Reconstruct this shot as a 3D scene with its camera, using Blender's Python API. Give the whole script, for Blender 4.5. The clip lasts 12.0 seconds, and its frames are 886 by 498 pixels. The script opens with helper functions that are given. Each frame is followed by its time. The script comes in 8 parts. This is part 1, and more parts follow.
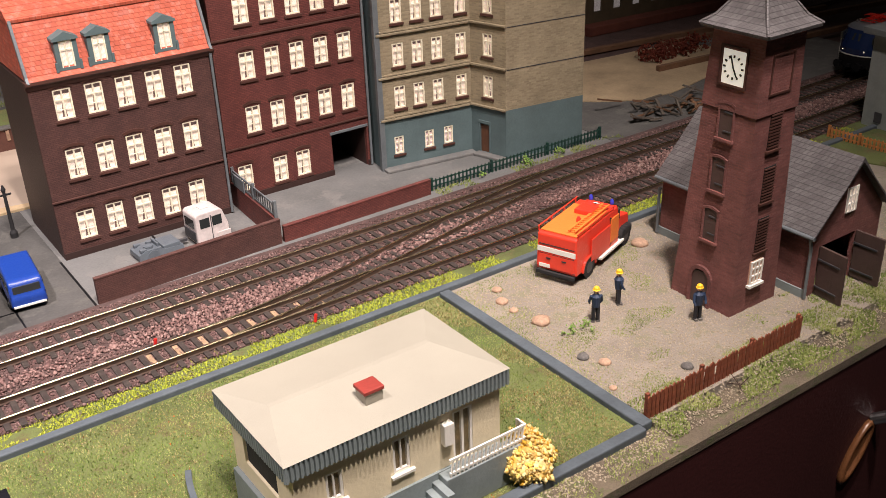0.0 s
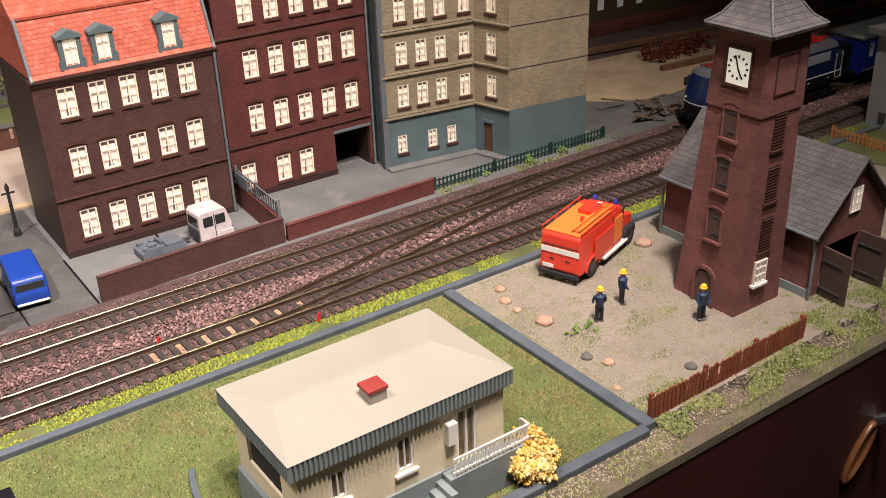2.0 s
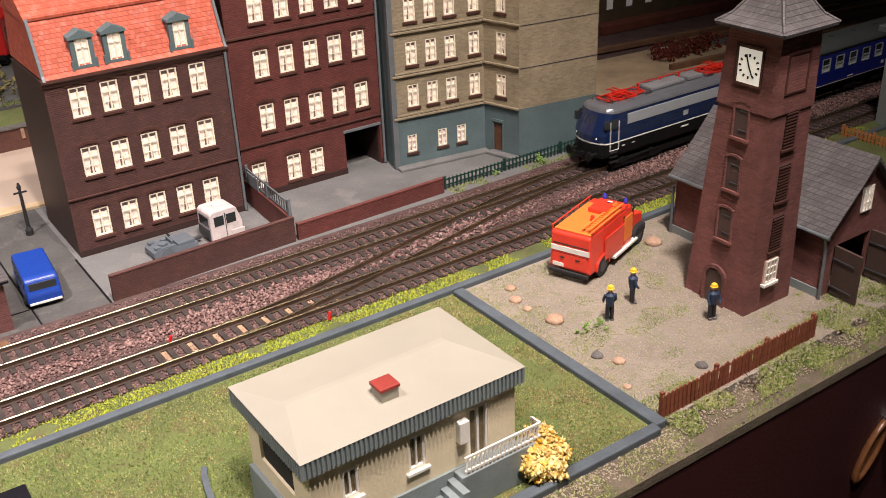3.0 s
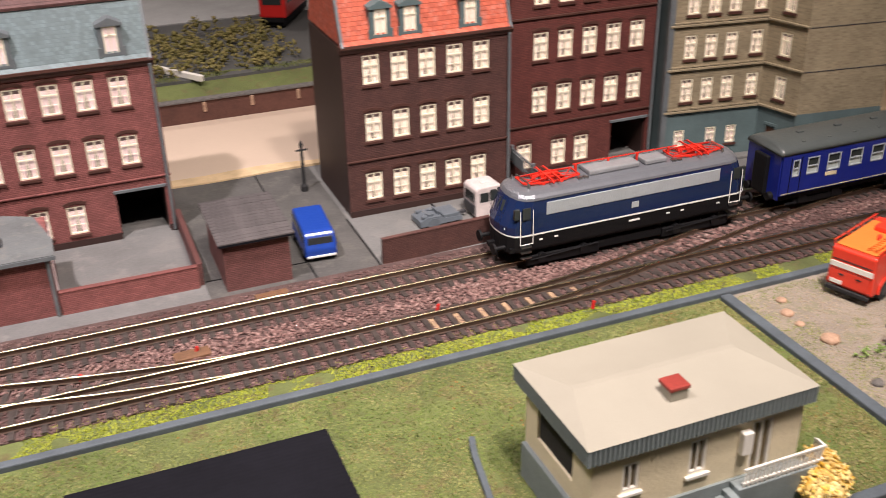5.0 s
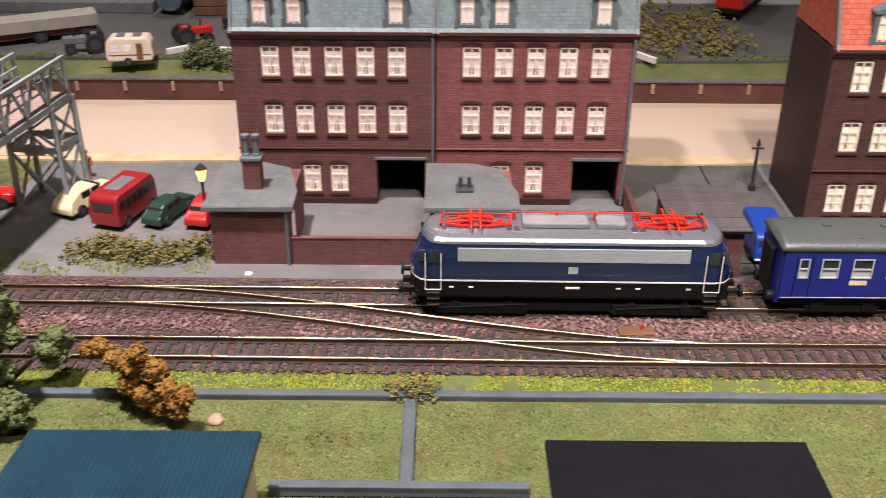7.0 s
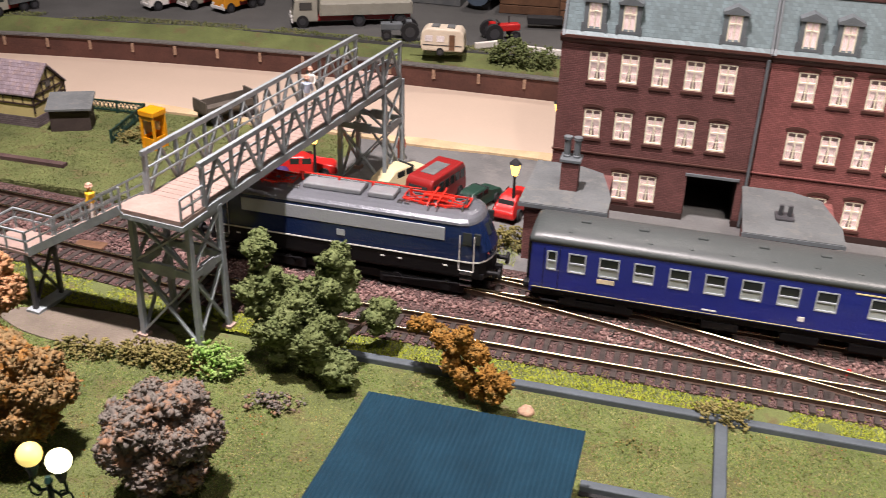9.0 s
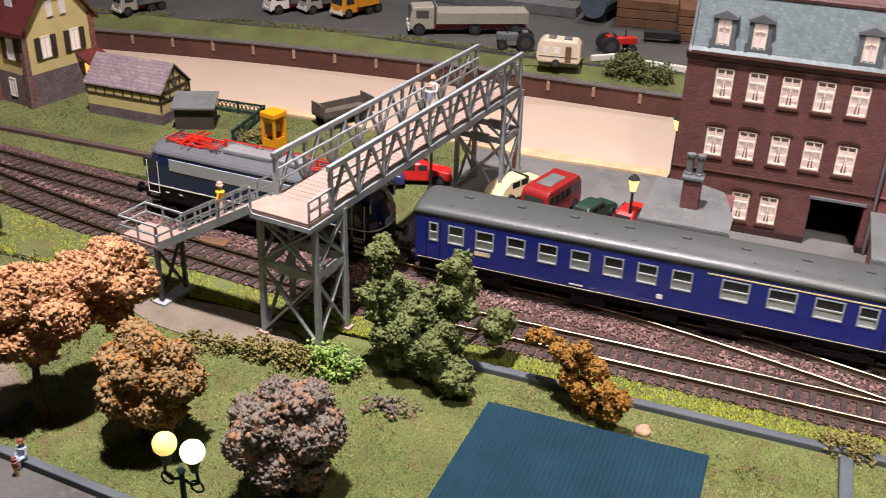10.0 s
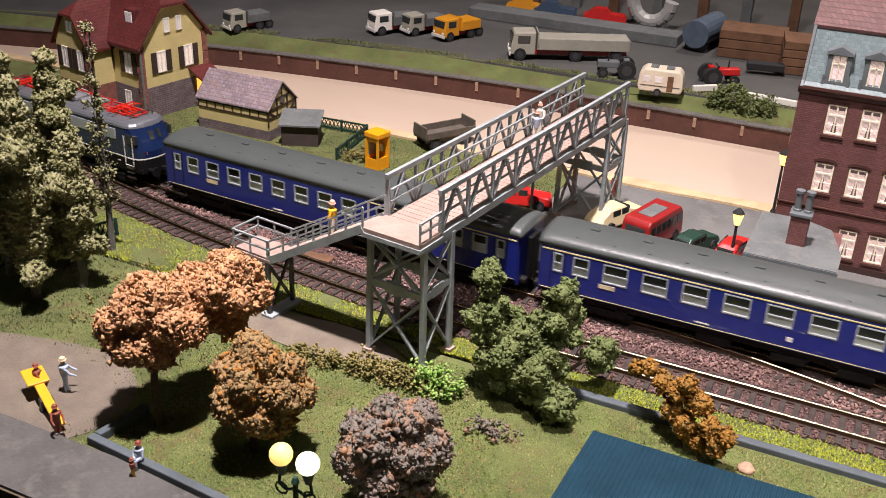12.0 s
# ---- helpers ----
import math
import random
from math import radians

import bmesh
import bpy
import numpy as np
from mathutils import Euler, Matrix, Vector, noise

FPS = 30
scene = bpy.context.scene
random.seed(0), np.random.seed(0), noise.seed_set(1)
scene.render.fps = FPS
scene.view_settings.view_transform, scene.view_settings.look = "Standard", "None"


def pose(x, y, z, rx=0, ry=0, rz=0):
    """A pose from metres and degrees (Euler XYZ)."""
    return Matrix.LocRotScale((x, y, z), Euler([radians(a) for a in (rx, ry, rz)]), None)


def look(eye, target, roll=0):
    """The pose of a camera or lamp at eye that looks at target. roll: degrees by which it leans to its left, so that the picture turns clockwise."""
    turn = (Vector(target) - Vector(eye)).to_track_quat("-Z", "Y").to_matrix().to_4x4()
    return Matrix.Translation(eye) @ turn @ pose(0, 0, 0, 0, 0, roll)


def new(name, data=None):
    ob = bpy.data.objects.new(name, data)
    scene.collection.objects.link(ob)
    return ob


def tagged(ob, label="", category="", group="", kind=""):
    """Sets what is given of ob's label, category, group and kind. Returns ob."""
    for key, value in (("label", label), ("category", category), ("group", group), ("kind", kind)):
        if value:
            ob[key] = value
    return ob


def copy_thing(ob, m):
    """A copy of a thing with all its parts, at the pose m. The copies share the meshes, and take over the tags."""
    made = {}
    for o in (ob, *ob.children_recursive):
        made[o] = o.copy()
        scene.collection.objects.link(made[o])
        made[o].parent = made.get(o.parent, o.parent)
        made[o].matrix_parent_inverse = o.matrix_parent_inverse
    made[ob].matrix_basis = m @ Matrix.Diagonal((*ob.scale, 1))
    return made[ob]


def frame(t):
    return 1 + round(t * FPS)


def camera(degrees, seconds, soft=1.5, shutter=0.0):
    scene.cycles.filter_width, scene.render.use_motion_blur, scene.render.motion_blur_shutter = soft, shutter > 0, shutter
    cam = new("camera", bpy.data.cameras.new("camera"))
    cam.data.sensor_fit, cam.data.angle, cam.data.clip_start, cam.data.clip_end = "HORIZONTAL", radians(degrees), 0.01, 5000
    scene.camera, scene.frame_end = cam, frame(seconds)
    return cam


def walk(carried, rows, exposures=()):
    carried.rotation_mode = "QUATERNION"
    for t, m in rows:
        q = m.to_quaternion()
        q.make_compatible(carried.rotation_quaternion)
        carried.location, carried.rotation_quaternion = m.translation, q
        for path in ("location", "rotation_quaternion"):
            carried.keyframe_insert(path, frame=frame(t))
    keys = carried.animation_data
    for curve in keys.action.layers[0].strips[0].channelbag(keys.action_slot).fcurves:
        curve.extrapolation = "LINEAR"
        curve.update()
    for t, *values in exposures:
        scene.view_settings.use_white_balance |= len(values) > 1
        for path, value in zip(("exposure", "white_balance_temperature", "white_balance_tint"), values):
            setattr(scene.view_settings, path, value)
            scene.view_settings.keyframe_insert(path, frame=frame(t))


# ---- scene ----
cam = camera(47.9, 12.0, soft=0.8, shutter=0.4)
ROWS = [
    (0, (0.04194, -0.00380, 0.26810), (0.06222, 0.02562, 0.25014), -2.2),
    (0.5, (0.04194, -0.00372, 0.26808), (0.06222, 0.02570, 0.25012), -2.2),
    (1, (0.04156, -0.00374, 0.26802), (0.06184, 0.02570, 0.25008), -2.1),
    (1.5, (0.04188, -0.00386, 0.26836), (0.06212, 0.02558, 0.25038), -2.1),
    (2, (0.04138, -0.00294, 0.26812), (0.06160, 0.02652, 0.25012), -2.1),
    (2.5, (0.04138, -0.00326, 0.26804), (0.06154, 0.02624, 0.25006), -2.1),
    (2.7, (0.04136, -0.00314, 0.26798), (0.06148, 0.02640, 0.25000), -2.2),
    (4.3, (0.01782, 0.00508, 0.27192), (0.03460, 0.03642, 0.25358), -1.7),
    (4.5, (0.01612, 0.00850, 0.27192), (0.03188, 0.04034, 0.25354), -1.5),
    (5, (0.00362, 0.01648, 0.27072), (0.01670, 0.04954, 0.25238), -1.2),
    (5.5, (-0.01114, 0.01966, 0.27144), (-0.00134, 0.05384, 0.25314), -0.8),
    (6, (-0.02772, 0.02490, 0.27020), (-0.02178, 0.05994, 0.25184), -0.4),
    (6.5, (-0.04132, 0.02700, 0.26898), (-0.03866, 0.06228, 0.25030), -0.1),
    (7, (-0.05432, 0.02732, 0.26926), (-0.05446, 0.06268, 0.25056), 0.3),
    (7.5, (-0.06814, 0.02688, 0.26938), (-0.07078, 0.06214, 0.25068), 0.7),
    (7.7, (-0.07402, 0.02698, 0.26906), (-0.07770, 0.06212, 0.25030), 1.1),
    (9.3, (-0.11022, 0.01568, 0.27128), (-0.11994, 0.04966, 0.25254), 1.8),
    (9.5, (-0.11350, 0.01548, 0.27112), (-0.12402, 0.04920, 0.25234), 1.8),
    (10, (-0.12010, 0.01214, 0.27206), (-0.13206, 0.04550, 0.25352), 1.9),
    (10.5, (-0.12422, 0.00890, 0.27362), (-0.13724, 0.04196, 0.25528), 2.0),
    (11, (-0.12814, 0.00586, 0.27458), (-0.14206, 0.03866, 0.25638), 2.1),
    (11.5, (-0.13094, 0.00392, 0.27528), (-0.14542, 0.03654, 0.25722), 2.2),
    (12, (-0.13252, 0.00198, 0.27682), (-0.14740, 0.03448, 0.25886), 2.2),
]
walk(cam, [(t, look(e, g, r)) for t, e, g, r in ROWS],
     exposures=[(0.0, 0.0), (2.7, -0.02), (4.5, -0.10), (6.0, -0.18), (9.0, -0.14), (12.0, -0.08)])

# ---- world and lamps: a dim hall, warm lamps over the layout and an added fill lamp behind ----
world = bpy.data.worlds.new("hall")
scene.world = world
world.use_nodes = True
world.node_tree.nodes["Background"].inputs[0].default_value = (1.0, 0.86, 0.72, 1)
world.node_tree.nodes["Background"].inputs[1].default_value = 0.020


def lamp(x, y, z, tx, ty, size, watts, colour, spread=100):
    d = bpy.data.lights.new("hall_lamp", "AREA")
    d.shape, d.size, d.energy, d.color, d.spread = "DISK", size, watts, colour, radians(spread)
    ob = new("hall_lamp", d)
    ob.matrix_world = look((x, y, z), (tx, ty, 0))
    return ob


WARM = (1.0, 0.865, 0.82)
lamp(0.12, -0.12, 1.0, 0.16, 0.46, 0.07, 1.28, WARM, 52)
lamp(-0.28, 0.27, 1.05, -0.37, 0.40, 0.055, 7.0, (1.0, 0.875, 0.89), 84)
lamp(0.26, 0.04, 1.0, 0.345, 0.40, 0.06, 1.55, WARM, 57)
# unseen fill lamp, added only to brighten the rear lorry lot
lamp(-0.15, 1.30, 1.05, -0.15, 1.12, 0.12, 1.5, WARM, 84)

# ---- small tools: all lengths below are millimetres ----
MM = 0.001


def mesh_of(name, bm, material, smooth=False):
    bmesh.ops.recalc_face_normals(bm, faces=bm.faces[:])
    bmesh.ops.scale(bm, vec=(MM, MM, MM), verts=bm.verts[:])
    me = bpy.data.meshes.new(name)
    bm.to_mesh(me)
    bm.free()
    me.materials.append(material)
    if smooth:
        me.polygons.foreach_set("use_smooth", [True] * len(me.polygons))
    return me


def at(x=0, y=0, z=0, rx=0, ry=0, rz=0):
    return pose(x * MM, y * MM, z * MM, rx, ry, rz)


def part(name, bm, material, parent, label="", m=None, smooth=False):
    ob = new(name, mesh_of(name, bm, material, smooth))
    ob.parent = parent
    if m is not None:
        ob.matrix_basis = m
    return tagged(ob, label)


def again(ob, parent, m):
    """One more object on the same mesh, with the parts under it."""
    o = new(ob.name.split(".")[0], ob.data)
    o.parent = parent
    o.matrix_basis = m
    for c in ob.children:
        again(c, o, c.matrix_basis.copy())
    return o


def thing(name, m, label, category, group="", kind=""):
    ob = new(name)
    ob.empty_display_size = 0.01
    ob.matrix_basis = m
    return tagged(ob, label, category, group, kind)


def structure(name, bm, material, label, category="", smooth=False):
    ob = new(name, mesh_of(name, bm, material, smooth))
    return tagged(ob, label, category, kind="structure")


def single(name, bm, material, m, label, category, group="", smooth=False, kind=""):
    ob = new(name, mesh_of(name, bm, material, smooth))
    ob.matrix_basis = m
    return tagged(ob, label, category, group, kind)


def BM():
    return bmesh.new()


def box(bm, x0, y0, z0, x1, y1, z1, m=None, bevel=0.0):
    c = [(x, y, z) for x in (x0, x1) for y in (y0, y1) for z in (z0, z1)]
    v = [bm.verts.new(p) for p in c]
    fs = [bm.faces.new([v[i] for i in f]) for f in ((0, 1, 3, 2), (4, 6, 7, 5), (0, 4, 5, 1), (2, 3, 7, 6), (0, 2, 6, 4), (1, 5, 7, 3))]
    if bevel:
        es = list({e for f in fs for e in f.edges})
        r = bmesh.ops.bevel(bm, geom=es, offset=bevel, segments=2, affect="EDGES", profile=0.5)
        v = list({w for f in r["faces"] for w in f.verts} | {w for w in v if w.is_valid})
    if m is not None:
        bmesh.ops.transform(bm, matrix=m, verts=v)
    return bm


def beam(bm, a, b, w, d=None, up=(0, 0, 1)):
    """A square bar from a to b."""
    a, b = Vector(a), Vector(b)
    d = d or w
    t = (b - a).normalized()
    s = t.cross(Vector(up))
    if s.length < 1e-4:
        s = t.cross(Vector((1, 0, 0)))
    s.normalize()
    u = s.cross(t)
    v = [bm.verts.new(p + s * i * w / 2 + u * j * d / 2) for p in (a, b) for i, j in ((-1, -1), (1, -1), (1, 1), (-1, 1))]
    for f in ((3, 2, 1, 0), (4, 5, 6, 7), (0, 1, 5, 4), (1, 2, 6, 5), (2, 3, 7, 6), (3, 0, 4, 7)):
        bm.faces.new([v[i] for i in f])
    return bm


def rod(bm, a, b, r0, r1=None, n=8):
    a, b = Vector(a), Vector(b)
    r1 = r0 if r1 is None else r1
    q = (b - a).to_track_quat("Z", "Y")
    rings = []
    for p, r in ((a, r0), (b, r1)):
        rings.append([bm.verts.new(p + q @ Vector((r * math.cos(k * 2 * math.pi / n), r * math.sin(k * 2 * math.pi / n), 0))) for k in range(n)])
    for k in range(n):
        bm.faces.new((rings[0][k], rings[0][(k + 1) % n], rings[1][(k + 1) % n], rings[1][k]))
    bm.faces.new(rings[0][::-1])
    bm.faces.new(rings[1])
    return bm


def lathe(bm, rows, n=12, cx=0, cy=0):
    """rows of (radius, height) turned round the upright."""
    rings = [[bm.verts.new((cx + r * math.cos(k * 2 * math.pi / n), cy + r * math.sin(k * 2 * math.pi / n), z)) for k in range(n)] for r, z in rows]
    for a, b in zip(rings, rings[1:]):
        for k in range(n):
            bm.faces.new((a[k], a[(k + 1) % n], b[(k + 1) % n], b[k]))
    bm.faces.new(rings[0][::-1])
    bm.faces.new(rings[-1])
    return bm


def loft(bm, sections, caps=True):
    rings = [[bm.verts.new(p) for p in s] for s in sections]
    n = len(rings[0])
    for a, b in zip(rings, rings[1:]):
        for k in range(n):
            bm.faces.new((a[k], a[(k + 1) % n], b[(k + 1) % n], b[k]))
    if caps:
        bm.faces.new(rings[0][::-1])
        bm.faces.new(rings[-1])
    return bm


def prism(bm, pts, z0, z1):
    return loft(bm, [[(x, y, z0) for x, y in pts], [(x, y, z1) for x, y in pts]])


def holed(bm, w, h, thick, holes, x0=0.0):
    """An upright wall of width w and height h, its face at y = 0, with square holes (x0, z0, x1, z1) right through it."""
    xs = sorted({x0, x0 + w, *[v for o in holes for v in (o[0], o[2])]})
    zs = sorted({0, h, *[v for o in holes for v in (o[1], o[3])]})
    xs = [x for x in xs if x0 <= x <= x0 + w]
    zs = [z for z in zs if 0 <= z <= h]
    cache = {}

    def vert(x, y, z):
        k = (x, y, z)
        if k not in cache:
            cache[k] = bm.verts.new(k)
        return cache[k]

    def full(i, j):
        if not (0 <= i < len(xs) - 1 and 0 <= j < len(zs) - 1):
            return False
        cx, cz = (xs[i] + xs[i + 1]) / 2, (zs[j] + zs[j + 1]) / 2
        return not any(o[0] < cx < o[2] and o[1] < cz < o[3] for o in holes)
    for i in range(len(xs) - 1):
        for j in range(len(zs) - 1):
            if not full(i, j):
                continue
            a, b, c, d = xs[i], xs[i + 1], zs[j], zs[j + 1]
            bm.faces.new((vert(a, 0, c), vert(b, 0, c), vert(b, 0, d), vert(a, 0, d)))
            bm.faces.new((vert(a, thick, c), vert(a, thick, d), vert(b, thick, d), vert(b, thick, c)))
            for di, dj, p, q in ((-1, 0, (a, c), (a, d)), (1, 0, (b, c), (b, d)), (0, -1, (a, c), (b, c)), (0, 1, (a, d), (b, d))):
                if not full(i + di, j + dj):
                    bm.faces.new((vert(p[0], 0, p[1]), vert(q[0], 0, q[1]), vert(q[0], thick, q[1]), vert(p[0], thick, p[1])))
    return bm


# ---- materials ----
def mat(name, colour, rough=0.7, metal=0.0, vary=0.25, scale=0.08, bump=0.2, bump_scale=0.6, second=None, pattern="", pscale=1.0, emit=None, spec=0.5, gap=None, coat=0.0):
    """scale: spots per millimetre. second: a colour that shows in blots. pattern: bricks, tiles, ribs or cords, pscale mm wide."""
    m = bpy.data.materials.new(name)
    m.use_nodes = True
    nt = m.node_tree
    N, L = nt.nodes.new, nt.links.new
    p = nt.nodes["Principled BSDF"]
    p.inputs["Roughness"].default_value = rough
    p.inputs["Metallic"].default_value = metal
    p.inputs["Specular IOR Level"].default_value = spec
    p.inputs["Coat Weight"].default_value = coat
    tc = N("ShaderNodeTexCoord")
    mp = N("ShaderNodeMapping")
    mp.inputs["Scale"].default_value = (1000, 1000, 1000)
    L(tc.outputs["Object"], mp.inputs["Vector"])
    info = N("ShaderNodeObjectInfo")

    def noise_tex(s, detail=5.0, rough_=0.6):
        n = N("ShaderNodeTexNoise")
        n.inputs["Scale"].default_value = s
        n.inputs["Detail"].default_value = detail
        n.inputs["Roughness"].default_value = rough_
        L(mp.outputs[0], n.inputs["Vector"])
        return n
    big, fine = noise_tex(scale), noise_tex(bump_scale, 3.0)
    c1 = (*colour, 1)
    dark = tuple(c * (1 - vary) for c in colour)
    lite = tuple(min(1, c * (1 + vary)) for c in colour)
    ramp = N("ShaderNodeValToRGB")
    ramp.color_ramp.elements[0].position, ramp.color_ramp.elements[1].position = 0.3, 0.72
    ramp.color_ramp.elements[0].color, ramp.color_ramp.elements[1].color = (*dark, 1), (*lite, 1)
    L(big.outputs["Fac"], ramp.inputs[0])
    out = ramp.outputs[0]
    if second:
        r2 = N("ShaderNodeValToRGB")
        r2.color_ramp.elements[0].position, r2.color_ramp.elements[1].position = 0.52, 0.62
        n2 = noise_tex(scale * 2.3, 6.0, 0.7)
        L(n2.outputs["Fac"], r2.inputs[0])
        mx = N("ShaderNodeMix")
        mx.data_type = "RGBA"
        L(r2.outputs[0], mx.inputs["Factor"])
        L(out, mx.inputs["A"])
        mx.inputs["B"].default_value = (*second, 1)
        out = mx.outputs["Result"]
    mf = N("ShaderNodeMix")
    mf.data_type, mf.blend_type = "RGBA", "MULTIPLY"
    mf.inputs["Factor"].default_value = min(1.0, vary * 1.6)
    fr = N("ShaderNodeValToRGB")
    fr.color_ramp.elements[0].position, fr.color_ramp.elements[1].position = 0.25, 0.6
    fr.color_ramp.elements[0].color = (0.55, 0.55, 0.55, 1)
    L(fine.outputs["Fac"], fr.inputs[0])
    L(out, mf.inputs["A"])
    L(fr.outputs[0], mf.inputs["B"])
    out = mf.outputs["Result"]
    height = fine.outputs["Fac"]
    if pattern:
        sep, comb, add = N("ShaderNodeSeparateXYZ"), N("ShaderNodeCombineXYZ"), N("ShaderNodeMath")
        L(mp.outputs[0], sep.inputs[0])
        if pattern in ("bricks", "tiles"):
            L(sep.outputs["X"], add.inputs[0])
            L(sep.outputs["Y"], add.inputs[1])
            L(add.outputs[0], comb.inputs["X"])
            L(sep.outputs["Z"], comb.inputs["Y"])
            b = N("ShaderNodeTexBrick")
            b.inputs["Scale"].default_value = 1.0
            b.inputs["Brick Width"].default_value = pscale
            b.inputs["Row Height"].default_value = pscale * (0.36 if pattern == "bricks" else 0.8)
            b.inputs["Mortar Size"].default_value = pscale * 0.06
            b.inputs["Mortar Smooth"].default_value = 0.3
            b.inputs["Color1"].default_value = (1, 1, 1, 1)
            b.inputs["Color2"].default_value = (0.72, 0.70, 0.70, 1)
            g = gap or (0.55, 0.5, 0.48)
            b.inputs["Mortar"].default_value = (*g, 1)
            L(comb.outputs[0], b.inputs["Vector"])
            mb = N("ShaderNodeMix")
            mb.data_type, mb.blend_type = "RGBA", "MULTIPLY"
            mb.inputs["Factor"].default_value = 1.0
            L(out, mb.inputs["A"])
            L(b.outputs["Color"], mb.inputs["B"])
            out = mb.outputs["Result"]
            inv = N("ShaderNodeMath")
            inv.operation = "SUBTRACT"
            inv.inputs[0].default_value = 1.0
            L(b.outputs["Fac"], inv.inputs[1])
            height = inv.outputs[0]
        else:
            w = N("ShaderNodeTexWave")
            w.bands_direction = {"ribs": "X", "cords": "Z", "rows": "Y"}[pattern]
            w.inputs["Scale"].default_value = 0.314 / pscale
            w.inputs["Distortion"].default_value = 0.0
            L(mp.outputs[0], w.inputs["Vector"])
            height = w.outputs["Fac"]
    bp = N("ShaderNodeBump")
    bp.inputs["Strength"].default_value = bump
    bp.inputs["Distance"].default_value = 0.0009
    L(height, bp.inputs["Height"])
    L(bp.outputs[0], p.inputs["Normal"])
    hv = N("ShaderNodeHueSaturation")
    mr = N("ShaderNodeMapRange")
    mr.inputs["To Min"].default_value, mr.inputs["To Max"].default_value = 1 - vary * 0.4, 1 + vary * 0.4
    L(info.outputs["Random"], mr.inputs["Value"])
    L(mr.outputs[0], hv.inputs["Value"])
    L(out, hv.inputs["Color"])
    L(hv.outputs[0], p.inputs["Base Color"])
    if emit:
        L(hv.outputs[0], p.inputs["Emission Color"])
        p.inputs["Emission Strength"].default_value = emit
    return m


def island_mat(name, colours, rough=0.85, patch=0.05, mixed=0.45):
    """For loose bits in one mesh: each bit takes one of the colours, by chance and by the patch that it lies in (patch: spots per millimetre)."""
    m = bpy.data.materials.new(name)
    m.use_nodes = True
    nt = m.node_tree
    N, L = nt.nodes.new, nt.links.new
    p = nt.nodes["Principled BSDF"]
    p.inputs["Roughness"].default_value = rough
    p.inputs["Specular IOR Level"].default_value = 0.25
    g = N("ShaderNodeNewGeometry")
    tc = N("ShaderNodeTexCoord")
    n = N("ShaderNodeTexNoise")
    n.inputs["Scale"].default_value = patch * 1000
    n.inputs["Detail"].default_value = 4.0
    L(tc.outputs["Object"], n.inputs["Vector"])
    mr = N("ShaderNodeMapRange")
    mr.inputs["From Min"].default_value, mr.inputs["From Max"].default_value = 0.3, 0.7
    L(n.outputs["Fac"], mr.inputs["Value"])
    mx = N("ShaderNodeMix")
    mx.inputs["Factor"].default_value = mixed
    L(g.outputs["Random Per Island"], mx.inputs["A"])
    L(mr.outputs[0], mx.inputs["B"])
    r = N("ShaderNodeValToRGB")
    r.color_ramp.interpolation = "LINEAR"
    while len(r.color_ramp.elements) < len(colours):
        r.color_ramp.elements.new(0.5)
    for i, (e, c) in enumerate(zip(r.color_ramp.elements, colours)):
        e.position, e.color = i / (len(colours) - 1), (*c, 1)
    L(mx.outputs["Result"], r.inputs[0])
    L(r.outputs[0], p.inputs["Base Color"])
    return m


def glow(name, colour, strength):
    m = bpy.data.materials.new(name)
    m.use_nodes = True
    p = m.node_tree.nodes["Principled BSDF"]
    p.inputs["Base Color"].default_value = (*colour, 1)
    p.inputs["Emission Color"].default_value = (*colour, 1)
    p.inputs["Emission Strength"].default_value = strength
    return m


def curtain_mat(name, colour, strength):
    """A lit paper curtain with folds, seen behind the window bars."""
    m = mat(name, colour, 0.9, vary=0.12, scale=0.25, bump=0.0, bump_scale=1.2)
    nt = m.node_tree
    p = nt.nodes["Principled BSDF"]
    src = p.inputs["Base Color"].links[0].from_socket
    w = nt.nodes.new("ShaderNodeTexWave")
    w.inputs["Scale"].default_value = 0.5
    w.inputs["Distortion"].default_value = 2.5
    w.inputs["Detail"].default_value = 1.0
    mp = [n for n in nt.nodes if n.type == "MAPPING"][0]
    nt.links.new(mp.outputs[0], w.inputs["Vector"])
    r = nt.nodes.new("ShaderNodeValToRGB")
    r.color_ramp.elements[0].color, r.color_ramp.elements[0].position = (0.62, 0.52, 0.55, 1), 0.05
    r.color_ramp.elements[1].color, r.color_ramp.elements[1].position = (1, 1, 1, 1), 0.45
    nt.links.new(w.outputs["Fac"], r.inputs[0])
    mx = nt.nodes.new("ShaderNodeMix")
    mx.data_type, mx.blend_type = "RGBA", "MULTIPLY"
    mx.inputs["Factor"].default_value = 1.0
    nt.links.new(src, mx.inputs["A"])
    nt.links.new(r.outputs[0], mx.inputs["B"])
    nt.links.new(mx.outputs["Result"], p.inputs["Base Color"])
    nt.links.new(mx.outputs["Result"], p.inputs["Emission Color"])
    p.inputs["Emission Strength"].default_value = strength
    return m


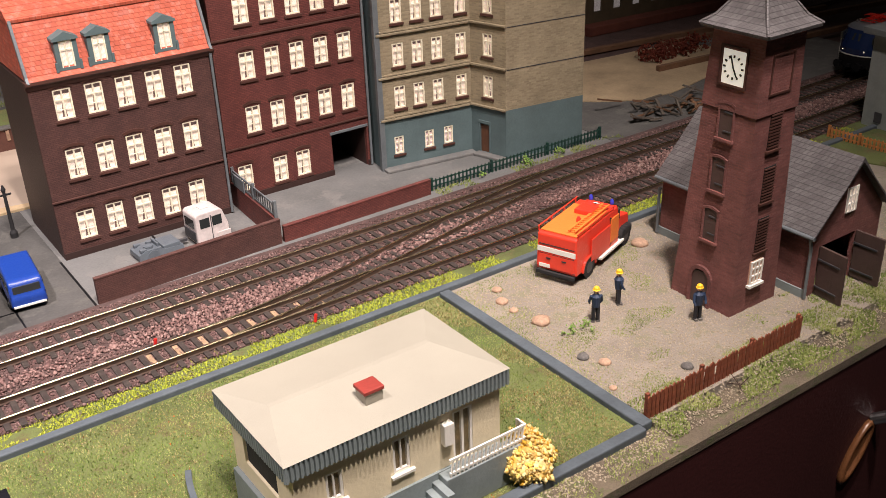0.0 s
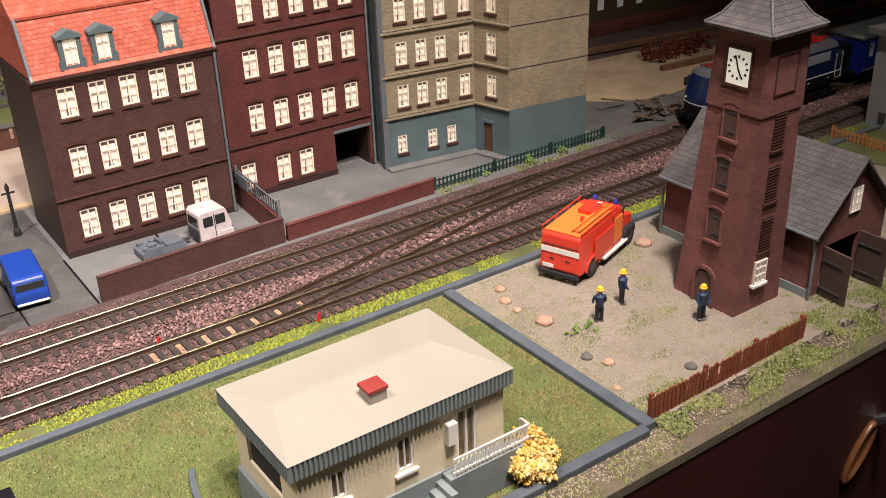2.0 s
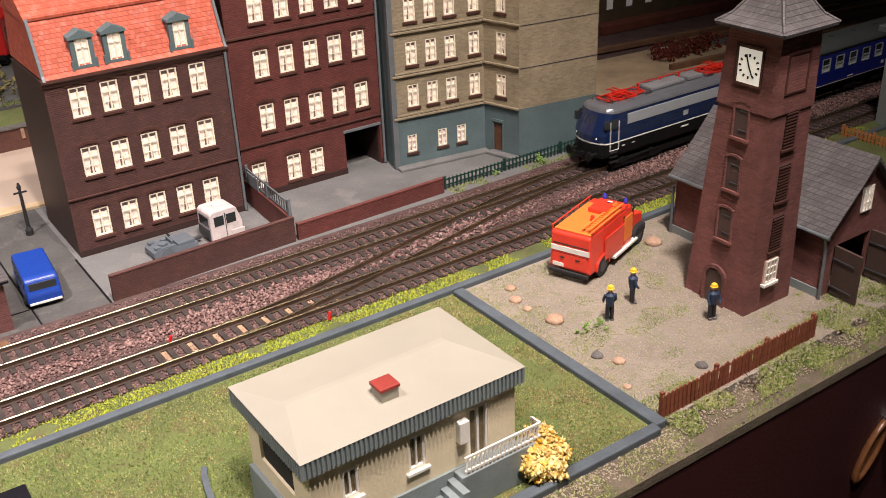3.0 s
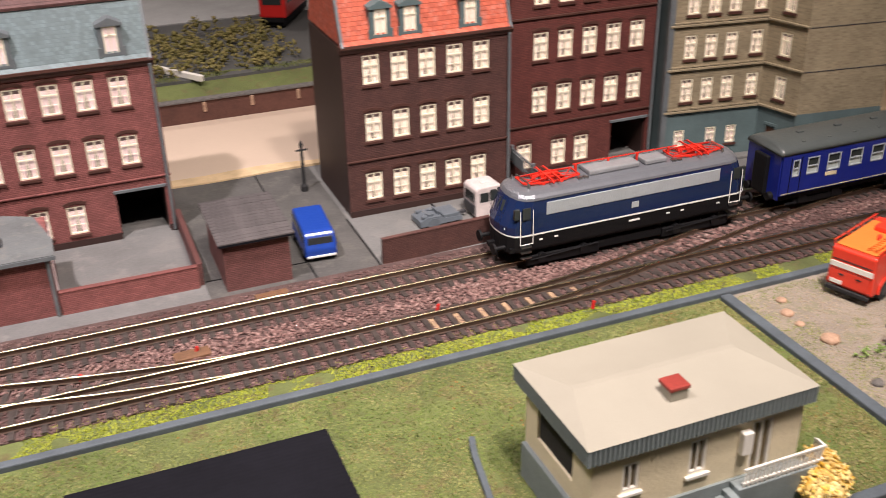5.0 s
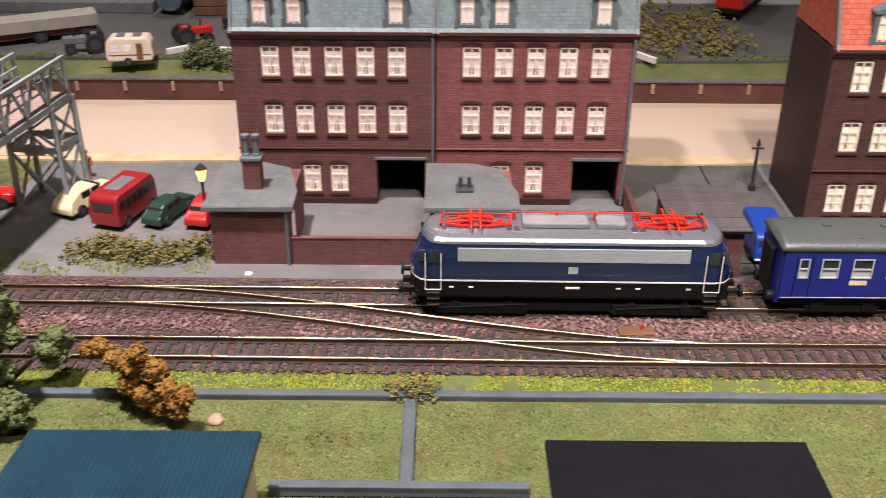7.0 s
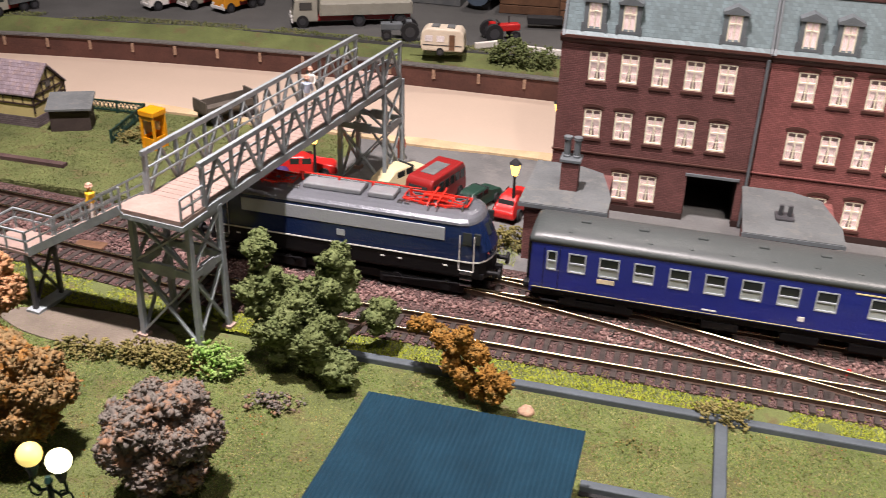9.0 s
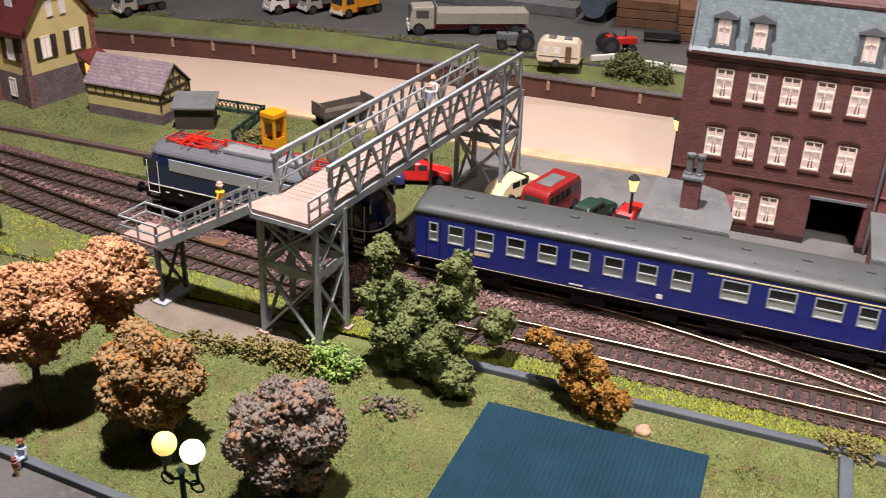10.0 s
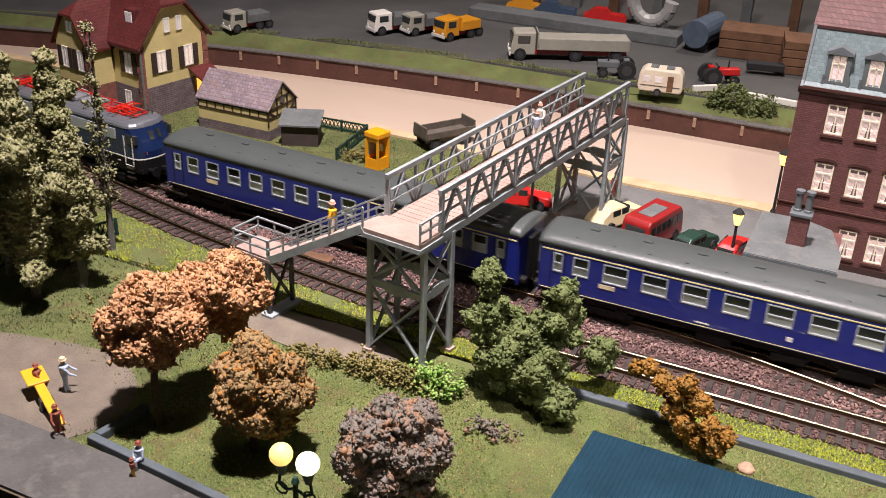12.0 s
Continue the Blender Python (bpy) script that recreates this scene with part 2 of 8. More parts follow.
BRICK_DARK = mat("dark_brown_brick", (0.105, 0.044, 0.036), 0.75, vary=0.2, pattern="bricks", pscale=3.0, bump=0.5)
BRICK_RED = mat("dark_red_brick", (0.155, 0.042, 0.034), 0.7, vary=0.2, pattern="bricks", pscale=3.0, bump=0.35)
BRICK_ROSE = mat("rose_brick", (0.30, 0.105, 0.095), 0.75, vary=0.18, pattern="bricks", pscale=3.0, bump=0.5)
BRICK_BROWN = mat("plum_brown_brick", (0.185, 0.075, 0.068), 0.75, vary=0.18, pattern="bricks", pscale=3.0, bump=0.5)
BRICK_TOWER = mat("tower_brick", (0.21, 0.085, 0.075), 0.7, vary=0.22, pattern="bricks", pscale=4.2, bump=0.8, gap=(0.9, 0.75, 0.7))
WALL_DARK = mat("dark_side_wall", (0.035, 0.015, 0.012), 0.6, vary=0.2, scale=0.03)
TRIM_BROWN = mat("brown_trim", (0.075, 0.028, 0.02), 0.6, vary=0.2)
TILE_RED = mat("red_roof_tile", (0.62, 0.13, 0.07), 0.6, vary=0.12, pattern="tiles", pscale=3.2, bump=0.6, second=(0.66, 0.20, 0.14), gap=(0.6, 0.55, 0.5))
SLATE = mat("blue_green_slate", (0.17, 0.23, 0.24), 0.5, vary=0.12, pattern="tiles", pscale=2.6, bump=0.4, gap=(0.75, 0.75, 0.75))
TILE_BROWN = mat("brown_roof_tile", (0.15, 0.07, 0.065), 0.6, vary=0.2, pattern="tiles", pscale=3.0, bump=0.6)
ROOF_GREY = mat("grey_roof_tile", (0.125, 0.115, 0.115), 0.65, vary=0.2, pattern="tiles", pscale=2.8, bump=0.8, gap=(0.45, 0.45, 0.45))
ROOF_HUT = mat("violet_grey_roof_tile", (0.29, 0.235, 0.26), 0.7, vary=0.25, pattern="tiles", pscale=2.6, bump=0.6, second=(0.36, 0.27, 0.25))
ROOF_MAROON = mat("maroon_roof_tile", (0.13, 0.022, 0.02), 0.55, vary=0.2, pattern="tiles", pscale=2.6, bump=0.6)
FELT = mat("grey_roofing_felt", (0.13, 0.14, 0.14), 0.8, vary=0.2, scale=0.05, bump=0.3, second=(0.16, 0.165, 0.155))
FELT_BLACK = mat("charcoal_roof", (0.008, 0.008, 0.011), 0.95, spec=0.12, vary=0.2, scale=0.05, bump=0.12, pattern="rows", pscale=2.0)
ROOF_BLUE = mat("petrol_blue_corrugated_roof", (0.011, 0.042, 0.068), 0.55, spec=0.3, vary=0.2, scale=0.05, bump=0.9, pattern="ribs", pscale=2.0)
GRANITE = mat("ochre_grey_render", (0.33, 0.275, 0.18), 0.8, vary=0.18, scale=0.05, pattern="bricks", pscale=4.0, bump=0.25, gap=(0.9, 0.88, 0.84))
TEAL = mat("slate_teal_render", (0.10, 0.145, 0.15), 0.7, vary=0.15, scale=0.05, bump=0.2)
CREAM = mat("cream_window_frame", (0.85, 0.78, 0.60), 0.6, vary=0.05)
CURTAIN = curtain_mat("lit_curtain", (0.86, 0.70, 0.68), 0.36)
CURTAIN_WARM = curtain_mat("warm_lit_curtain", (0.88, 0.76, 0.64), 0.42)
TAN_PANE = mat("olive_tan_pane", (0.20, 0.15, 0.075), 0.3, vary=0.35, scale=0.3)
LIT_PANE = glow("dim_warm_pane", (0.42, 0.25, 0.17), 0.25)
ROOM = glow("dim_lit_room", (0.14, 0.09, 0.085), 0.5)
# curtains with no lamp behind, lifted by a faint added glow
CURTAIN_DIM = curtain_mat("unlit_curtain", (0.75, 0.72, 0.70), 0.12)
BLACK = mat("black_inside", (0.012, 0.011, 0.010), 0.9, vary=0.1)
DARKGREY = mat("dark_grey_metal", (0.05, 0.05, 0.055), 0.5, vary=0.2)
ZINC = mat("zinc_grey", (0.16, 0.18, 0.19), 0.5, 0.2, vary=0.15)
PAVE = mat("grey_street_card", (0.155, 0.155, 0.15), 0.75, vary=0.22, scale=0.02, bump=0.25, second=(0.19, 0.185, 0.175))
ASPHALT = mat("dark_asphalt", (0.055, 0.055, 0.06), 0.8, vary=0.25, scale=0.02, bump=0.3)
SOIL = mat("brown_ballast_ground", (0.085, 0.05, 0.045), 0.9, vary=0.35, scale=0.06, bump=0.8, bump_scale=1.2)
LAWN = mat("lawn_soil", (0.13, 0.155, 0.048), 0.95, vary=0.35, scale=0.03, bump=0.9, bump_scale=1.3, second=(0.14, 0.12, 0.048))
GRAVEL = mat("beige_grey_yard_gravel", (0.275, 0.235, 0.19), 0.9, vary=0.2, scale=0.04, bump=0.9, bump_scale=1.4, second=(0.22, 0.21, 0.13))
KERB = mat("blue_grey_kerb", (0.075, 0.092, 0.105), 0.7, vary=0.2, scale=0.06)
EDGE_SOIL = mat("brown_edge_soil", (0.15, 0.118, 0.08), 0.95, vary=0.35, scale=0.05, bump=0.8, bump_scale=1.2, second=(0.11, 0.115, 0.05))
ROAD = mat("worn_grey_road", (0.088, 0.085, 0.080), 0.85, vary=0.25, scale=0.03, bump=0.3, second=(0.115, 0.11, 0.10))
# sand with the weak light of the far right put into its colour
SAND_SHADED = mat("dim_bare_sand", (0.36, 0.27, 0.165), 0.9, vary=0.25, scale=0.03, bump=0.3)
CANAL = mat("bare_cream_board", (0.53, 0.42, 0.325), 0.55, vary=0.05, scale=0.01, bump=0.05)
SAND = mat("sand_edge", (0.62, 0.46, 0.27), 0.85, vary=0.2, scale=0.05)
QUAY = mat("brown_quay_wall", (0.10, 0.04, 0.028), 0.75, vary=0.3, scale=0.04, bump=0.3)
PLATEAU = mat("dull_grey_road", (0.085, 0.085, 0.08), 0.85, vary=0.25, scale=0.015, bump=0.3)
FASCIA = mat("wine_brown_cloth", (0.040, 0.008, 0.008), 0.55, vary=0.2, scale=0.01)
RUST = mat("rusty_rail_web", (0.075, 0.045, 0.03), 0.7, 0.3, vary=0.3, scale=0.1)
RAIL = mat("worn_rail_steel", (0.92, 0.78, 0.52), 0.24, 1.0, vary=0.12, scale=0.1, bump=0.03)
SLEEPER = mat("dark_sleeper", (0.042, 0.032, 0.028), 0.6, vary=0.35, scale=0.2)
SLEEPER_TAN = mat("tan_sleeper_patch", (0.33, 0.22, 0.13), 0.8, vary=0.25, scale=0.2)
HOUSE_WALL = mat("cream_house_wall", (0.70, 0.61, 0.42), 0.65, vary=0.06)
HOUSE_ROOF = mat("pale_stone_flat_roof", (0.295, 0.275, 0.22), 0.7, vary=0.06, scale=0.02, bump=0.12, bump_scale=2.0)
FASCIA_GREY = mat("blue_grey_ribbed_fascia", (0.20, 0.235, 0.235), 0.6, vary=0.1)
WHITE = mat("white_paint", (0.78, 0.75, 0.68), 0.5, vary=0.06)
RED_LID = mat("brick_red_lid", (0.28, 0.035, 0.025), 0.6, vary=0.2)
BRIDGE = mat("pale_blue_grey_bridge_steel", (0.31, 0.35, 0.36), 0.5, vary=0.18, scale=0.1)
DECK = mat("pinkish_plank_deck", (0.34, 0.245, 0.205), 0.75, vary=0.15, scale=0.08)
LOCO_BLUE = mat("cobalt_blue_lacquer", (0.008, 0.019, 0.068), 0.25, vary=0.06, coat=0.4)
COACH_BLUE = mat("ultramarine_lacquer", (0.010, 0.019, 0.19), 0.3, vary=0.06, coat=0.3)
SILVER = mat("silver_grey_paint", (0.43, 0.47, 0.50), 0.36, 0.25, vary=0.05)
ROOF_SILVER = mat("aluminium_roof", (0.18, 0.19, 0.21), 0.28, 0.4, vary=0.06)
HOOD = mat("bright_silver_hood", (0.30, 0.31, 0.32), 0.32, 0.3, vary=0.12)
COACH_ROOF = mat("grey_green_coach_roof", (0.065, 0.075, 0.073), 0.38, vary=0.06)
LINE_WHITE = mat("pale_trim_line", (0.75, 0.74, 0.70), 0.4, vary=0.02)
LINE_CREAM = mat("cream_trim_line", (0.72, 0.62, 0.30), 0.4, vary=0.02)
UNDER = mat("black_underframe", (0.005, 0.005, 0.006), 0.6, vary=0.2, spec=0.25)
STEEL = mat("bright_steel", (0.5, 0.5, 0.5), 0.3, 1.0, vary=0.1)
PANTO = mat("signal_red_pantograph", (0.62, 0.026, 0.014), 0.4, vary=0.08)
GLASS = mat("dark_window_glass", (0.03, 0.035, 0.035), 0.08, vary=0.05, bump=0.0)
PALE_GLASS = mat("frosted_lower_pane", (0.45, 0.50, 0.48), 0.2, vary=0.05, bump=0.0)
HEADLIGHT = glow("headlight", (1.0, 0.92, 0.72), 2.6)
TAIL = glow("tail_light", (1.0, 0.12, 0.08), 1.2)
GLOBE = glow("lamp_globe", (1.0, 0.74, 0.22), 1.0)
GLOBE_WHITE = glow("bright_lamp_globe", (1.0, 0.92, 0.62), 3.0)
AMBER = glow("amber_lantern", (1.0, 0.55, 0.12), 4.0)

# ---- the large structure ----
def ease(u):
    u = max(0.0, min(1.0, u))
    return u * u * (3 - 2 * u)


def drift(x):
    """Both lines lean a little away from the table edge towards the bridge."""
    return 3.0 * ease((140 - x) / 420)


def track_a(x):
    return 473.0 + drift(x) + (0.00016 * (x + 240) ** 2 if x < -240 else 0.0)


def track_b(x):
    return 424.0 + drift(x) + (0.00035 * (x + 250) ** 2 if x < -250 else 0.0)


def cross_left(x):
    return 473.0 + drift(x) - 49.0 * ease((x + 240) / 330)


def cross_right(x):
    return 424.0 + drift(x) + 49.0 * ease((x - 170) / 330)


def slab(x0, y0, x1, y1, z0, z1):
    return box(BM(), x0, y0, z0, x1, y1, z1)


structure("ground", slab(-1500, 222, 1700, 1900, -40, -6), SOIL, "dark brown baseboard under the model landscape", "ground")
structure("backdrop", slab(-1500, 1905, 1700, 1930, -40, 620), ASPHALT, "dark unlit back wall of the hall", "wall")
structure("table_front", slab(-1500, 217.5, 1700, 221.5, -400, -5.7), FASCIA, "dark wine-brown cloth front of the layout table", "table front")
structure("hall_floor", slab(-3000, -2500, 3000, 189, -960, -940), ASPHALT, "dark floor of the exhibition hall", "floor")


def strip(fa, fb, x0, x1, n, z0, z1):
    """A bed between two lines y = fa(x) and y = fb(x)."""
    bm = BM()
    secs = []
    for i in range(n + 1):
        x = x0 + (x1 - x0) * i / n
        secs.append([(x, fa(x), z0), (x, fb(x), z0), (x, fb(x), z1), (x, fa(x), z1)])
    return loft(bm, secs)


structure("ballast_bed", strip(lambda x: track_b(x) - 15, lambda x: max(track_a(x) + 24, 499), -1400, 1600, 120, -5.9, 1.0), SOIL, "purple-brown ballast bed under two tracks", "track bed")
structure("lawn", slab(-1400, 237, 312, 394, -5.8, 0.0), LAWN, "flocked green lawn with bare yellowish spots", "lawn")
structure("verge", strip(lambda x: 398, lambda x: track_b(x) - 15.2, -1400, 1600, 120, -5.7, 0.4), LAWN, "bright green verge beside the track", "verge")
structure("gravel_yard", slab(316, 240, 900, 394, -5.6, 0.0), GRAVEL, "beige gravel yard of the fire station", "yard")
structure("front_path", slab(-1400, 217, 900, 236.5, -5.6, -0.6), EDGE_SOIL, "narrow brown-grey path along the table edge", "path")
structure("street", slab(-330, 499.5, 900, 662, -5.6, 0.0), PAVE, "grey card street and yards behind the houses", "street")
# alley toned darker than the street: weak light put into its colour
structure("alley", slab(59, 499.6, 157, 661, -5.5, 0.5), ROAD, "worn asphalt alley between the houses, darkened for weak light", "road")
for n, (x0, y0, x1, y1) in enumerate([(118, 500, 119, 660), (155.6, 500, 156.8, 566), (59.5, 520, 117.8, 520.9), (213, 507, 214, 566)]):
    structure("joint_%d" % (n + 1), slab(x0, y0, x1, y1, -1, 0.75), UNDER, "dark joint between street slabs", "joint")
# darker slab over the street paints in the light falloff at the far right
structure("far_street", slab(548, 500, 900, 661, -5.5, 0.4), ROAD, "worn asphalt behind the corner building, darkened for weak light", "road")
structure("meadow", slab(-1400, 520, -330.5, 662, -5.6, 0.0), LAWN, "green meadow with gardens beside the line", "meadow")
def quay(x):
    return 786.0 - (0.00024 * (x + 300) ** 2 if x < -300 else 0.0)


structure("canal_bed", strip(lambda x: 670, lambda x: quay(x), -1200, 560, 90, -5.8, 1.0), CANAL, "smooth bare cream board of an unfinished canal", "canal")
structure("canal_edge", strip(lambda x: 661 + 1.5 * math.sin(x * 0.05), lambda x: 671 + 3 * math.sin(x * 0.021) + 2 * math.sin(x * 0.06), -1200, 560, 160, -5.5, 1.6), SAND, "sandy ragged edge of the cream canal board", "canal edge")
structure("quay_wall", strip(lambda x: quay(x), lambda x: quay(x) + 8, -1200, 560, 90, -5.8, 18.0), QUAY, "dark brown quay wall with pale fender posts", "wall")
structure("upper_road", strip(lambda x: quay(x) + 30, lambda x: 1900, -1200, 560, 90, -5.8, 26.5), PLATEAU, "dim grey lorry park on the raised ground", "road")
bm = BM()
loft(bm, [[(x, quay(x) + 7, 10), (x, quay(x) + 34 + 8 * math.sin(x * 0.013), 10), (x, quay(x) + 34 + 8 * math.sin(x * 0.013), 27.0), (x, quay(x) + 7, 18.6)] for x in range(-1200, 561, 20)])
structure("upper_verge", bm, LAWN, "dull green verge sloping up from the quay wall", "verge")

# kerbs
for n, (x0, y0, x1, y1) in enumerate([(-268, 390.5, 900, 395.2), (309, 237, 315.5, 389), (-335, 234, 309, 239.5), (-72.5, 334, -67, 389)]):
    bm = box(BM(), x0, y0, -3, x1, y1, 3.0, bevel=0.7)
    structure("kerb_%d" % (n + 1), bm, KERB, "blue-grey card kerb round the gardens", "kerb")


# ---- tracks ----
RAIL_WEB = [(-0.75, 1.7), (0.75, 1.7), (0.3, 2.4), (0.3, 4.3), (-0.3, 4.3), (-0.3, 2.4)]
RAIL_HEAD = [(0.55 * math.cos(a), 4.45 + 0.55 * math.sin(a)) for a in [math.pi * k / 8 for k in range(9)]] + [(-0.4, 4.2), (0.4, 4.2)]


def rail_line(f, x0, x1, off, prof, n=120):
    bm = BM()
    secs = []
    for i in range(n + 1):
        x = x0 + (x1 - x0) * i / n
        s = (f(x + 0.5) - f(x - 0.5))
        y = f(x) + off * math.sqrt(1 + s * s)
        secs.append([(x, y + a, z) for a, z in prof])
    return loft(bm, secs)


def railway(name, f, x0, x1, label, s0, s1, step=6.9, tan=()):
    tr = thing(name, at(0, 0, 0), label, "railway track", "tracks")
    for o in (-8.25, 8.25):
        web = part("rail", rail_line(f, x0, x1, o, RAIL_WEB), RUST, tr, "rust-brown model rail")
        part("rail_head", rail_line(f, x0, x1, o, RAIL_HEAD), RAIL, web, "bright worn rail head", smooth=True)
    sl = None
    k = 0
    x = s0
    while x < s1:
        k += 1
        yaw = math.degrees(math.atan((f(x + 0.5) - f(x - 0.5))))
        m = at(x, f(x), 0, 0, 0, yaw + random.uniform(-0.6, 0.6))
        isl = any(a < x < b for a, b in tan) and k % 2 == 0
        if sl is None:
            sl = part("sleeper", box(BM(), -1.45, -15, 0.3, 1.45, 15, 2.1, bevel=0.25), SLEEPER, tr, m=m)
        else:
            again(sl, tr, m)
        if isl:
            part("sleeper_patch", box(BM(), 2.1, -6.5, 0.8, 4.6, 6.5, 1.9), SLEEPER_TAN, tr, m=m)
        x += step
    return tr


railway("rear_track", track_a, -1300, 1500, "two-rail model track with dark sleepers beside the houses", -720, 900)
railway("front_track", track_b, -1300, 1500, "two-rail model track with dark sleepers beside the lawn", -720, 900, tan=((150, 260),))
railway("left_crossover", cross_left, -235, 88, "crossover track with points linking the two lines", -150, 10)
railway("right_crossover", cross_right, 172, 498, "crossover track with points linking the two lines", 255, 420)


# ---- houses ----
def window_proto(w, h, curtain, parent, m, arched=True, frame=CREAM):
    """A cream casement with a cross bar; a sill, a lintel and a lit curtain hang on it."""
    bm = BM()
    t = 0.9
    box(bm, -w / 2, 0.2, 0, -w / 2 + t, 1.6, h)
    box(bm, w / 2 - t, 0.2, 0, w / 2, 1.6, h)
    box(bm, -w / 2 + t, 0.2, 0, w / 2 - t, 1.6, t)
    box(bm, -w / 2 + t, 0.2, h - t, w / 2 - t, 1.6, h)
    box(bm, -0.45, 0.4, t, 0.45, 1.4, h - t)
    box(bm, -w / 2 + t, 0.4, h * 0.62, -0.45, 1.4, h * 0.62 + 0.8)
    box(bm, 0.45, 0.4, h * 0.62, w / 2 - t, 1.4, h * 0.62 + 0.8)
    for sx in (-1, 1):
        cx = sx * w / 4
        box(bm, cx - w / 4 + t * 0.7, 0.6, h * 0.31, cx + w / 4 - t * 0.7, 1.1, h * 0.31 + 0.35)
    win = part("window", bm, frame, parent, "cream casement window with a lit curtain", m)
    bm = BM()
    k = h * 0.62
    for sx in (-1, 1):
        loft(bm, [[(sx * (w / 2 - 0.1), y, 0.2), (sx * w * 0.16, y, 0.2), (sx * w * 0.10, y, k * 0.5), (sx * 0.15, y, k), (sx * (w / 2 - 0.1), y, k)] for y in (1.9, 2.3)])
    box(bm, -w / 2 + 0.1, 1.9, k, w / 2 - 0.1, 2.3, h * 0.80)
    part("curtain", bm, curtain, win, "lit lace curtain drawn to the sides")
    part("room", box(BM(), -w / 2 + 0.05, 2.5, 0.1, w / 2 - 0.05, 2.8, h - 0.1), ROOM, win, "dim lit room behind")
    part("sill", box(BM(), -w / 2 - 1.2, -1.0, -2.0, w / 2 + 1.2, 0.1, -0.2, bevel=0.2), TRIM_BROWN if frame is CREAM else frame, win)
    if arched:
        bm = BM()
        n = 8
        lo, hi = [], []
        for i in range(n + 1):
            u = -1 + 2 * i / n
            lo.append((u * (w / 2 + 0.9), h + 0.3 + 1.3 * (1 - u * u)))
            hi.append((u * (w / 2 + 1.5), h + 2.0 + 1.5 * (1 - u * u)))
        loft(bm, [[(x, y, z) for x, z in (lo[i], hi[i])] + [(x, yy, z) for (x, z), yy in ((hi[i], 0.1), (lo[i], 0.1))] for i in range(n + 1) for y in (-0.5,)])
        part("lintel", bm, TRIM_BROWN, win)
    return win


def windows(parent, cols, rows, w, h, curtain, arched=True, frame=CREAM, y=0.0):
    first = None
    for z in rows:
        for x in cols:
            m = at(x, y, z)
            if first is None:
                first = window_proto(w, h, curtain, parent, m, arched, frame)
            else:
                again(first, parent, m)
    return first


def holes_of(cols, rows, w, h):
    return [(x - w / 2 + 0.05, z + 0.05, x + w / 2 - 0.05, z + h - 0.05) for x in cols for z in rows]


def dormer(parent, x, y, z, roofmat, curtain, lean):
    bm = BM()
    w, h = 6.2, 17
    box(bm, -w - 0.2, 0, 0, -w + 2.4, 9, h)
    box(bm, w - 2.4, 0, 0, w + 0.2, 9, h)
    box(bm, -w + 2.4, 0, 0, w - 2.4, 9, 1.6)
    loft(bm, [[(-w - 1.2, yy, h), (w + 1.2, yy, h), (w + 1.0, yy, h + 1.4), (2.4, yy, h + 3.6), (0, yy, h + 4.8), (-2.4, yy, h + 3.6), (-w - 1.0, yy, h + 1.4)] for yy in (-1.0, 13)])
    for s in (-1, 1):
        prism(bm, [(s * (w - 0.2), -0.6), (s * (w + 1.3), -0.6), (s * (w + 1.3), 0.6), (s * (w - 0.2), 0.6)], -0.4, 5)
    d = part("dormer", bm, roofmat, parent, "gabled dormer with volute sides", at(x, y, z))
    part("curtain", box(BM(), -w + 2.4, 1.1, 1.6, w - 2.4, 1.4, h), curtain, d, "lit curtain")
    bm = BM()
    box(bm, -w + 2.4, 0.2, 1.6, -w + 3.2, 1.0, h)
    box(bm, w - 3.2, 0.2, 1.6, w - 2.4, 1.0, h)
    box(bm, -w + 3.2, 0.2, h - 0.9, w - 3.2, 1.0, h)
    box(bm, -0.35, 0.2, 1.6, 0.35, 1.0, h - 0.9)
    box(bm, -w + 3.2, 0.2, h * 0.66, w - 3.2, 1.0, h * 0.66 + 0.7)
    part("frame", bm, CREAM, d)
    return d


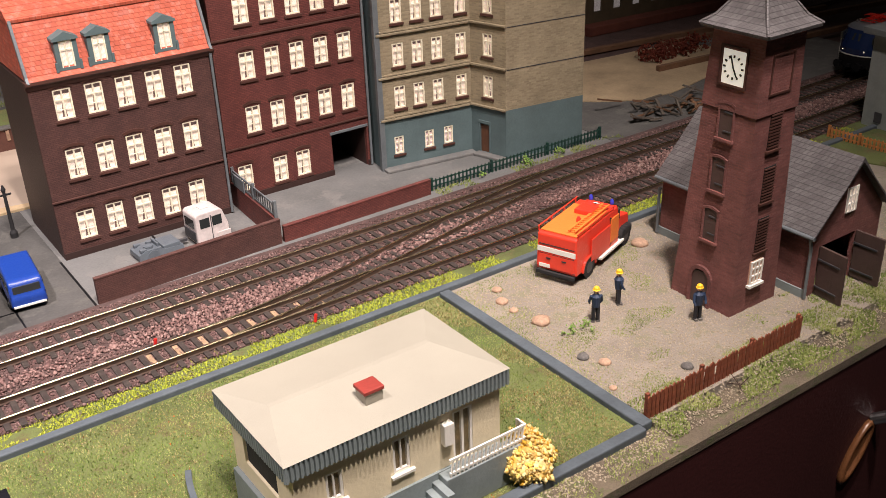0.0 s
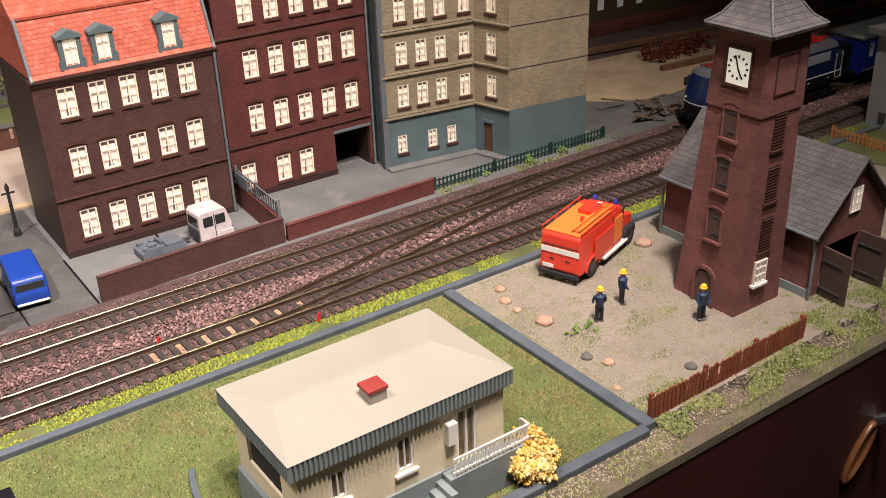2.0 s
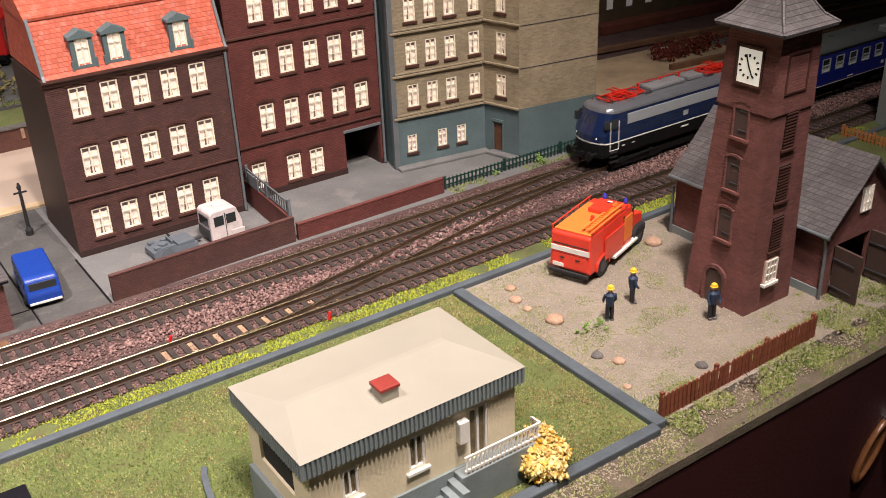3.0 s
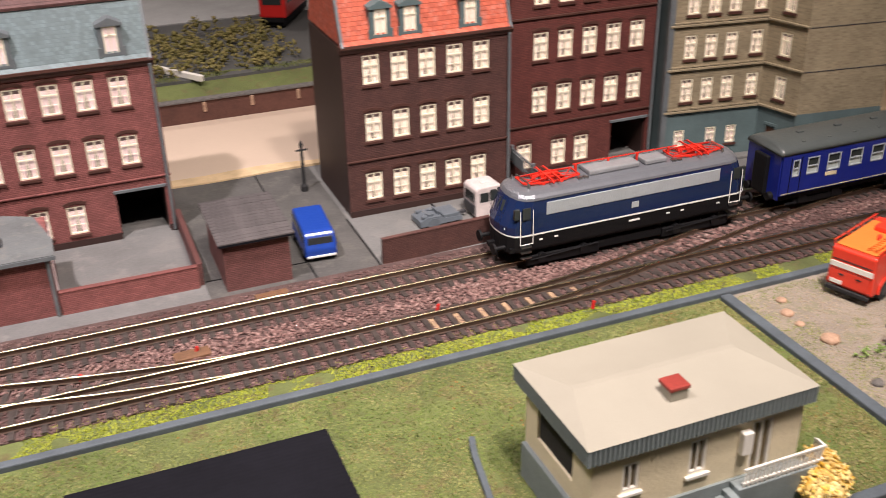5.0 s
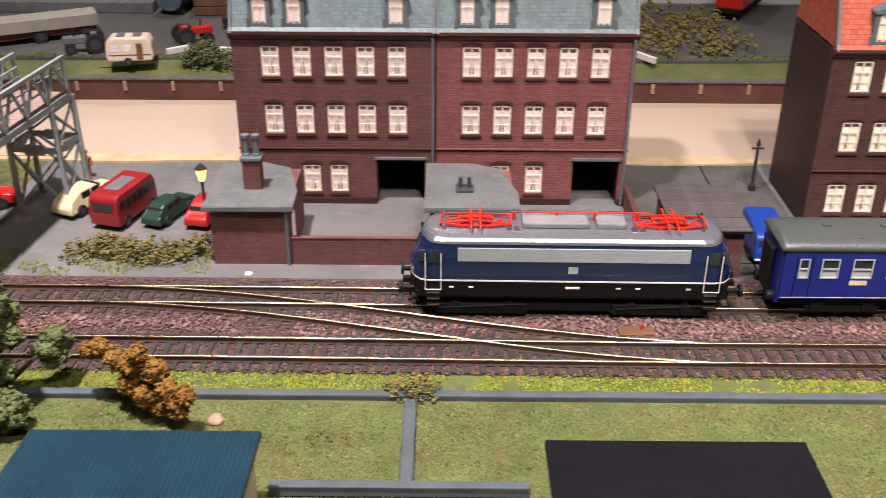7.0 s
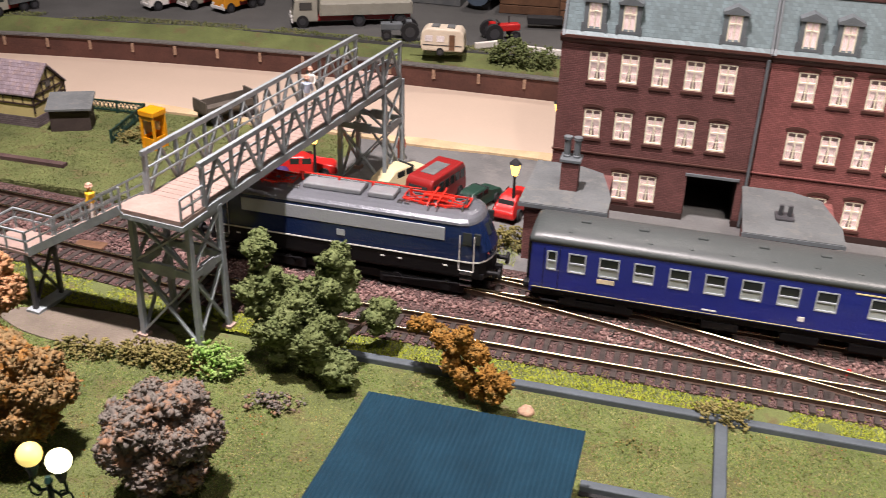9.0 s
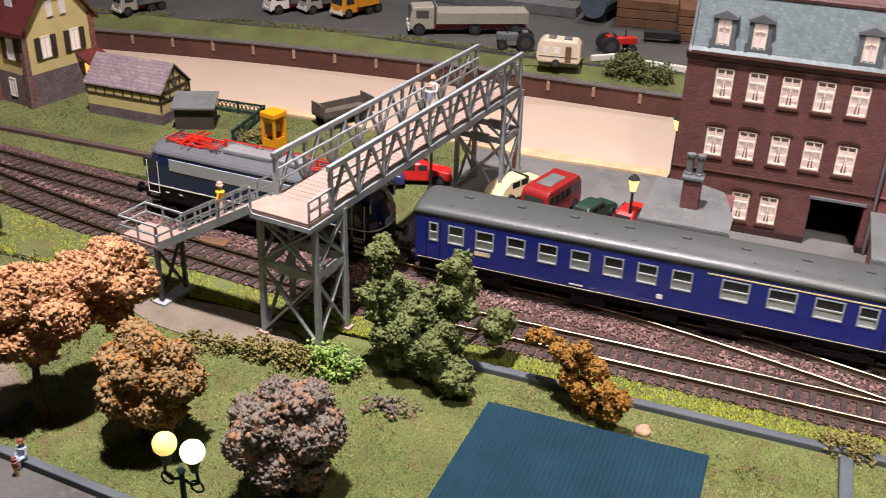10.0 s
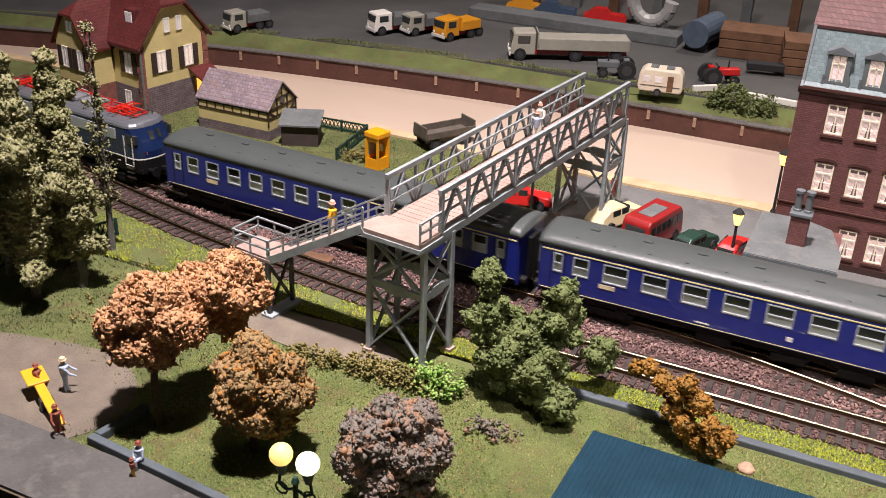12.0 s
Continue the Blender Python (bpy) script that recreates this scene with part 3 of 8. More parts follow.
def town_house(name, x, y, w, depth, brick, roofmat, upper, ground_cols, gate, label, curtain, mirror=False, floors=3, side=WALL_DARK, dormers=(), ridge=TILE_BROWN, rz=0, dm=None, dz=0.0):
    """A brick tenement on the street; its front stands at y with x along it."""
    h = 36.2 * floors
    b = thing(name, at(x, y, 0, 0, 0, rz), label, "house", "town houses")
    rows = [47 + dz + 36.0 * k for k in range(floors - 1)]
    hl = holes_of(upper, rows, 10.4, 18) + holes_of(ground_cols, [8.0 + dz], 10.4, 18)
    if gate:
        hl.append((gate[0], -1, gate[1], 29.5))
    part("wall", holed(BM(), w, h, 2.5, hl), brick, b, "brick street front")
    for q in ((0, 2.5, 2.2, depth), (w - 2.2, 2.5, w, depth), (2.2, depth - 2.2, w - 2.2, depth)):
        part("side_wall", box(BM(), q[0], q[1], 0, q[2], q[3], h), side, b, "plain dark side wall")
    if gate:
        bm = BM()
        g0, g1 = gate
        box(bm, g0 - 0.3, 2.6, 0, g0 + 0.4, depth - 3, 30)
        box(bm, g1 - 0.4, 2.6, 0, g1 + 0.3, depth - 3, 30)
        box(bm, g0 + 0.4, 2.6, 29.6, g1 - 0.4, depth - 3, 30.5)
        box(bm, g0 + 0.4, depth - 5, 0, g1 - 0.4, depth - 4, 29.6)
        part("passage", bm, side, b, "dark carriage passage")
        part("gate_lintel", box(BM(), g0 - 1, -0.8, 29.5, g1 + 1, 1.5, 31.5, bevel=0.3), ZINC, b)
    windows(b, upper, rows, 10.4, 18, curtain)
    windows(b, ground_cols, [8.0 + dz], 10.4, 18, curtain)
    bm = BM()
    box(bm, -0.6, -1.1, 36.5, w + 0.6, 0, 37.8, bevel=0.3)
    part("string_course", bm, TRIM_BROWN if brick is not BRICK_ROSE else BRICK_ROSE, b)
    if floors > 3:
        for zz in (108.5,):
            part("string_course", box(BM(), -0.6, -1.1, zz, w + 0.6, 0, zz + 1.6, bevel=0.3), TRIM_BROWN, b)
    bm = BM()
    loft(bm, [[(xx, 3, h - 3.2), (xx, -0.8, h - 3.2), (xx, -1.6, h - 1.2), (xx, -2.8, h), (xx, -2.8, h + 1.6), (xx, 3, h + 1.6)] for xx in (-1.0, w + 1.0)])
    part("cornice", bm, TRIM_BROWN, b, "brown moulded cornice")
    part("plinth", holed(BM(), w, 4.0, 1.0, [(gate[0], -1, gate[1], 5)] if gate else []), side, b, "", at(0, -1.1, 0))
    r0, top = h + 1.6, h + 33
    bm = BM()
    loft(bm, [[(xx, -1.8, r0), (xx, 0.4, r0 + 2), (xx, 11.5, top), (xx, depth - 10, top), (xx, depth + 1.5, r0)] for xx in (0.6, w - 0.6)])
    roof = part("roof", bm, roofmat, b, "steep mansard roof in tiles")
    bm = BM()
    loft(bm, [[(xx, 10.5, top - 0.5), (xx, 10.2, top + 1.2), (xx, depth / 2, top + 17), (xx, depth - 8, top)] for xx in (-0.4, w + 0.4)])
    part("ridge_roof", bm, ridge, b, "shallow upper roof")
    for xx in (0.0, w - 1.6):
        bm = BM()
        loft(bm, [[(xx + a, yy, zz) for a, yy, zz in ((0, y0, z0), (1.6, y0, z0), (1.6, y0 + 2.5, z0), (0, y0 + 2.5, z0))] for y0, z0 in ((-3.0, r0 - 0.5), (-1.0, r0 + 2.6), (10.2, top + 1), (12.4, top + 2))])
        part("verge_flashing", bm, ZINC, b, "pale zinc verge")
    for dx in dormers:
        dormer(b, dx, 0.4, r0 + 2.5, dm or roofmat, curtain, 0)
    bm = BM()
    px = w - 1.5 if not mirror else w - 0.6
    rod(bm, (px, -1.9, 1), (px, -1.9, h - 2), 0.9)
    part("downpipe", bm, ZINC, b, "grey zinc downpipe")
    return b


town_house("brick_tenement", -181.6, 598, 120, 62, BRICK_BROWN, SLATE, [22.5, 41.2, 60, 78.7, 97.3], [43.5, 60.3], (83.5, 113.5),
           "plum-brown brick tenement with grey-green mansard and gateway", CURTAIN, dormers=(18, 38, 97), dm=ZINC)
town_house("brick_tenement", -61.2, 598, 117.5, 62, BRICK_ROSE, SLATE, [21, 40, 59, 78, 97], [60.8, 40], (84.5, 113.5),
           "rose-red brick tenement with blue-grey mansard and gateway", CURTAIN, dormers=(18, 38, 97), dm=ZINC)
town_house("brick_tenement", 160, 568, 110, 70, BRICK_DARK, TILE_RED, [18, 36, 54, 72, 90], [16.7, 34.6, 52.5, 70.2, 87.8], None,
           "dark brown brick tenement with red tiled mansard", CURTAIN_WARM, dormers=(25.5, 44, 83), ridge=TILE_RED, dm=TEAL, dz=2.2)
town_house("brick_tenement", 275.5, 580, 110, 66, BRICK_RED, TILE_BROWN, [22, 40, 58, 76, 94], [11.5, 37.5, 55], (78, 106.5),
           "dark red brick tenement with gateway and zinc lintel", CURTAIN_WARM, floors=5, dz=-1.6)


# ---- grey corner building ----
def grey_building():
    b = thing("corner_building", at(385, 563, 0, 0, 0, -8.0), "tall ochre-grey rendered building with slate-teal ground floor", "house", "town houses")
    w, h, dep, wing, base = 71.5, 170.0, 60.0, 31.0, 37.0
    cols = [15, 30, 45, 63.8]
    rows = [44, 74, 104, 134]
    small = [(12.5, 10.5), (36.5, 10.5), (52, 10.5)]
    hl = [(x - 4.2, z, x + 4.2, z + 16) for x in cols for z in rows]
    hs = [(x - 3.6, z, x + 3.6, z + 13) for x, z in small]
    part("upper_wall", holed(BM(), w, h - base, 2.5, [(a, c - base, b_, d - base) for a, c, b_, d in hl]), GRANITE, b, "ochre-grey rendered front", at(0, 0, base))
    part("ground_floor_wall", holed(BM(), w, base, 2.5, hs), TEAL, b, "slate-teal painted ground floor")
    first = None
    for x in cols:
        for z in rows:
            if first is None:
                first = window_proto(8.4, 16, CURTAIN_WARM, b, at(x, 0, z), False)
            else:
                again(first, b, at(x, 0, z))
    s1 = None
    for x, z in small:
        if s1 is None:
            s1 = window_proto(7.2, 13, CURTAIN, b, at(x, 0, z), False)
        else:
            again(s1, b, at(x, 0, z))
    # projecting wing: its flank faces the yard, its end wall runs along the track
    fl = holed(BM(), wing, h - base, 2.5, [(11, z - base, 19.4, z + 16 - base) for z in rows])
    part("wing_wall", fl, GRANITE, b, "flank of the projecting wing", at(w, 0, base, 0, 0, -67))
    part("wing_ground_wall", holed(BM(), wing, base, 2.5, [(8, 2, 16, 23)]), TEAL, b, "", at(w, 0, 0, 0, 0, -67))
    for z in rows:
        again(first, b, at(w + 15.2 * math.cos(radians(67)), -15.2 * math.sin(radians(67)), z, 0, 0, -67))
    d = part("door", box(BM(), 8, 0.8, 2, 16, 1.6, 24), mat("brown_wooden_door", (0.12, 0.05, 0.025), 0.6), b, "brown panelled door", at(w, 0, 0, 0, 0, -67))
    bm = BM()
    box(bm, 7, -0.8, 24, 17, 0.6, 26)
    box(bm, 7, -0.6, 2, 8, 0.6, 24)
    box(bm, 16, -0.6, 2, 17, 0.6, 24)
    part("door_frame", bm, TEAL, d)
    part("end_wall", box(BM(), w + 12.1, -28.5, base, 149, -26, h), GRANITE, b, "blank ochre-grey gable wall")
    part("end_ground_wall", box(BM(), w + 12.1, -28.5, 0, 149, -26, base), TEAL, b, "blank slate-teal gable base")
    bm = BM()
    box(bm, 0, 2.5, 0, 2.5, dep, h)
    box(bm, 146.4, -25.9, 0, 149, dep, h)
    box(bm, 2.5, dep - 2.5, 0, 146, dep, h)
    part("back_wall", bm, TEAL, b)
    part("roof", box(BM(), 0, 0, h, 149, dep, h + 4), FELT, b)
    part("roof_wing", box(BM(), w + 12, -28.5, h + 0.2, 149, -0.1, h + 4), FELT, b)
    for z in (base, 67, 97, 127):
        bm = BM()
        box(bm, -1, -1.8, z - 0.8, w - 1.8, 0, z + 0.8, bevel=0.3)
        box(bm, -1, -1.2, z + 1.3, w - 1.2, 0, z + 2.2)
        part("moulding", bm, GRANITE, b, "", at(0, 0, 0))
        bm = BM()
        box(bm, 0.1, -1.8, z - 0.8, wing + 0.4, 0, z + 0.8, bevel=0.3)
        part("moulding", bm, GRANITE, b, "", at(w, 0, 0, 0, 0, -67))
    for z in (66, 96):
        part("crack", box(BM(), w + 13, -28.7, z, 149, -28.4, z + 0.5), DARKGREY, b)
    # corner strips
    part("corner_strip", box(BM(), -2.2, -1.2, 0, 1.6, 2.4, h), ZINC, b)
    part("paved_edge", box(BM(), -1, -8, 0.05, w - 0.1, -0.1, 2.0, bevel=0.4), PAVE, b, "raised paved edge along the wall")
    part("paved_edge", box(BM(), 6, -7, 0.05, wing, -0.1, 2.1, bevel=0.4), PAVE, b, "", at(w, 0, 0, 0, 0, -67))


grey_building()


# ---- yard walls, annexes, shed ----
def yard_wall(x0, y0, x1, y1, h, brick, label, cap=True):
    L = math.hypot(x1 - x0, y1 - y0)
    t = thing("yard_wall", at(x0, y0, 0, 0, 0, math.degrees(math.atan2(y1 - y0, x1 - x0))), label, "wall", "yard walls")
    part("wall", box(BM(), 0, -1.2, 0, L, 1.2, h), brick, t)
    if cap:
        part("coping", box(BM(), -0.1, -1.5, h, L + 0.1, 1.5, h + 1.0, bevel=0.25), brick, t)
    return t


yard_wall(158, 501, 273, 505.5, 15.5, BRICK_DARK, "dark brown brick wall between yard and track")
yard_wall(272, 507, 276, 578, 15.5, BRICK_RED, "dark red brick wall between two yards")
yard_wall(275, 505.5, 386, 508, 10, BRICK_RED, "low dark red brick wall with worn edge")
yard_wall(-140, 518, -64, 518, 16, BRICK_BROWN, "plum-brown brick wall round a yard")
yard_wall(-16.5, 517, 56, 517, 13, BRICK_ROSE, "rose brick wall round a yard")
yard_wall(57.5, 518.5, 57.5, 596, 13, BRICK_BROWN, "brown brick wall beside the alley")


def annex(x0, y0, x1, y1, h, brick, label, chimney):
    t = thing("yard_annex", at(0, 0, 0), label, "outbuilding", "annexes")
    bm = BM()
    prism(bm, [(x0, y0), (x1, y0), (x1, y1), (x0, y1)], 0, h)
    part("wall", bm, brick, t)
    bm = BM()
    prism(bm, [(x0 - 3, y0 - 3), (x1 + 2.5, y0 - 3), (x1 + 2.5, y0 + 18), (x1 - 6, y1 - 2), (x1 - 22, y1 + 6), (x0 - 3, y1 + 6)], h, h + 1.8)
    part("roof", bm, FELT, t, "grey felt roof with a curved edge")
    bm = BM()
    box(bm, x0 - 3.4, y0 - 3.6, h - 0.8, x1 + 2.9, y0 - 3.1, h + 1.4)
    part("gutter", bm, ZINC, t)
    part("downpipe", rod(BM(), (x1 - 1.5, y0 - 1.3, 0.5), (x1 - 1.5, y0 - 1.3, h), 1.0), ZINC, t)
    if chimney:
        cx, cy = chimney
        c = part("chimney", box(BM(), cx - 5, cy - 4.5, h + 1.8, cx + 5, cy + 4.5, h + 19, bevel=0.3), brick, t, "brick chimney")
        part("cap", box(BM(), cx - 6, cy - 5.5, h + 19, cx + 6, cy + 5.5, h + 21, bevel=0.4), ZINC, c)
        for s in (-2.8, 2.8):
            part("chimney_pot", lathe(BM(), [(2.3, h + 21), (2.3, h + 22), (1.9, h + 22.5), (1.9, h + 31), (2.5, h + 31.5), (2.5, h + 33), (1.6, h + 33)], 12, cx + s, cy), ZINC, c, "blue-grey chimney pot")
    else:
        cx, cy = (x0 + x1) / 2 - 4, y0 + 22
        v = part("roof_light", box(BM(), cx - 5, cy - 5, h + 1.8, cx + 5, cy + 5, h + 3.2, bevel=0.3), DARKGREY, t)
        for s in (-2.4, 2.4):
            part("vent_pipe", rod(BM(), (cx + s, cy, h + 3), (cx + s, cy, h + 9), 1.2), DARKGREY, v)
    part("window", box(BM(), x1 + 0.02, y0 + 8, 8, x1 + 0.5, y0 + 16, 26), CURTAIN, t, "lit side window")
    return t


annex(-184, 517, -140.5, 570, 35, BRICK_BROWN, "brick yard annex with chimney and two pots", (-163, 541))
annex(-63.5, 517, -17, 570, 35, BRICK_ROSE, "rose brick yard annex with felt roof", None)


def shed():
    t = thing("brick_shed", at(68, 503, 0), "small brown brick shed with dark plank roof", "shed")
    part("wall", box(BM(), 1, 1, 0, 37.5, 55, 29), BRICK_BROWN, t)
    part("roof_board", box(BM(), -1.5, -2, 29, 40, 58, 30.2), FELT_BLACK, t)
    pl = None
    for i in range(15):
        m = at(0, -2 + i * 4, 30.2, 0, 0, random.uniform(-0.3, 0.3))
        if pl is None:
            pl = part("plank", box(BM(), -1.8, 0.1, 0, 40.3, 3.8, 0.9, bevel=0.15), mat("weathered_dark_plank", (0.085, 0.075, 0.075), 0.75, vary=0.3, scale=0.1), t, "", m)
        else:
            again(pl, t, m)


shed()


# ---- picket fences ----
def picket(name, x0, y0, x1, y1, h, material, label, step, pw=1.1, lean=0.0, group="fences"):
    L = math.hypot(x1 - x0, y1 - y0)
    t = thing(name, at(x0, y0, 0, 0, 0, math.degrees(math.atan2(y1 - y0, x1 - x0))), label, "fence", group)
    for z in (h * 0.28, h * 0.74):
        part("fence_rail", box(BM(), 0, 0.35, z, L, 0.95, z + 0.9), material, t)
    first = None
    n = int(L / step)
    for i in range(n + 1):
        x = i * L / n
        m = at(x, 0, 0, random.uniform(-2, 2) * lean, random.uniform(-3, 3) * lean, 0)
        if first is None:
            bm = BM()
            loft(bm, [[(-pw / 2, -0.3, z), (pw / 2, -0.3, z), (pw / 2, 0.3, z), (-pw / 2, 0.3, z)] for z in (0, h - 1)] + [[(-0.1, -0.3, h), (0.1, -0.3, h), (0.1, 0.3, h), (-0.1, 0.3, h)]])
            first = part("picket", bm, material, t, "", m)
        else:
            again(first, t, m)
    for x in (0, L / 3, 2 * L / 3, L):
        part("post", box(BM(), x - 0.9, 0.4, 0, x + 0.9, 2.0, h + 0.6), material, t)
    return t


GREEN_FENCE = mat("dark_green_fence", (0.012, 0.045, 0.035), 0.5, vary=0.2)
FENCE_BROWN = mat("rust_brown_wood", (0.22, 0.058, 0.026), 0.7, vary=0.3, scale=0.3)
ORANGE_WOOD = mat("orange_wood", (0.45, 0.18, 0.05), 0.7, vary=0.3, scale=0.3)
picket("green_picket_fence", 390, 511, 545, 511, 8.5, GREEN_FENCE, "dark green picket fence between yard and track", 3.2)
picket("brown_picket_fence", 317.5, 241.5, 424, 243, 12.5, FENCE_BROWN, "rust-brown wooden picket fence, slightly crooked", 2.6, 2.0, 1.0)


# ---- bungalow in the garden ----
def bungalow():
    t = thing("garden_bungalow", at(147.6, 249.5, 0), "cream garden bungalow with pale hipped flat roof", "house")
    w, d = 98.4, 59.3
    wx0, wy0, wx1, wy1 = 4.0, 3.2, 95.5, 55
    hl = [(16.5, 26, 23.5, 39), (45, 25, 52.5, 40.5), (72.5, 17.2, 82, 41)]
    fl = 17.0
    part("wall", holed(BM(), wx1 - wx0, 46 - fl, 2, [(a - wx0, b - fl, c - wx0, e - fl) for a, b, c, e in hl]), HOUSE_WALL, t, "cream front wall", at(wx0, wy0, fl))
    bm = BM()
    box(bm, wx1 - 2, wy0 + 2, fl, wx1, wy1, 46)
    box(bm, wx0 + 2, wy1 - 2, fl, wx1 - 2, wy1, 46)
    part("rear_wall", bm, HOUSE_WALL, t)
    side = holed(BM(), wy1 - wy0 - 2, 46 - fl, 2, [(10, 8, 38, 25)])
    part("side_wall", side, HOUSE_WALL, t, "", at(wx0, wy1, fl, 0, 0, -90))
    # black sheet stands for the shaded inside behind the side opening
    part("side_glass", box(BM(), wx0 + 1.2, wy0 + 8, 22, wx0 + 1.6, wy1 - 8, 44), BLACK, t)
    part("plinth", box(BM(), wx0 - 2.0, wy0 - 1.2, 0, wx1 - 0.5, wy1 - 0.5, fl), FASCIA_GREY, t, "blue-grey plinth")
    for (a, b, c, e) in hl[:2]:
        bm = BM()
        box(bm, a, 0.3, b, a + 1.1, 1.5, e)
        box(bm, c - 1.1, 0.3, b, c, 1.5, e)
        box(bm, a + 1.1, 0.3, e - 1.1, c - 1.1, 1.5, e)
        box(bm, a + 1.1, 0.3, b, c - 1.1, 1.5, b + 1.1)
        box(bm, (a + c) / 2 - 0.4, 0.5, b + 1, (a + c) / 2 + 0.4, 1.4, e - 1)
        wn = part("window", bm, WHITE, t, "white casement window", at(0, wy0, 0))
        part("pane", box(BM(), a + 0.3, 1.6, b + 0.3, c - 0.3, 1.9, e - 0.3), TAN_PANE, wn, "dim olive-tan pane")
        part("sill", box(BM(), a - 1.5, -1.4, b - 1.6, c + 1.5, 0.2, b - 0.2, bevel=0.2), WHITE, wn)
    a, b, c, e = hl[2]
    bm = BM()
    for x in (a, (a + c) / 2 - 0.5, c - 1.1):
        box(bm, x, 0.3, b, x + 1.1, 1.5, e)
    box(bm, a + 1.1, 0.4, e - 1.1, c - 1.1, 1.4, e)
    dr = part("door", bm, WHITE, t, "white glazed double door", at(0, wy0, 0))
    part("pane", box(BM(), a + 0.3, 1.6, b, c - 0.3, 1.9, e - 0.3), TAN_PANE, dr, "dim olive-tan pane")
    bx = part("mail_box", box(BM(), 66.5, wy0 - 3.2, 29, 71, wy0 - 0.05, 39, bevel=0.4), WHITE, t, "white wall box")
    bm = BM()
    z0, z1 = 45.0, 52.0
    prism(bm, [(0.8, 0.8), (w - 0.8, 0.8), (w - 0.8, d - 0.8), (0.8, d - 0.8)], z0, z1)
    part("eaves", bm, FASCIA_GREY, t)
    rib = None
    for s in range(4):
        L = (w, d, w, d)[s]
        m0 = (at(0, 0, 0), at(w, 0, 0, 0, 0, 90), at(w, d, 0, 0, 0, 180), at(0, d, 0, 0, 0, 270))[s]
        n = int(L / 1.9)
        for i in range(n):
            m = m0 @ at((i + 0.5) * L / n, 0, 0)
            if rib is None:
                bm = loft(BM(), [[(-0.75, 0.8, z), (-0.45, 0.0, z), (0.45, 0.0, z), (0.75, 0.8, z)] for z in (z0, z1 + 0.2)])
                rib = part("fascia_rib", bm, FASCIA_GREY, t, "", m)
            else:
                again(rib, t, m)
    bm = BM()
    q = 10
    loft(bm, [[(0, 0, z1 + 0.2), (w, 0, z1 + 0.2), (w, d, z1 + 0.2), (0, d, z1 + 0.2)], [(q, d * 0.50, z1 + 4.4), (w - q * 1.7, d * 0.50, z1 + 4.4), (w - q * 1.7, d * 0.54, z1 + 4.4), (q, d * 0.54, z1 + 4.4)]])
    part("roof", bm, HOUSE_ROOF, t, "pale smooth hipped roof")
    bm = box(BM(), 40, 11.5, z1 + 0.6, 47.5, 18.5, z1 + 6.4)
    ch = part("chimney", bm, HOUSE_ROOF, t, "short roof chimney")
    part("lid", box(BM(), 39.4, 10.9, z1 + 6.4, 48.1, 19.1, z1 + 8, bevel=0.3), RED_LID, ch, "brick-red chimney lid")
    # porch with railing and steps
    p = part("porch", box(BM(), 64, -4, 0, 104, wy0 - 1.3, fl, bevel=0.4), FASCIA_GREY, t, "blue-grey porch slab")
    bm = BM()
    for z in (18.2, 24.5):
        box(bm, 66, -3.6, z, 103.5, -2.8, z + 1.0)
        box(bm, 102.7, -2.8, z, 103.5, 1.5, z + 1.0)
    part("railing", bm, WHITE, p, "white porch railing")
    bal = part("baluster", beam(BM(), (0, -3.2, fl), (1.2, -3.2, 25), 0.6), WHITE, p, "", at(66.5, 0, 0))
    for i in range(1, 18):
        again(bal, p, at(66.5 + i * 2.05, 0, 0))
    for i in range(3):
        again(bal, p, at(99.9, -2 + i * 1.5, 0, 0, 0, 90))
    for i in range(5):
        part("step", box(BM(), 64 - 3.2 * (i + 1), -9, 0, 64 - 3.2 * i, wy0 - 1.4, 14.2 - 2.8 * i), FASCIA_GREY, p)


bungalow()


def flat_house(name, x0, y0, x1, y1, z, roofmat, wallmat, label, tilt):
    t = thing(name, at(x0, y0, 0), label, "house")
    w, d = x1 - x0, y1 - y0
    part("wall", box(BM(), 5, 4, 0, w - 3, d - 5, z - 2), wallmat, t)
    part("window", box(BM(), w - 3.02, 12, 9, w - 2.6, 24, 20), CURTAIN_DIM, t)
    bm = BM()
    loft(bm, [[(xx, 0, z - 2 + tilt), (xx, d, z - 2), (xx, d, z), (xx, 0, z + tilt)] for xx in (0, w)])
    part("roof", bm, roofmat, t, "single-pitch roof")
    return t


flat_house("black_roofed_house", -20, 230, 69.5, 300, 51, FELT_BLACK, HOUSE_WALL, "small house under a flat charcoal roof", 0)
flat_house("blue_roofed_house", -212, 236, -124, 329, 31, ROOF_BLUE, HOUSE_WALL, "small house under a petrol-blue corrugated roof", 7)


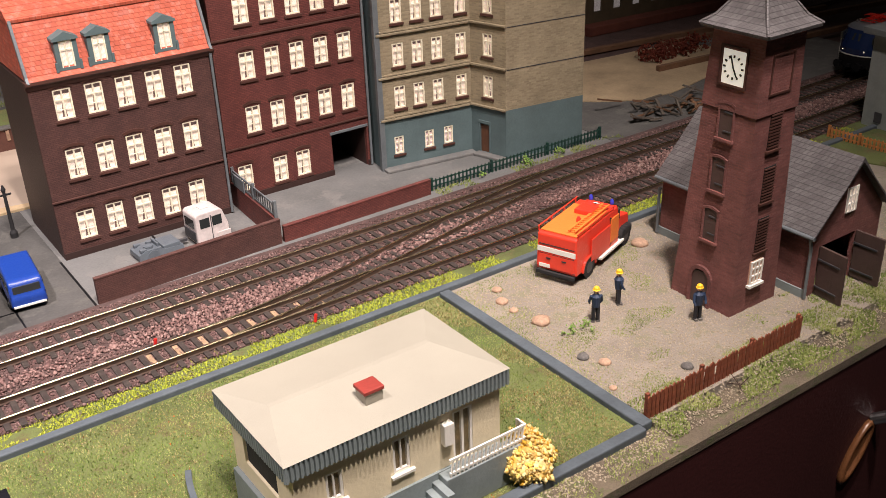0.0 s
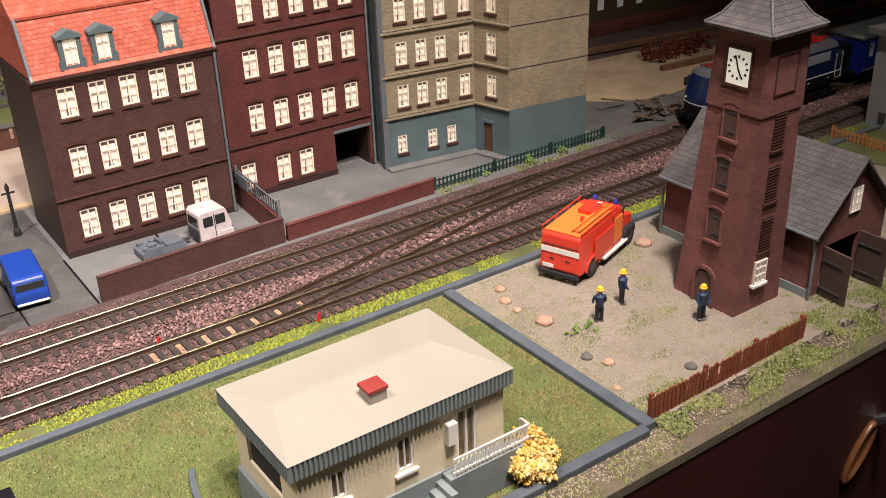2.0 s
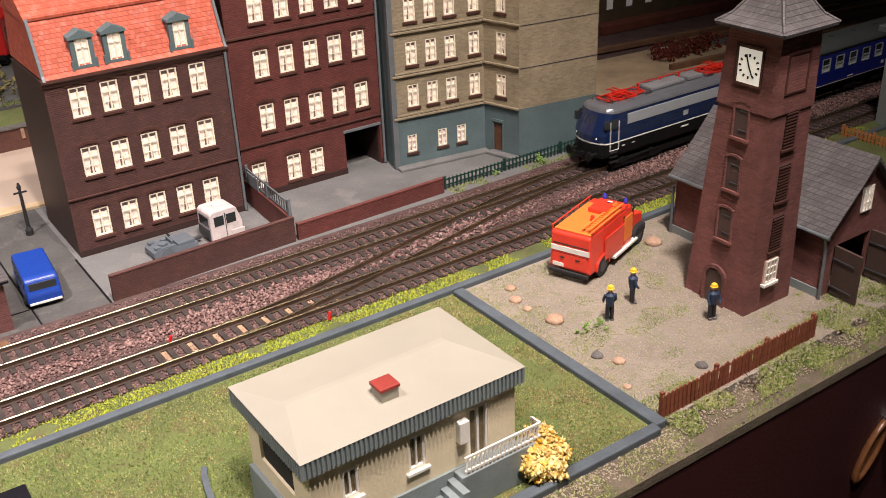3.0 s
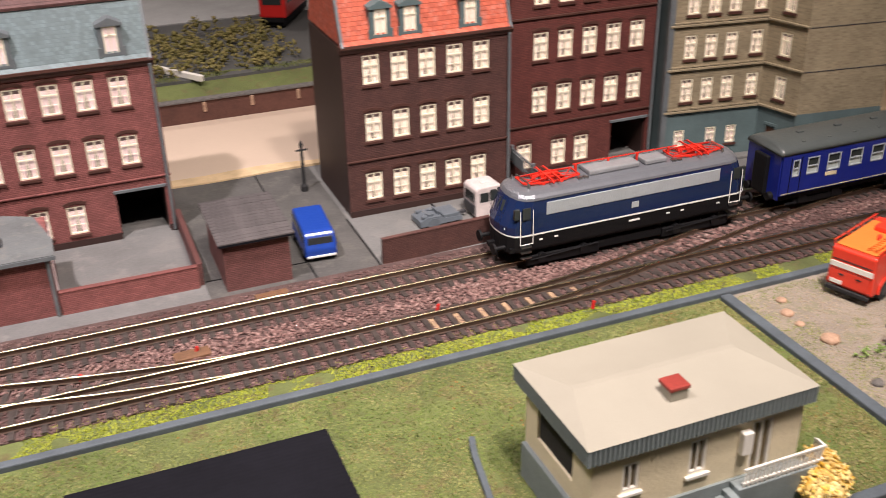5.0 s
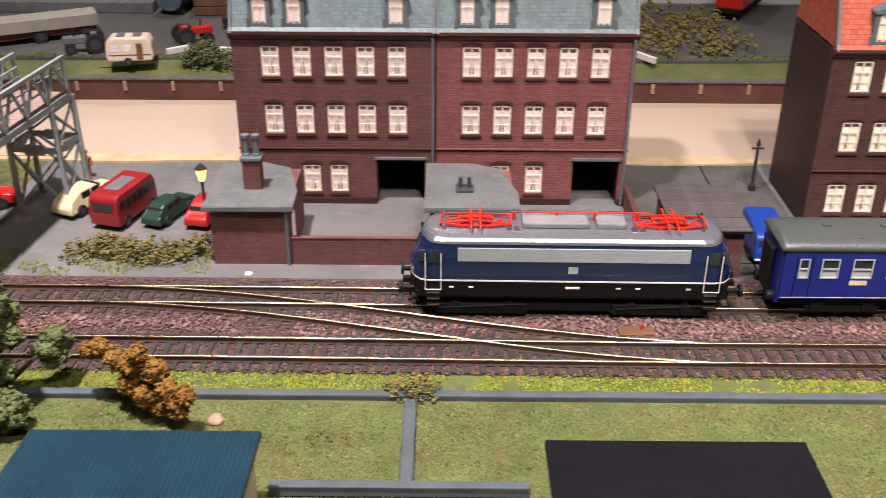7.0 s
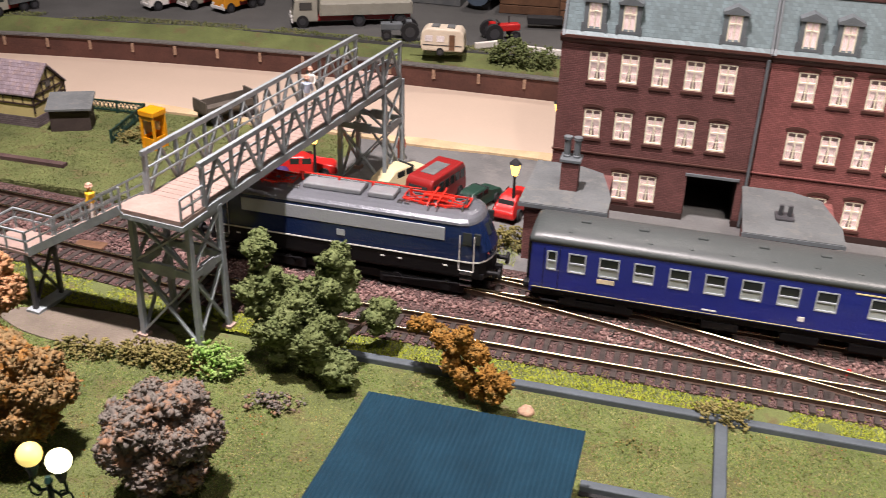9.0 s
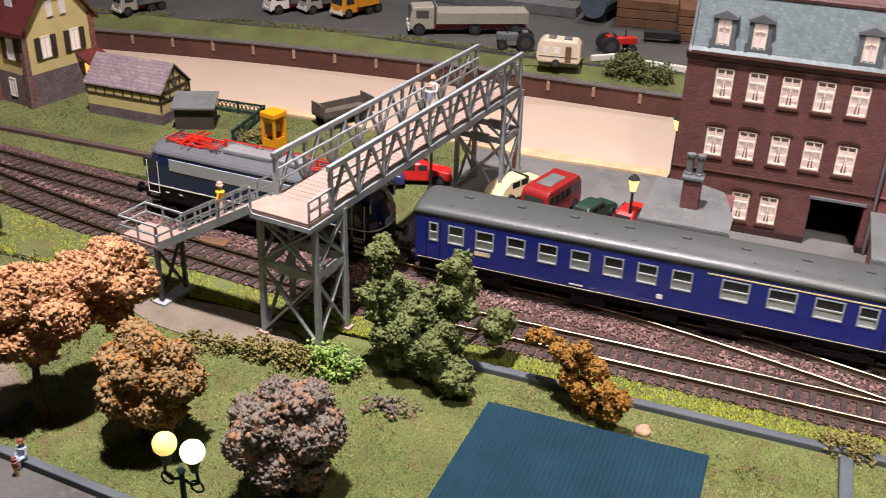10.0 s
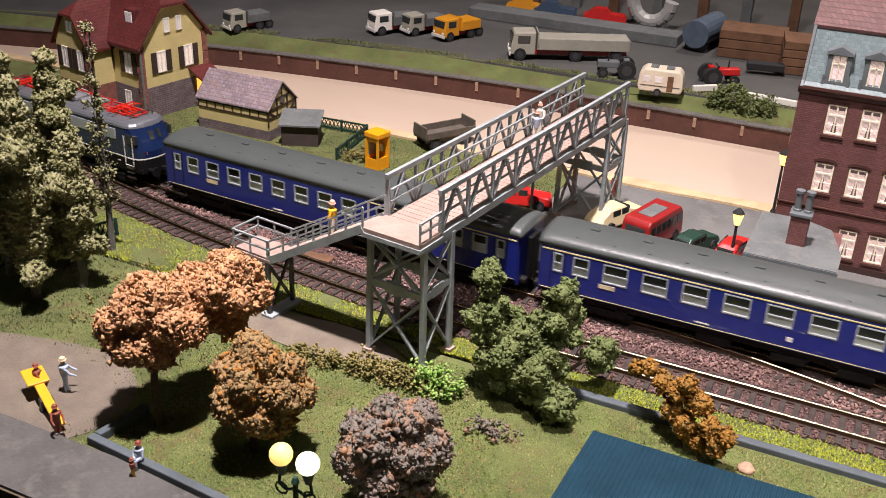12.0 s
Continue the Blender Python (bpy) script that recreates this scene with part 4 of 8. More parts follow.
# ---- fire station ----
def fire_station():
    t = thing("fire_station", at(0, 0, 0), "dark red brick fire station with a clock tower", "fire station")
    def lv(z):
        u = z / 147.0
        return (413 + 1 * u, 277 - 3.5 * u, 449 - 8 * u, 317 - 14.5 * u)

    def ring(z, o=0.0):
        a, b, c, d = lv(z)
        return [(a - o, b - o, z), (c + o, b - o, z), (c + o, d + o, z), (a - o, d + o, z)]
    tw = part("tower", loft(BM(), [ring(0), ring(108), ring(108.5, 0.7), ring(147, 0.7)]), BRICK_TOWER, t, "tapering brick clock tower")
    bm = BM()
    e = lv(148)
    cx, cy = (e[0] + e[2]) / 2, (e[1] + e[3]) / 2
    secs = []
    for r, z in ((19.5, 147.5), (19.8, 149), (14.5, 153), (10.5, 159), (6.5, 167), (2.5, 176), (0.4, 180)):
        secs.append([(cx - r, cy - r, z), (cx + r, cy - r, z), (cx + r, cy + r, z), (cx - r, cy + r, z)])
    part("tower_roof", loft(bm, secs), ROOF_GREY, tw, "flared grey tiled pyramid roof")

    for i in range(4):
        bm = BM()
        for a, b in zip(secs[1:], secs[2:]):
            rod(bm, a[i], b[i], 0.75, n=6)
        part("hip_cap", bm, ROOF_GREY, tw)

    def on_left(z, u, dz, du, name, material, depth=0.8, bmf=None, label=""):
        """A piece on the tower's left side, u along it."""
        a, b, c, d = lv(z)
        bm = BM()
        if bmf:
            bmf(bm)
        else:
            box(bm, -depth, -du / 2, 0, 0.3, du / 2, dz)
        return part(name, bm, material, tw, label, at(a, b + (d - b) * u, z, 0, 1.0, 0))

    def on_front(z, u, dz, du, name, material, depth=0.8, bmf=None, label=""):
        a, b, c, d = lv(z)
        bm = BM()
        if bmf:
            bmf(bm)
        else:
            box(bm, -du / 2, -depth, 0, du / 2, 0.3, dz)
        return part(name, bm, material, tw, label, at(a + (c - a) * u, b, z, 1.4, 0, 0))
    SHUT = mat("brown_shutter", (0.075, 0.045, 0.038), 0.6, vary=0.15)
    # the cream face is brightened by an added glow of its own colour
    face = mat("clock_face", (0.85, 0.80, 0.68), 0.5, vary=0.03, emit=0.5)

    def frame_l(bm, w=14, h=17.5):
        for a, b, c, d in ((-w / 2 - 1, 0, -w / 2, h), (w / 2, 0, w / 2 + 1, h), (-w / 2 - 1, h, w / 2 + 1, h + 1), (-w / 2 - 1, -1, w / 2 + 1, 0)):
            box(bm, -1.6, a, b, 0.2, c, d)
    ck = on_left(121.5, 0.5, 16.5, 13, "clock", face, 1.1, label="square cream clock face with black hour marks")
    bm = BM()
    for k in range(12):
        an = math.radians(30 * k)
        r0, r1 = 4.6, 5.9
        y0, z0, y1, z1 = math.sin(an) * r0, 8.25 + math.cos(an) * r0, math.sin(an) * r1, 8.25 + math.cos(an) * r1
        beam(bm, (-1.2, y0, z0), (-1.2, y1, z1), 0.9, 0.4, (1, 0, 0))
    part("hour_mark", bm, BLACK, ck)
    bm = BM()
    beam(bm, (-1.45, 0, 8.25), (-1.45, -2.3, 4.2), 0.7, 0.3, (1, 0, 0))
    beam(bm, (-1.45, 1.9, 13.8), (-1.45, -0.3, 7.6), 0.7, 0.3, (1, 0, 0))
    part("clock_hand", bm, BLACK, ck)
    on_left(121.5, 0.5, 0, 0, "clock_frame", TRIM_BROWN, bmf=frame_l)
    on_front(119, 0.48, 0, 0, "clock_frame", TRIM_BROWN, bmf=lambda bm: [box(bm, a, -1.2, b, c, 0.2, d) for a, b, c, d in ((-8, 0, -7, 18), (7, 0, 8, 18), (-8, 18, 8, 19), (-8, -1, 8, 0))])
    on_front(119, 0.48, 18, 14, "blank_face", SHUT, 0.5)
    for z in (94, 66, 38):
        def arch(bm, w=8, h=17):
            for y in (-w / 2 - 1, w / 2):
                box(bm, -1.0, y, 0, 0.2, y + 1, h)
            for i in range(6):
                u0, u1 = -1 + i / 3, -1 + (i + 1) / 3
                beam(bm, (-0.4, u0 * (w / 2 + 1), h + 1.4 * (1 - u0 * u0)), (-0.4, u1 * (w / 2 + 1), h + 1.4 * (1 - u1 * u1)), 1.2, 1.4, (1, 0, 0))
            box(bm, -1.6, -w / 2 - 1.5, -1.5, 0.2, w / 2 + 1.5, 0)
        on_left(z, 0.5, 17, 8, "shutter", SHUT, 0.4, label="closed brown shutter")
        on_left(z, 0.5, 0, 0, "shutter_frame", BRICK_TOWER, bmf=arch)
        def hinge(bm):
            for zz in (3.5, 13):
                box(bm, -0.75, -3.6, zz, -0.35, 1.2, zz + 0.7)
        on_left(z, 0.5, 0, 0, "hinge", DARKGREY, bmf=hinge)

        def louvre(bm):
            for i in range(11):
                box(bm, -4.2, -0.9, 0.6 + i * 1.65, 4.2, 0.1, 1.3 + i * 1.65)
            box(bm, -5.2, -1.4, -1.6, 5.2, 0.2, -0.4)
        on_front(z - 4, 0.5, 18.5, 8.4, "louvre_opening", BLACK, 0.3)
        on_front(z - 4, 0.5, 0, 0, "louvre", TRIM_BROWN, bmf=louvre, label="brown louvre with sill")

    def door(bm, w=11, h=15):
        for y in (-w / 2 - 2, w / 2):
            box(bm, -1.8, y, 0, 0.2, y + 2, h)
        for i in range(10):
            a0, a1 = math.pi * i / 10, math.pi * (i + 1) / 10
            r = w / 2 + 1
            beam(bm, (-0.8, r * math.cos(a0), h + r * math.sin(a0)), (-0.8, r * math.cos(a1), h + r * math.sin(a1)), 2.0, 2.0, (1, 0, 0))
    on_left(0, 0.5, 19, 11, "tower_door", SHUT, 1.0, label="brown arched door")
    on_left(0, 0.5, 0, 0, "door_arch", BRICK_TOWER, bmf=door)

    def casement(bm):
        xs, zs = (-4.6, -3.8, -1.8, -1.0, 1.0, 1.8, 3.8, 4.6), (0, 0.8, 4.2, 5.0, 8.4, 9.2, 12.2, 13.0)
        w = holed(BM(), 9.2, 13, 0.8, [(xs[i], zs[j], xs[i + 1], zs[j + 1]) for i in (1, 3, 5) for j in (1, 3, 5)], -4.6)
        bmesh.ops.translate(w, vec=(0, -1.6, 0), verts=w.verts[:])
        me = bpy.data.meshes.new("tmp")
        w.to_mesh(me)
        w.free()
        bm.from_mesh(me)
        box(bm, -5.6, -2.6, -1.6, 5.6, 0, -0.2)
    on_front(16, 0.45, 13, 9.2, "lit_pane", LIT_PANE, 0.9)
    on_front(16, 0.45, 0, 0, "casement", WHITE, bmf=casement, label="white barred casement")

    # engine hall: ridge runs along y, gable towards the yard gate
    x0, x1, y0, y1, hh = 459, 520, 266, 369, 38.0
    xm, top = (x0 + x1) / 2, 73.5
    gable = BM()
    part("hall_wall", holed(BM(), x1 - x0, hh, 2.5, [(8, -1, 39, 28)]), BRICK_TOWER, t, "brick engine hall front", at(x0, y0, 0))
    loft(gable, [[(x0, y, hh), (x1, y, hh), (xm, y, top - 2)] for y in (y0, y0 + 2.5)])
    part("gable", gable, BRICK_TOWER, t)
    bm = BM()
    box(bm, x0, y0 + 2.5, 0, x0 + 2.5, y1, hh)
    box(bm, x1 - 2.5, y0 + 2.5, 0, x1, y1, hh)
    box(bm, x0 + 2.5, y1 - 2.5, 0, x1 - 2.5, y1, hh)
    part("hall_side_wall", bm, BRICK_TOWER, t)
    part("hall_plinth", box(BM(), x0 - 0.8, y0 - 0.8, 0, x0 + 0.1, y1 + 0.8, 5), FASCIA_GREY, t)
    bm = BM()
    gz = BM()
    loft(gz, [[(x0, y, hh), (x1, y, hh), (xm, y, top - 2)] for y in (y1 - 2.5, y1)])
    part("gable", gz, BRICK_TOWER, t)
    for s in (-1, 1):
        bm = BM()
        ex = xm + s * (xm - x0 + 3)
        loft(bm, [[(xm, y, top), (xm + s * 12, y, top - 13.5), (ex, y, hh + 0.6), (ex, y, hh - 0.8), (xm, y, top - 2.4)] for y in (y0 - 4, y1 + 3)])
        part("hall_roof", bm, ROOF_GREY, t, "grey tiled pitched roof")
    bm = BM()
    for yy in (y0 - 1.5,):
        rod(bm, (x0 - 1.5, yy, 1), (x0 - 1.5, yy, 30), 0.9)
        rod(bm, (x0 - 1.5, yy, 30), (x0 - 3.4, yy, 37), 0.9)
    rod(bm, (x0 - 3.4, y0 - 4, 37.2), (x0 - 3.4, y1 + 3, 37.2), 1.2)
    rod(bm, (x0 - 1.5, y1 + 1, 1), (x0 - 1.5, y1 + 1, 30), 0.9)
    part("gutter", bm, ZINC, t, "pale zinc gutter and downpipe")
    bm = BM()
    for x in (-4, -1.2, 1.6, 4):
        box(bm, xm + x - 0.4, y0 - 1.0, 42, xm + x + 0.4, y0 - 0.2, 56)
    for z in (42, 46.5, 51, 55.5):
        box(bm, xm - 4.4, y0 - 0.9, z, xm + 4.4, y0 - 0.3, z + 0.7)
    gw = part("gable_window", bm, WHITE, t, "white barred gable window")
    part("pane", box(BM(), xm - 4.4, y0 - 0.2, 42, xm + 4.4, y0 - 0.05, 56), CURTAIN_WARM, gw)
    for hx, an in ((x0 + 8, -96), (x0 + 39, -90)):
        d = part("gate_leaf", box(BM(), 0, -0.8, 1.0, 17, 0.8, 29, bevel=0.3), SHUT, t, "open brown wooden gate leaf", at(hx, y0 - 1, 0, 0, 0, an))
        bm = BM()
        for z in (5, 21):
            box(bm, 0, -1.3, z, 14, -0.8, z + 1)
        part("hinge", bm, DARKGREY, d)


fire_station()


# ---- fire engine ----
FIRE = mat("fire_engine_red", (0.72, 0.045, 0.022), 0.35, vary=0.05, coat=0.3)
ORANGE = mat("orange_roof_deck", (0.80, 0.20, 0.035), 0.5, vary=0.08)
TYRE = mat("black_tyre", (0.015, 0.015, 0.016), 0.8, vary=0.2)


def wheel(parent, x, y, r, w, name="wheel"):
    wh = part(name, rod(BM(), (0, -w / 2, 0), (0, w / 2, 0), r, n=16), TYRE, parent, "", at(x, y, r), smooth=False)
    part("rim", rod(BM(), (0, -w / 2 - 0.15, 0), (0, w / 2 + 0.15, 0), r * 0.55, n=12), DARKGREY, wh)
    return wh


def profile_body(bm, pts, y0, y1, inset=0.0, top=0.0, soft=0.0):
    """An outline in x and z drawn out from y0 to y1; the sides lean in by inset towards the height top."""
    secs = []
    for y, s in ((y0, 1), (y1, -1)):
        secs.append([(x, y + s * inset * max(0.0, (z / top if top else 0)), z) for x, z in pts])
    loft(bm, secs)
    if soft:
        bmesh.ops.bevel(bm, geom=bm.edges[:], offset=soft, segments=3, affect="EDGES", profile=0.5, clamp_overlap=True)
    return bm


def fire_engine():
    t = thing("fire_engine", at(402, 374, 0, 0, 0, 20), "red and orange fire engine with bonnet and roof ladder", "fire engine")
    t.scale = (0.90, 0.96, 0.86)
    L, W = 80, 27
    bm = BM()
    profile_body(bm, [(-38, 7), (20, 7), (20, 31), (17, 33.5), (-36, 33.5), (-38, 32)], -13.5, 13.5, 1.0, 33, 1.0)
    part("body", bm, FIRE, t, "red box body")
    bm = BM()
    profile_body(bm, [(20.1, 8), (37, 8), (40, 12), (40, 20), (27, 21), (24, 31.5), (20.1, 32.5)], -11.5, 11.5, 1.2, 30, 1.1)
    part("cab", bm, FIRE, t, "red cab and bonnet")
    part("windscreen", box(BM(), 24.8, -9, 22, 26.6, 9, 30, m=None), GLASS, t)
    for s in (-1, 1):
        part("side_window", box(BM(), 21, s * 11.2 - 0.2, 22, 25, s * 11.2 + 0.2, 29), GLASS, t)
        part("mudguard", box(BM(), 26, s * 12 - 2.5, 8, 38, s * 12 + 2.5, 14, bevel=1.2), TYRE, t, "black front mudguard")
        part("running_board", box(BM(), -8, s * 13.5 - 1.5, 6, 25, s * 13.5 + 1.5, 7.5), WHITE, t)
    part("roof_deck", box(BM(), -36, -11.5, 33.5, 8, 11.5, 34.4, bevel=0.2), ORANGE, t, "orange roof deck")
    part("roof_box", box(BM(), -6, -6, 34.4, 6, 5, 37.5, bevel=0.6), FIRE, t)
    bm = BM()
    for s in (-9.5, -5.5):
        beam(bm, (-34, s, 36.5), (12, s, 36.5), 0.9)
    for i in range(14):
        beam(bm, (-32 + i * 3.2, -9.5, 36.5), (-32 + i * 3.2, -5.5, 36.5), 0.7)
    part("ladder", bm, ORANGE, t, "orange roof ladder")
    bm = BM()
    for s in (-12.6, 12.6):
        beam(bm, (-37, s, 36.2), (14, s, 36.2), 0.6)
        for x in (-36, -20, -4, 12):
            beam(bm, (x, s, 33), (x, s, 36.2), 0.6)
    part("roof_rail", bm, FIRE, t)
    part("rear_band", box(BM(), -38.5, -12.2, 20, -37.9, 12.2, 23.5), WHITE, t, "pale band across the rear")
    part("rear_shutter", box(BM(), -38.4, -11, 9, -37.9, 11, 19), FIRE, t)
    part("number_plate", box(BM(), -38.7, 4, 9, -38.3, 11, 11.5), WHITE, t)
    part("bumper", box(BM(), -40, -12.5, 4.5, -38, 12.5, 7, bevel=0.3), TYRE, t)
    part("locker", box(BM(), -20, -14.0, 10, 6, -13.4, 26, bevel=0.2), FIRE, t)
    part("orange_panel", box(BM(), 7, -13.9, 12, 18, -13.3, 29), ORANGE, t)
    for x, y in ((22, -7), (22, 7)):
        part("blue_light", lathe(BM(), [(1.3, 32.6), (1.3, 34.5), (0.7, 36)], 10, x, y), mat("blue_beacon", (0.05, 0.06, 0.5), 0.2), t, "blue beacon")
    part("orange_beacon", lathe(BM(), [(1.4, 34.4), (1.4, 36.5), (0.9, 38)], 10, -16, -3), FIRE, t)
    for x in (-22, 30):
        for y in (-11.5, 11.5):
            wheel(t, x, y, 7.2, 4.5)
    part("chassis", box(BM(), -36, -8, 4, 36, 8, 7.2), TYRE, t)
    for s in (-1, 1):
        bm = BM()
        pts = [Vector((-22 + 8.4 * math.cos(a), s * 13.6, 6.6 + 8.4 * math.sin(a))) for a in [math.pi * k / 10 for k in range(11)]]
        for a, b in zip(pts, pts[1:]):
            beam(bm, a, b, 1.4, 1.0, (0, 1, 0))
        part("wheel_arch", bm, FIRE, t)
        part("door_line", box(BM(), 7.2, s * 13.1 - 0.5, 9, 7.6, s * 13.1 + 0.5, 30), TYRE, t)
        part("tail_lamp", rod(BM(), (-38.8, s * 11.6, 8.6), (-38.0, s * 11.6, 8.6), 0.9, n=10), RED_LID, t)
    bm = BM()
    for z in (18.6, 25.2):
        box(bm, -38.45, -11.4, z, -38.05, 11.4, z + 0.35)
    part("rear_seam", bm, TYRE, t)
    for y in (-5, 5):
        part("door_handle", box(BM(), -38.9, y - 1.4, 15.5, -38.3, y + 1.4, 16.3, bevel=0.1), TYRE, t)
    part("roof_plate", lathe(BM(), [(2.4, 32.6), (2.4, 33.2), (1.6, 33.5)], 14, 16, 1), WHITE, t)


fire_engine()


# ---- train ----
def wheelset(parent, x, r):
    ws = part("wheelset", rod(BM(), (0, -10, 0), (0, 10, 0), 1.2, n=8), UNDER, parent, "", at(x, 0, 5 + r))
    for s in (-8.6, 8.6):
        part("wheel", rod(BM(), (0, s - 1.3, 0), (0, s + 1.3, 0), r, n=18), UNDER, ws)


def loco():
    """The nose points to -x; rail tops lie at z = 5."""
    t = thing("electric_locomotive", at(0, 0, 0), "cobalt blue electric locomotive with silver roof and red pantographs", "locomotive")
    H = 84.0

    def plan(z, k=0.0):
        """Outline at a height: rounded ends, that lean in above the belt."""
        pts = []
        lean = max(0.0, z - 30) * 0.42
        wide = 17.0 - max(0.0, z - 40) * 0.12 - k
        for s in (-1, 1):
            for i in range(9):
                a = -math.pi / 2 + math.pi * i / 8
                ex = H - lean - 11
                yy = math.sin(a) * wide
                xx = ex + 11 * math.cos(a) ** 0.8 if abs(math.cos(a)) > 1e-6 else ex
                pts.append((s * xx, s * yy))
        return pts

    def ring(z, k=0.0):
        return [(x, y, z) for x, y in plan(z, k)]
    part("body", loft(BM(), [ring(24.5), ring(30), ring(38), ring(45.5)]), LOCO_BLUE, t, "cobalt blue body shell", smooth=False)
    part("skirt", loft(BM(), [ring(13.6, 1.6), ring(15.5, 0.5), ring(24.49, 0.1)]), UNDER, t, "black lower skirt")
    bm = BM()
    secs = [ring(45.5, -0.35), ring(46.8, -0.1)]
    for z, k, e in ((48.2, 1.6, 2), (49.3, 4.6, 5), (49.9, 9, 9)):
        secs.append([(x * (1 - e * 0.006), y * (17 - k) / 17, z) for x, y, _ in ring(46.5)])
    part("roof", loft(bm, secs), ROOF_SILVER, t, "silver-grey roof", smooth=False)
    part("trim_line", loft(BM(), [ring(24.3, -0.25), ring(25.1, -0.25)]), LINE_WHITE, t, "thin pale trim line")
    for s in (-1, 1):
        bm = BM()
        box(bm, -59, s * 16.9 - 0.35, 35.8, 59, s * 16.9 + 0.35, 43.6, bevel=0.3)
        part("vent_band", bm, SILVER, t, "long silver-grey ventilator band")
        bm = BM()
        for x in (-71.5, 71.5):
            for q in (-4, 4):
                rod(bm, (x + q, s * 17.7, 19.5), (x + q, s * 17.4, 40.5), 0.28, n=6)
            rod(bm, (x - 4, s * 17.7, 19.6), (x + 4, s * 17.7, 19.6), 0.28, n=6)
        part("handrail", bm, LINE_WHITE, t)
        for x in (-71.5, 71.5):
            bm = BM()
            for q in (-3.3, 3.3):
                box(bm, x + q - 0.12, s * 17.05 - 0.1, 25.4, x + q + 0.12, s * 17.05 + 0.1, 34.5)
            box(bm, x - 3.3, s * 17.05 - 0.1, 34.5, x + 3.3, s * 17.05 + 0.1, 34.7)
            part("door_seam", bm, UNDER, t)
        bm = BM()
        for x in (-62, -52, 24, 34, 60):
            box(bm, x - 1.2, s * 16.95 - 0.15, 20.4, x + 1.2, s * 16.95 + 0.15, 21.2)
        part("stencil_mark", bm, LINE_WHITE, t)
        part("cab_mark", box(BM(), -80.2 + 2.2, s * 13.6 - 0.25, 30.6, -80.2 + 3.6, s * 13.6 + 0.25, 32.2), LINE_WHITE, t)
        for x in (-71.5, 71.5):
            part("cab_door_window", box(BM(), x - 2.5, s * 16.75 - 0.35, 35, x + 2.5, s * 16.75 + 0.35, 42), GLASS, t)
            part("cab_window", box(BM(), x * 1.075 - 1.9, s * 15.6 - 0.9, 35.5, x * 1.075 + 1.5, s * 15.6 + 0.9, 41.5), GLASS, t)
            bm = BM()
            for z in (10.5, 14, 17.5):
                box(bm, x - 3.2, s * 17.3 - 0.9, z, x + 3.2, s * 17.3 + 0.9, z + 0.7)
            part("step", bm, STEEL, t)
        part("emblem", box(BM(), -2.4, s * 17.0 - 0.3, 29.4, 2.4, s * 17.0 + 0.3, 33), SILVER, t)
        part("lettering", box(BM(), -3.4, s * 16.9 - 0.3, 20.4, 4, s * 16.9 + 0.3, 21.4), LINE_WHITE, t)
        for bx in (-46, 46):
            bm = BM()
            box(bm, bx - 24, s * 14.5 - 1, 4, bx + 24, s * 14.5 + 1, 10, bevel=0.5)
            for q in (-14, 14):
                rod(bm, (bx + q, s * 14.5 - 1.8, 8), (bx + q, s * 14.5 + 1.8, 8), 3.2, n=12)
            part("bogie_frame", bm, UNDER, t)
            part("brake_pipe", rod(BM(), (bx - 22, s * 16.2, 8), (bx + 22, s * 16.2, 10.5), 0.4, n=6), UNDER, t)
    part("transformer", box(BM(), -22, -14, 5.5, 22, 14, 10), UNDER, t)
    for e in (-1, 1):
        bm = BM()
        for y in (-5, -3.4, 3.4, 5):
            rod(bm, (e * 81, y, 15), (e * 84.5, y, 12), 0.45, n=6)
            rod(bm, (e * 84.5, y, 12), (e * 83.5, y, 8), 0.45, n=6)
        part("brake_hose", bm, UNDER, t)
        part("front_grab", rod(BM(), (e * 82.6, -7, 24), (e * 82.6, 7, 24), 0.35, n=6), LINE_WHITE, t)
    for x in (-60, -32, 32, 60):
        wheelset(t, x, 7.0)
    for e in (-1, 1):
        bm = BM()
        box(bm, e * 79 - 1.5, -15, 14, e * 79 + 1.5, 15, 17)
        for y in (-10, 10):
            rod(bm, (e * 80, y, 16.5), (e * 88, y, 16.5), 1.3, n=10)
            rod(bm, (e * 88, y, 16.5), (e * 89.4, y, 16.5), 3.4, n=14)
        box(bm, e * 84 - 4, -1.5, 14.5, e * 84 + 4, 1.5, 17)
        part("buffer_beam", bm, UNDER, t, "black buffer beam with two buffers")
        for y in (-9.2, 9.2):
            part("lamp_housing", rod(BM(), (e * 77, y, 28.5), (e * 81.6, y, 28.5), 1.9, n=14), STEEL, t)
            part("headlight" if e < 0 else "tail_light", rod(BM(), (e * 80, y, 28.5), (e * 82.0, y, 28.5), 1.3, n=12), HEADLIGHT if e < 0 else TAIL, t)
        part("top_light", rod(BM(), (e * 73, 0, 44.4), (e * 77.6, 0, 44.2), 0.85, n=12), HEADLIGHT if e < 0 else STEEL, t)
        for y in (-5.6, 5.6):
            m = at(e * 78.0, y, 39.6, 0, -e * 22, (e * y / 5.6) * 22)
            part("windscreen", box(BM(), -0.7, -4.3, -3.3, 1.1 if e > 0 else 0.7, 4.3, 3.3), GLASS, t, "", m)
    # roof gear: low hoods, insulators, conductor
    bm = BM()
    box(bm, -26, -7, 50, 8, 7, 53, bevel=0.8)
    box(bm, 12, -7, 50, 27, 7, 53, bevel=0.8)
    part("roof_hood", bm, HOOD, t, "bright roof hoods")
    bm = BM()
    for x0, x1 in ((-24, -9), (-6, 7), (13, 26)):
        box(bm, x0, 4.5, 53.0, x1, 6.5, 54.0, bevel=0.3)
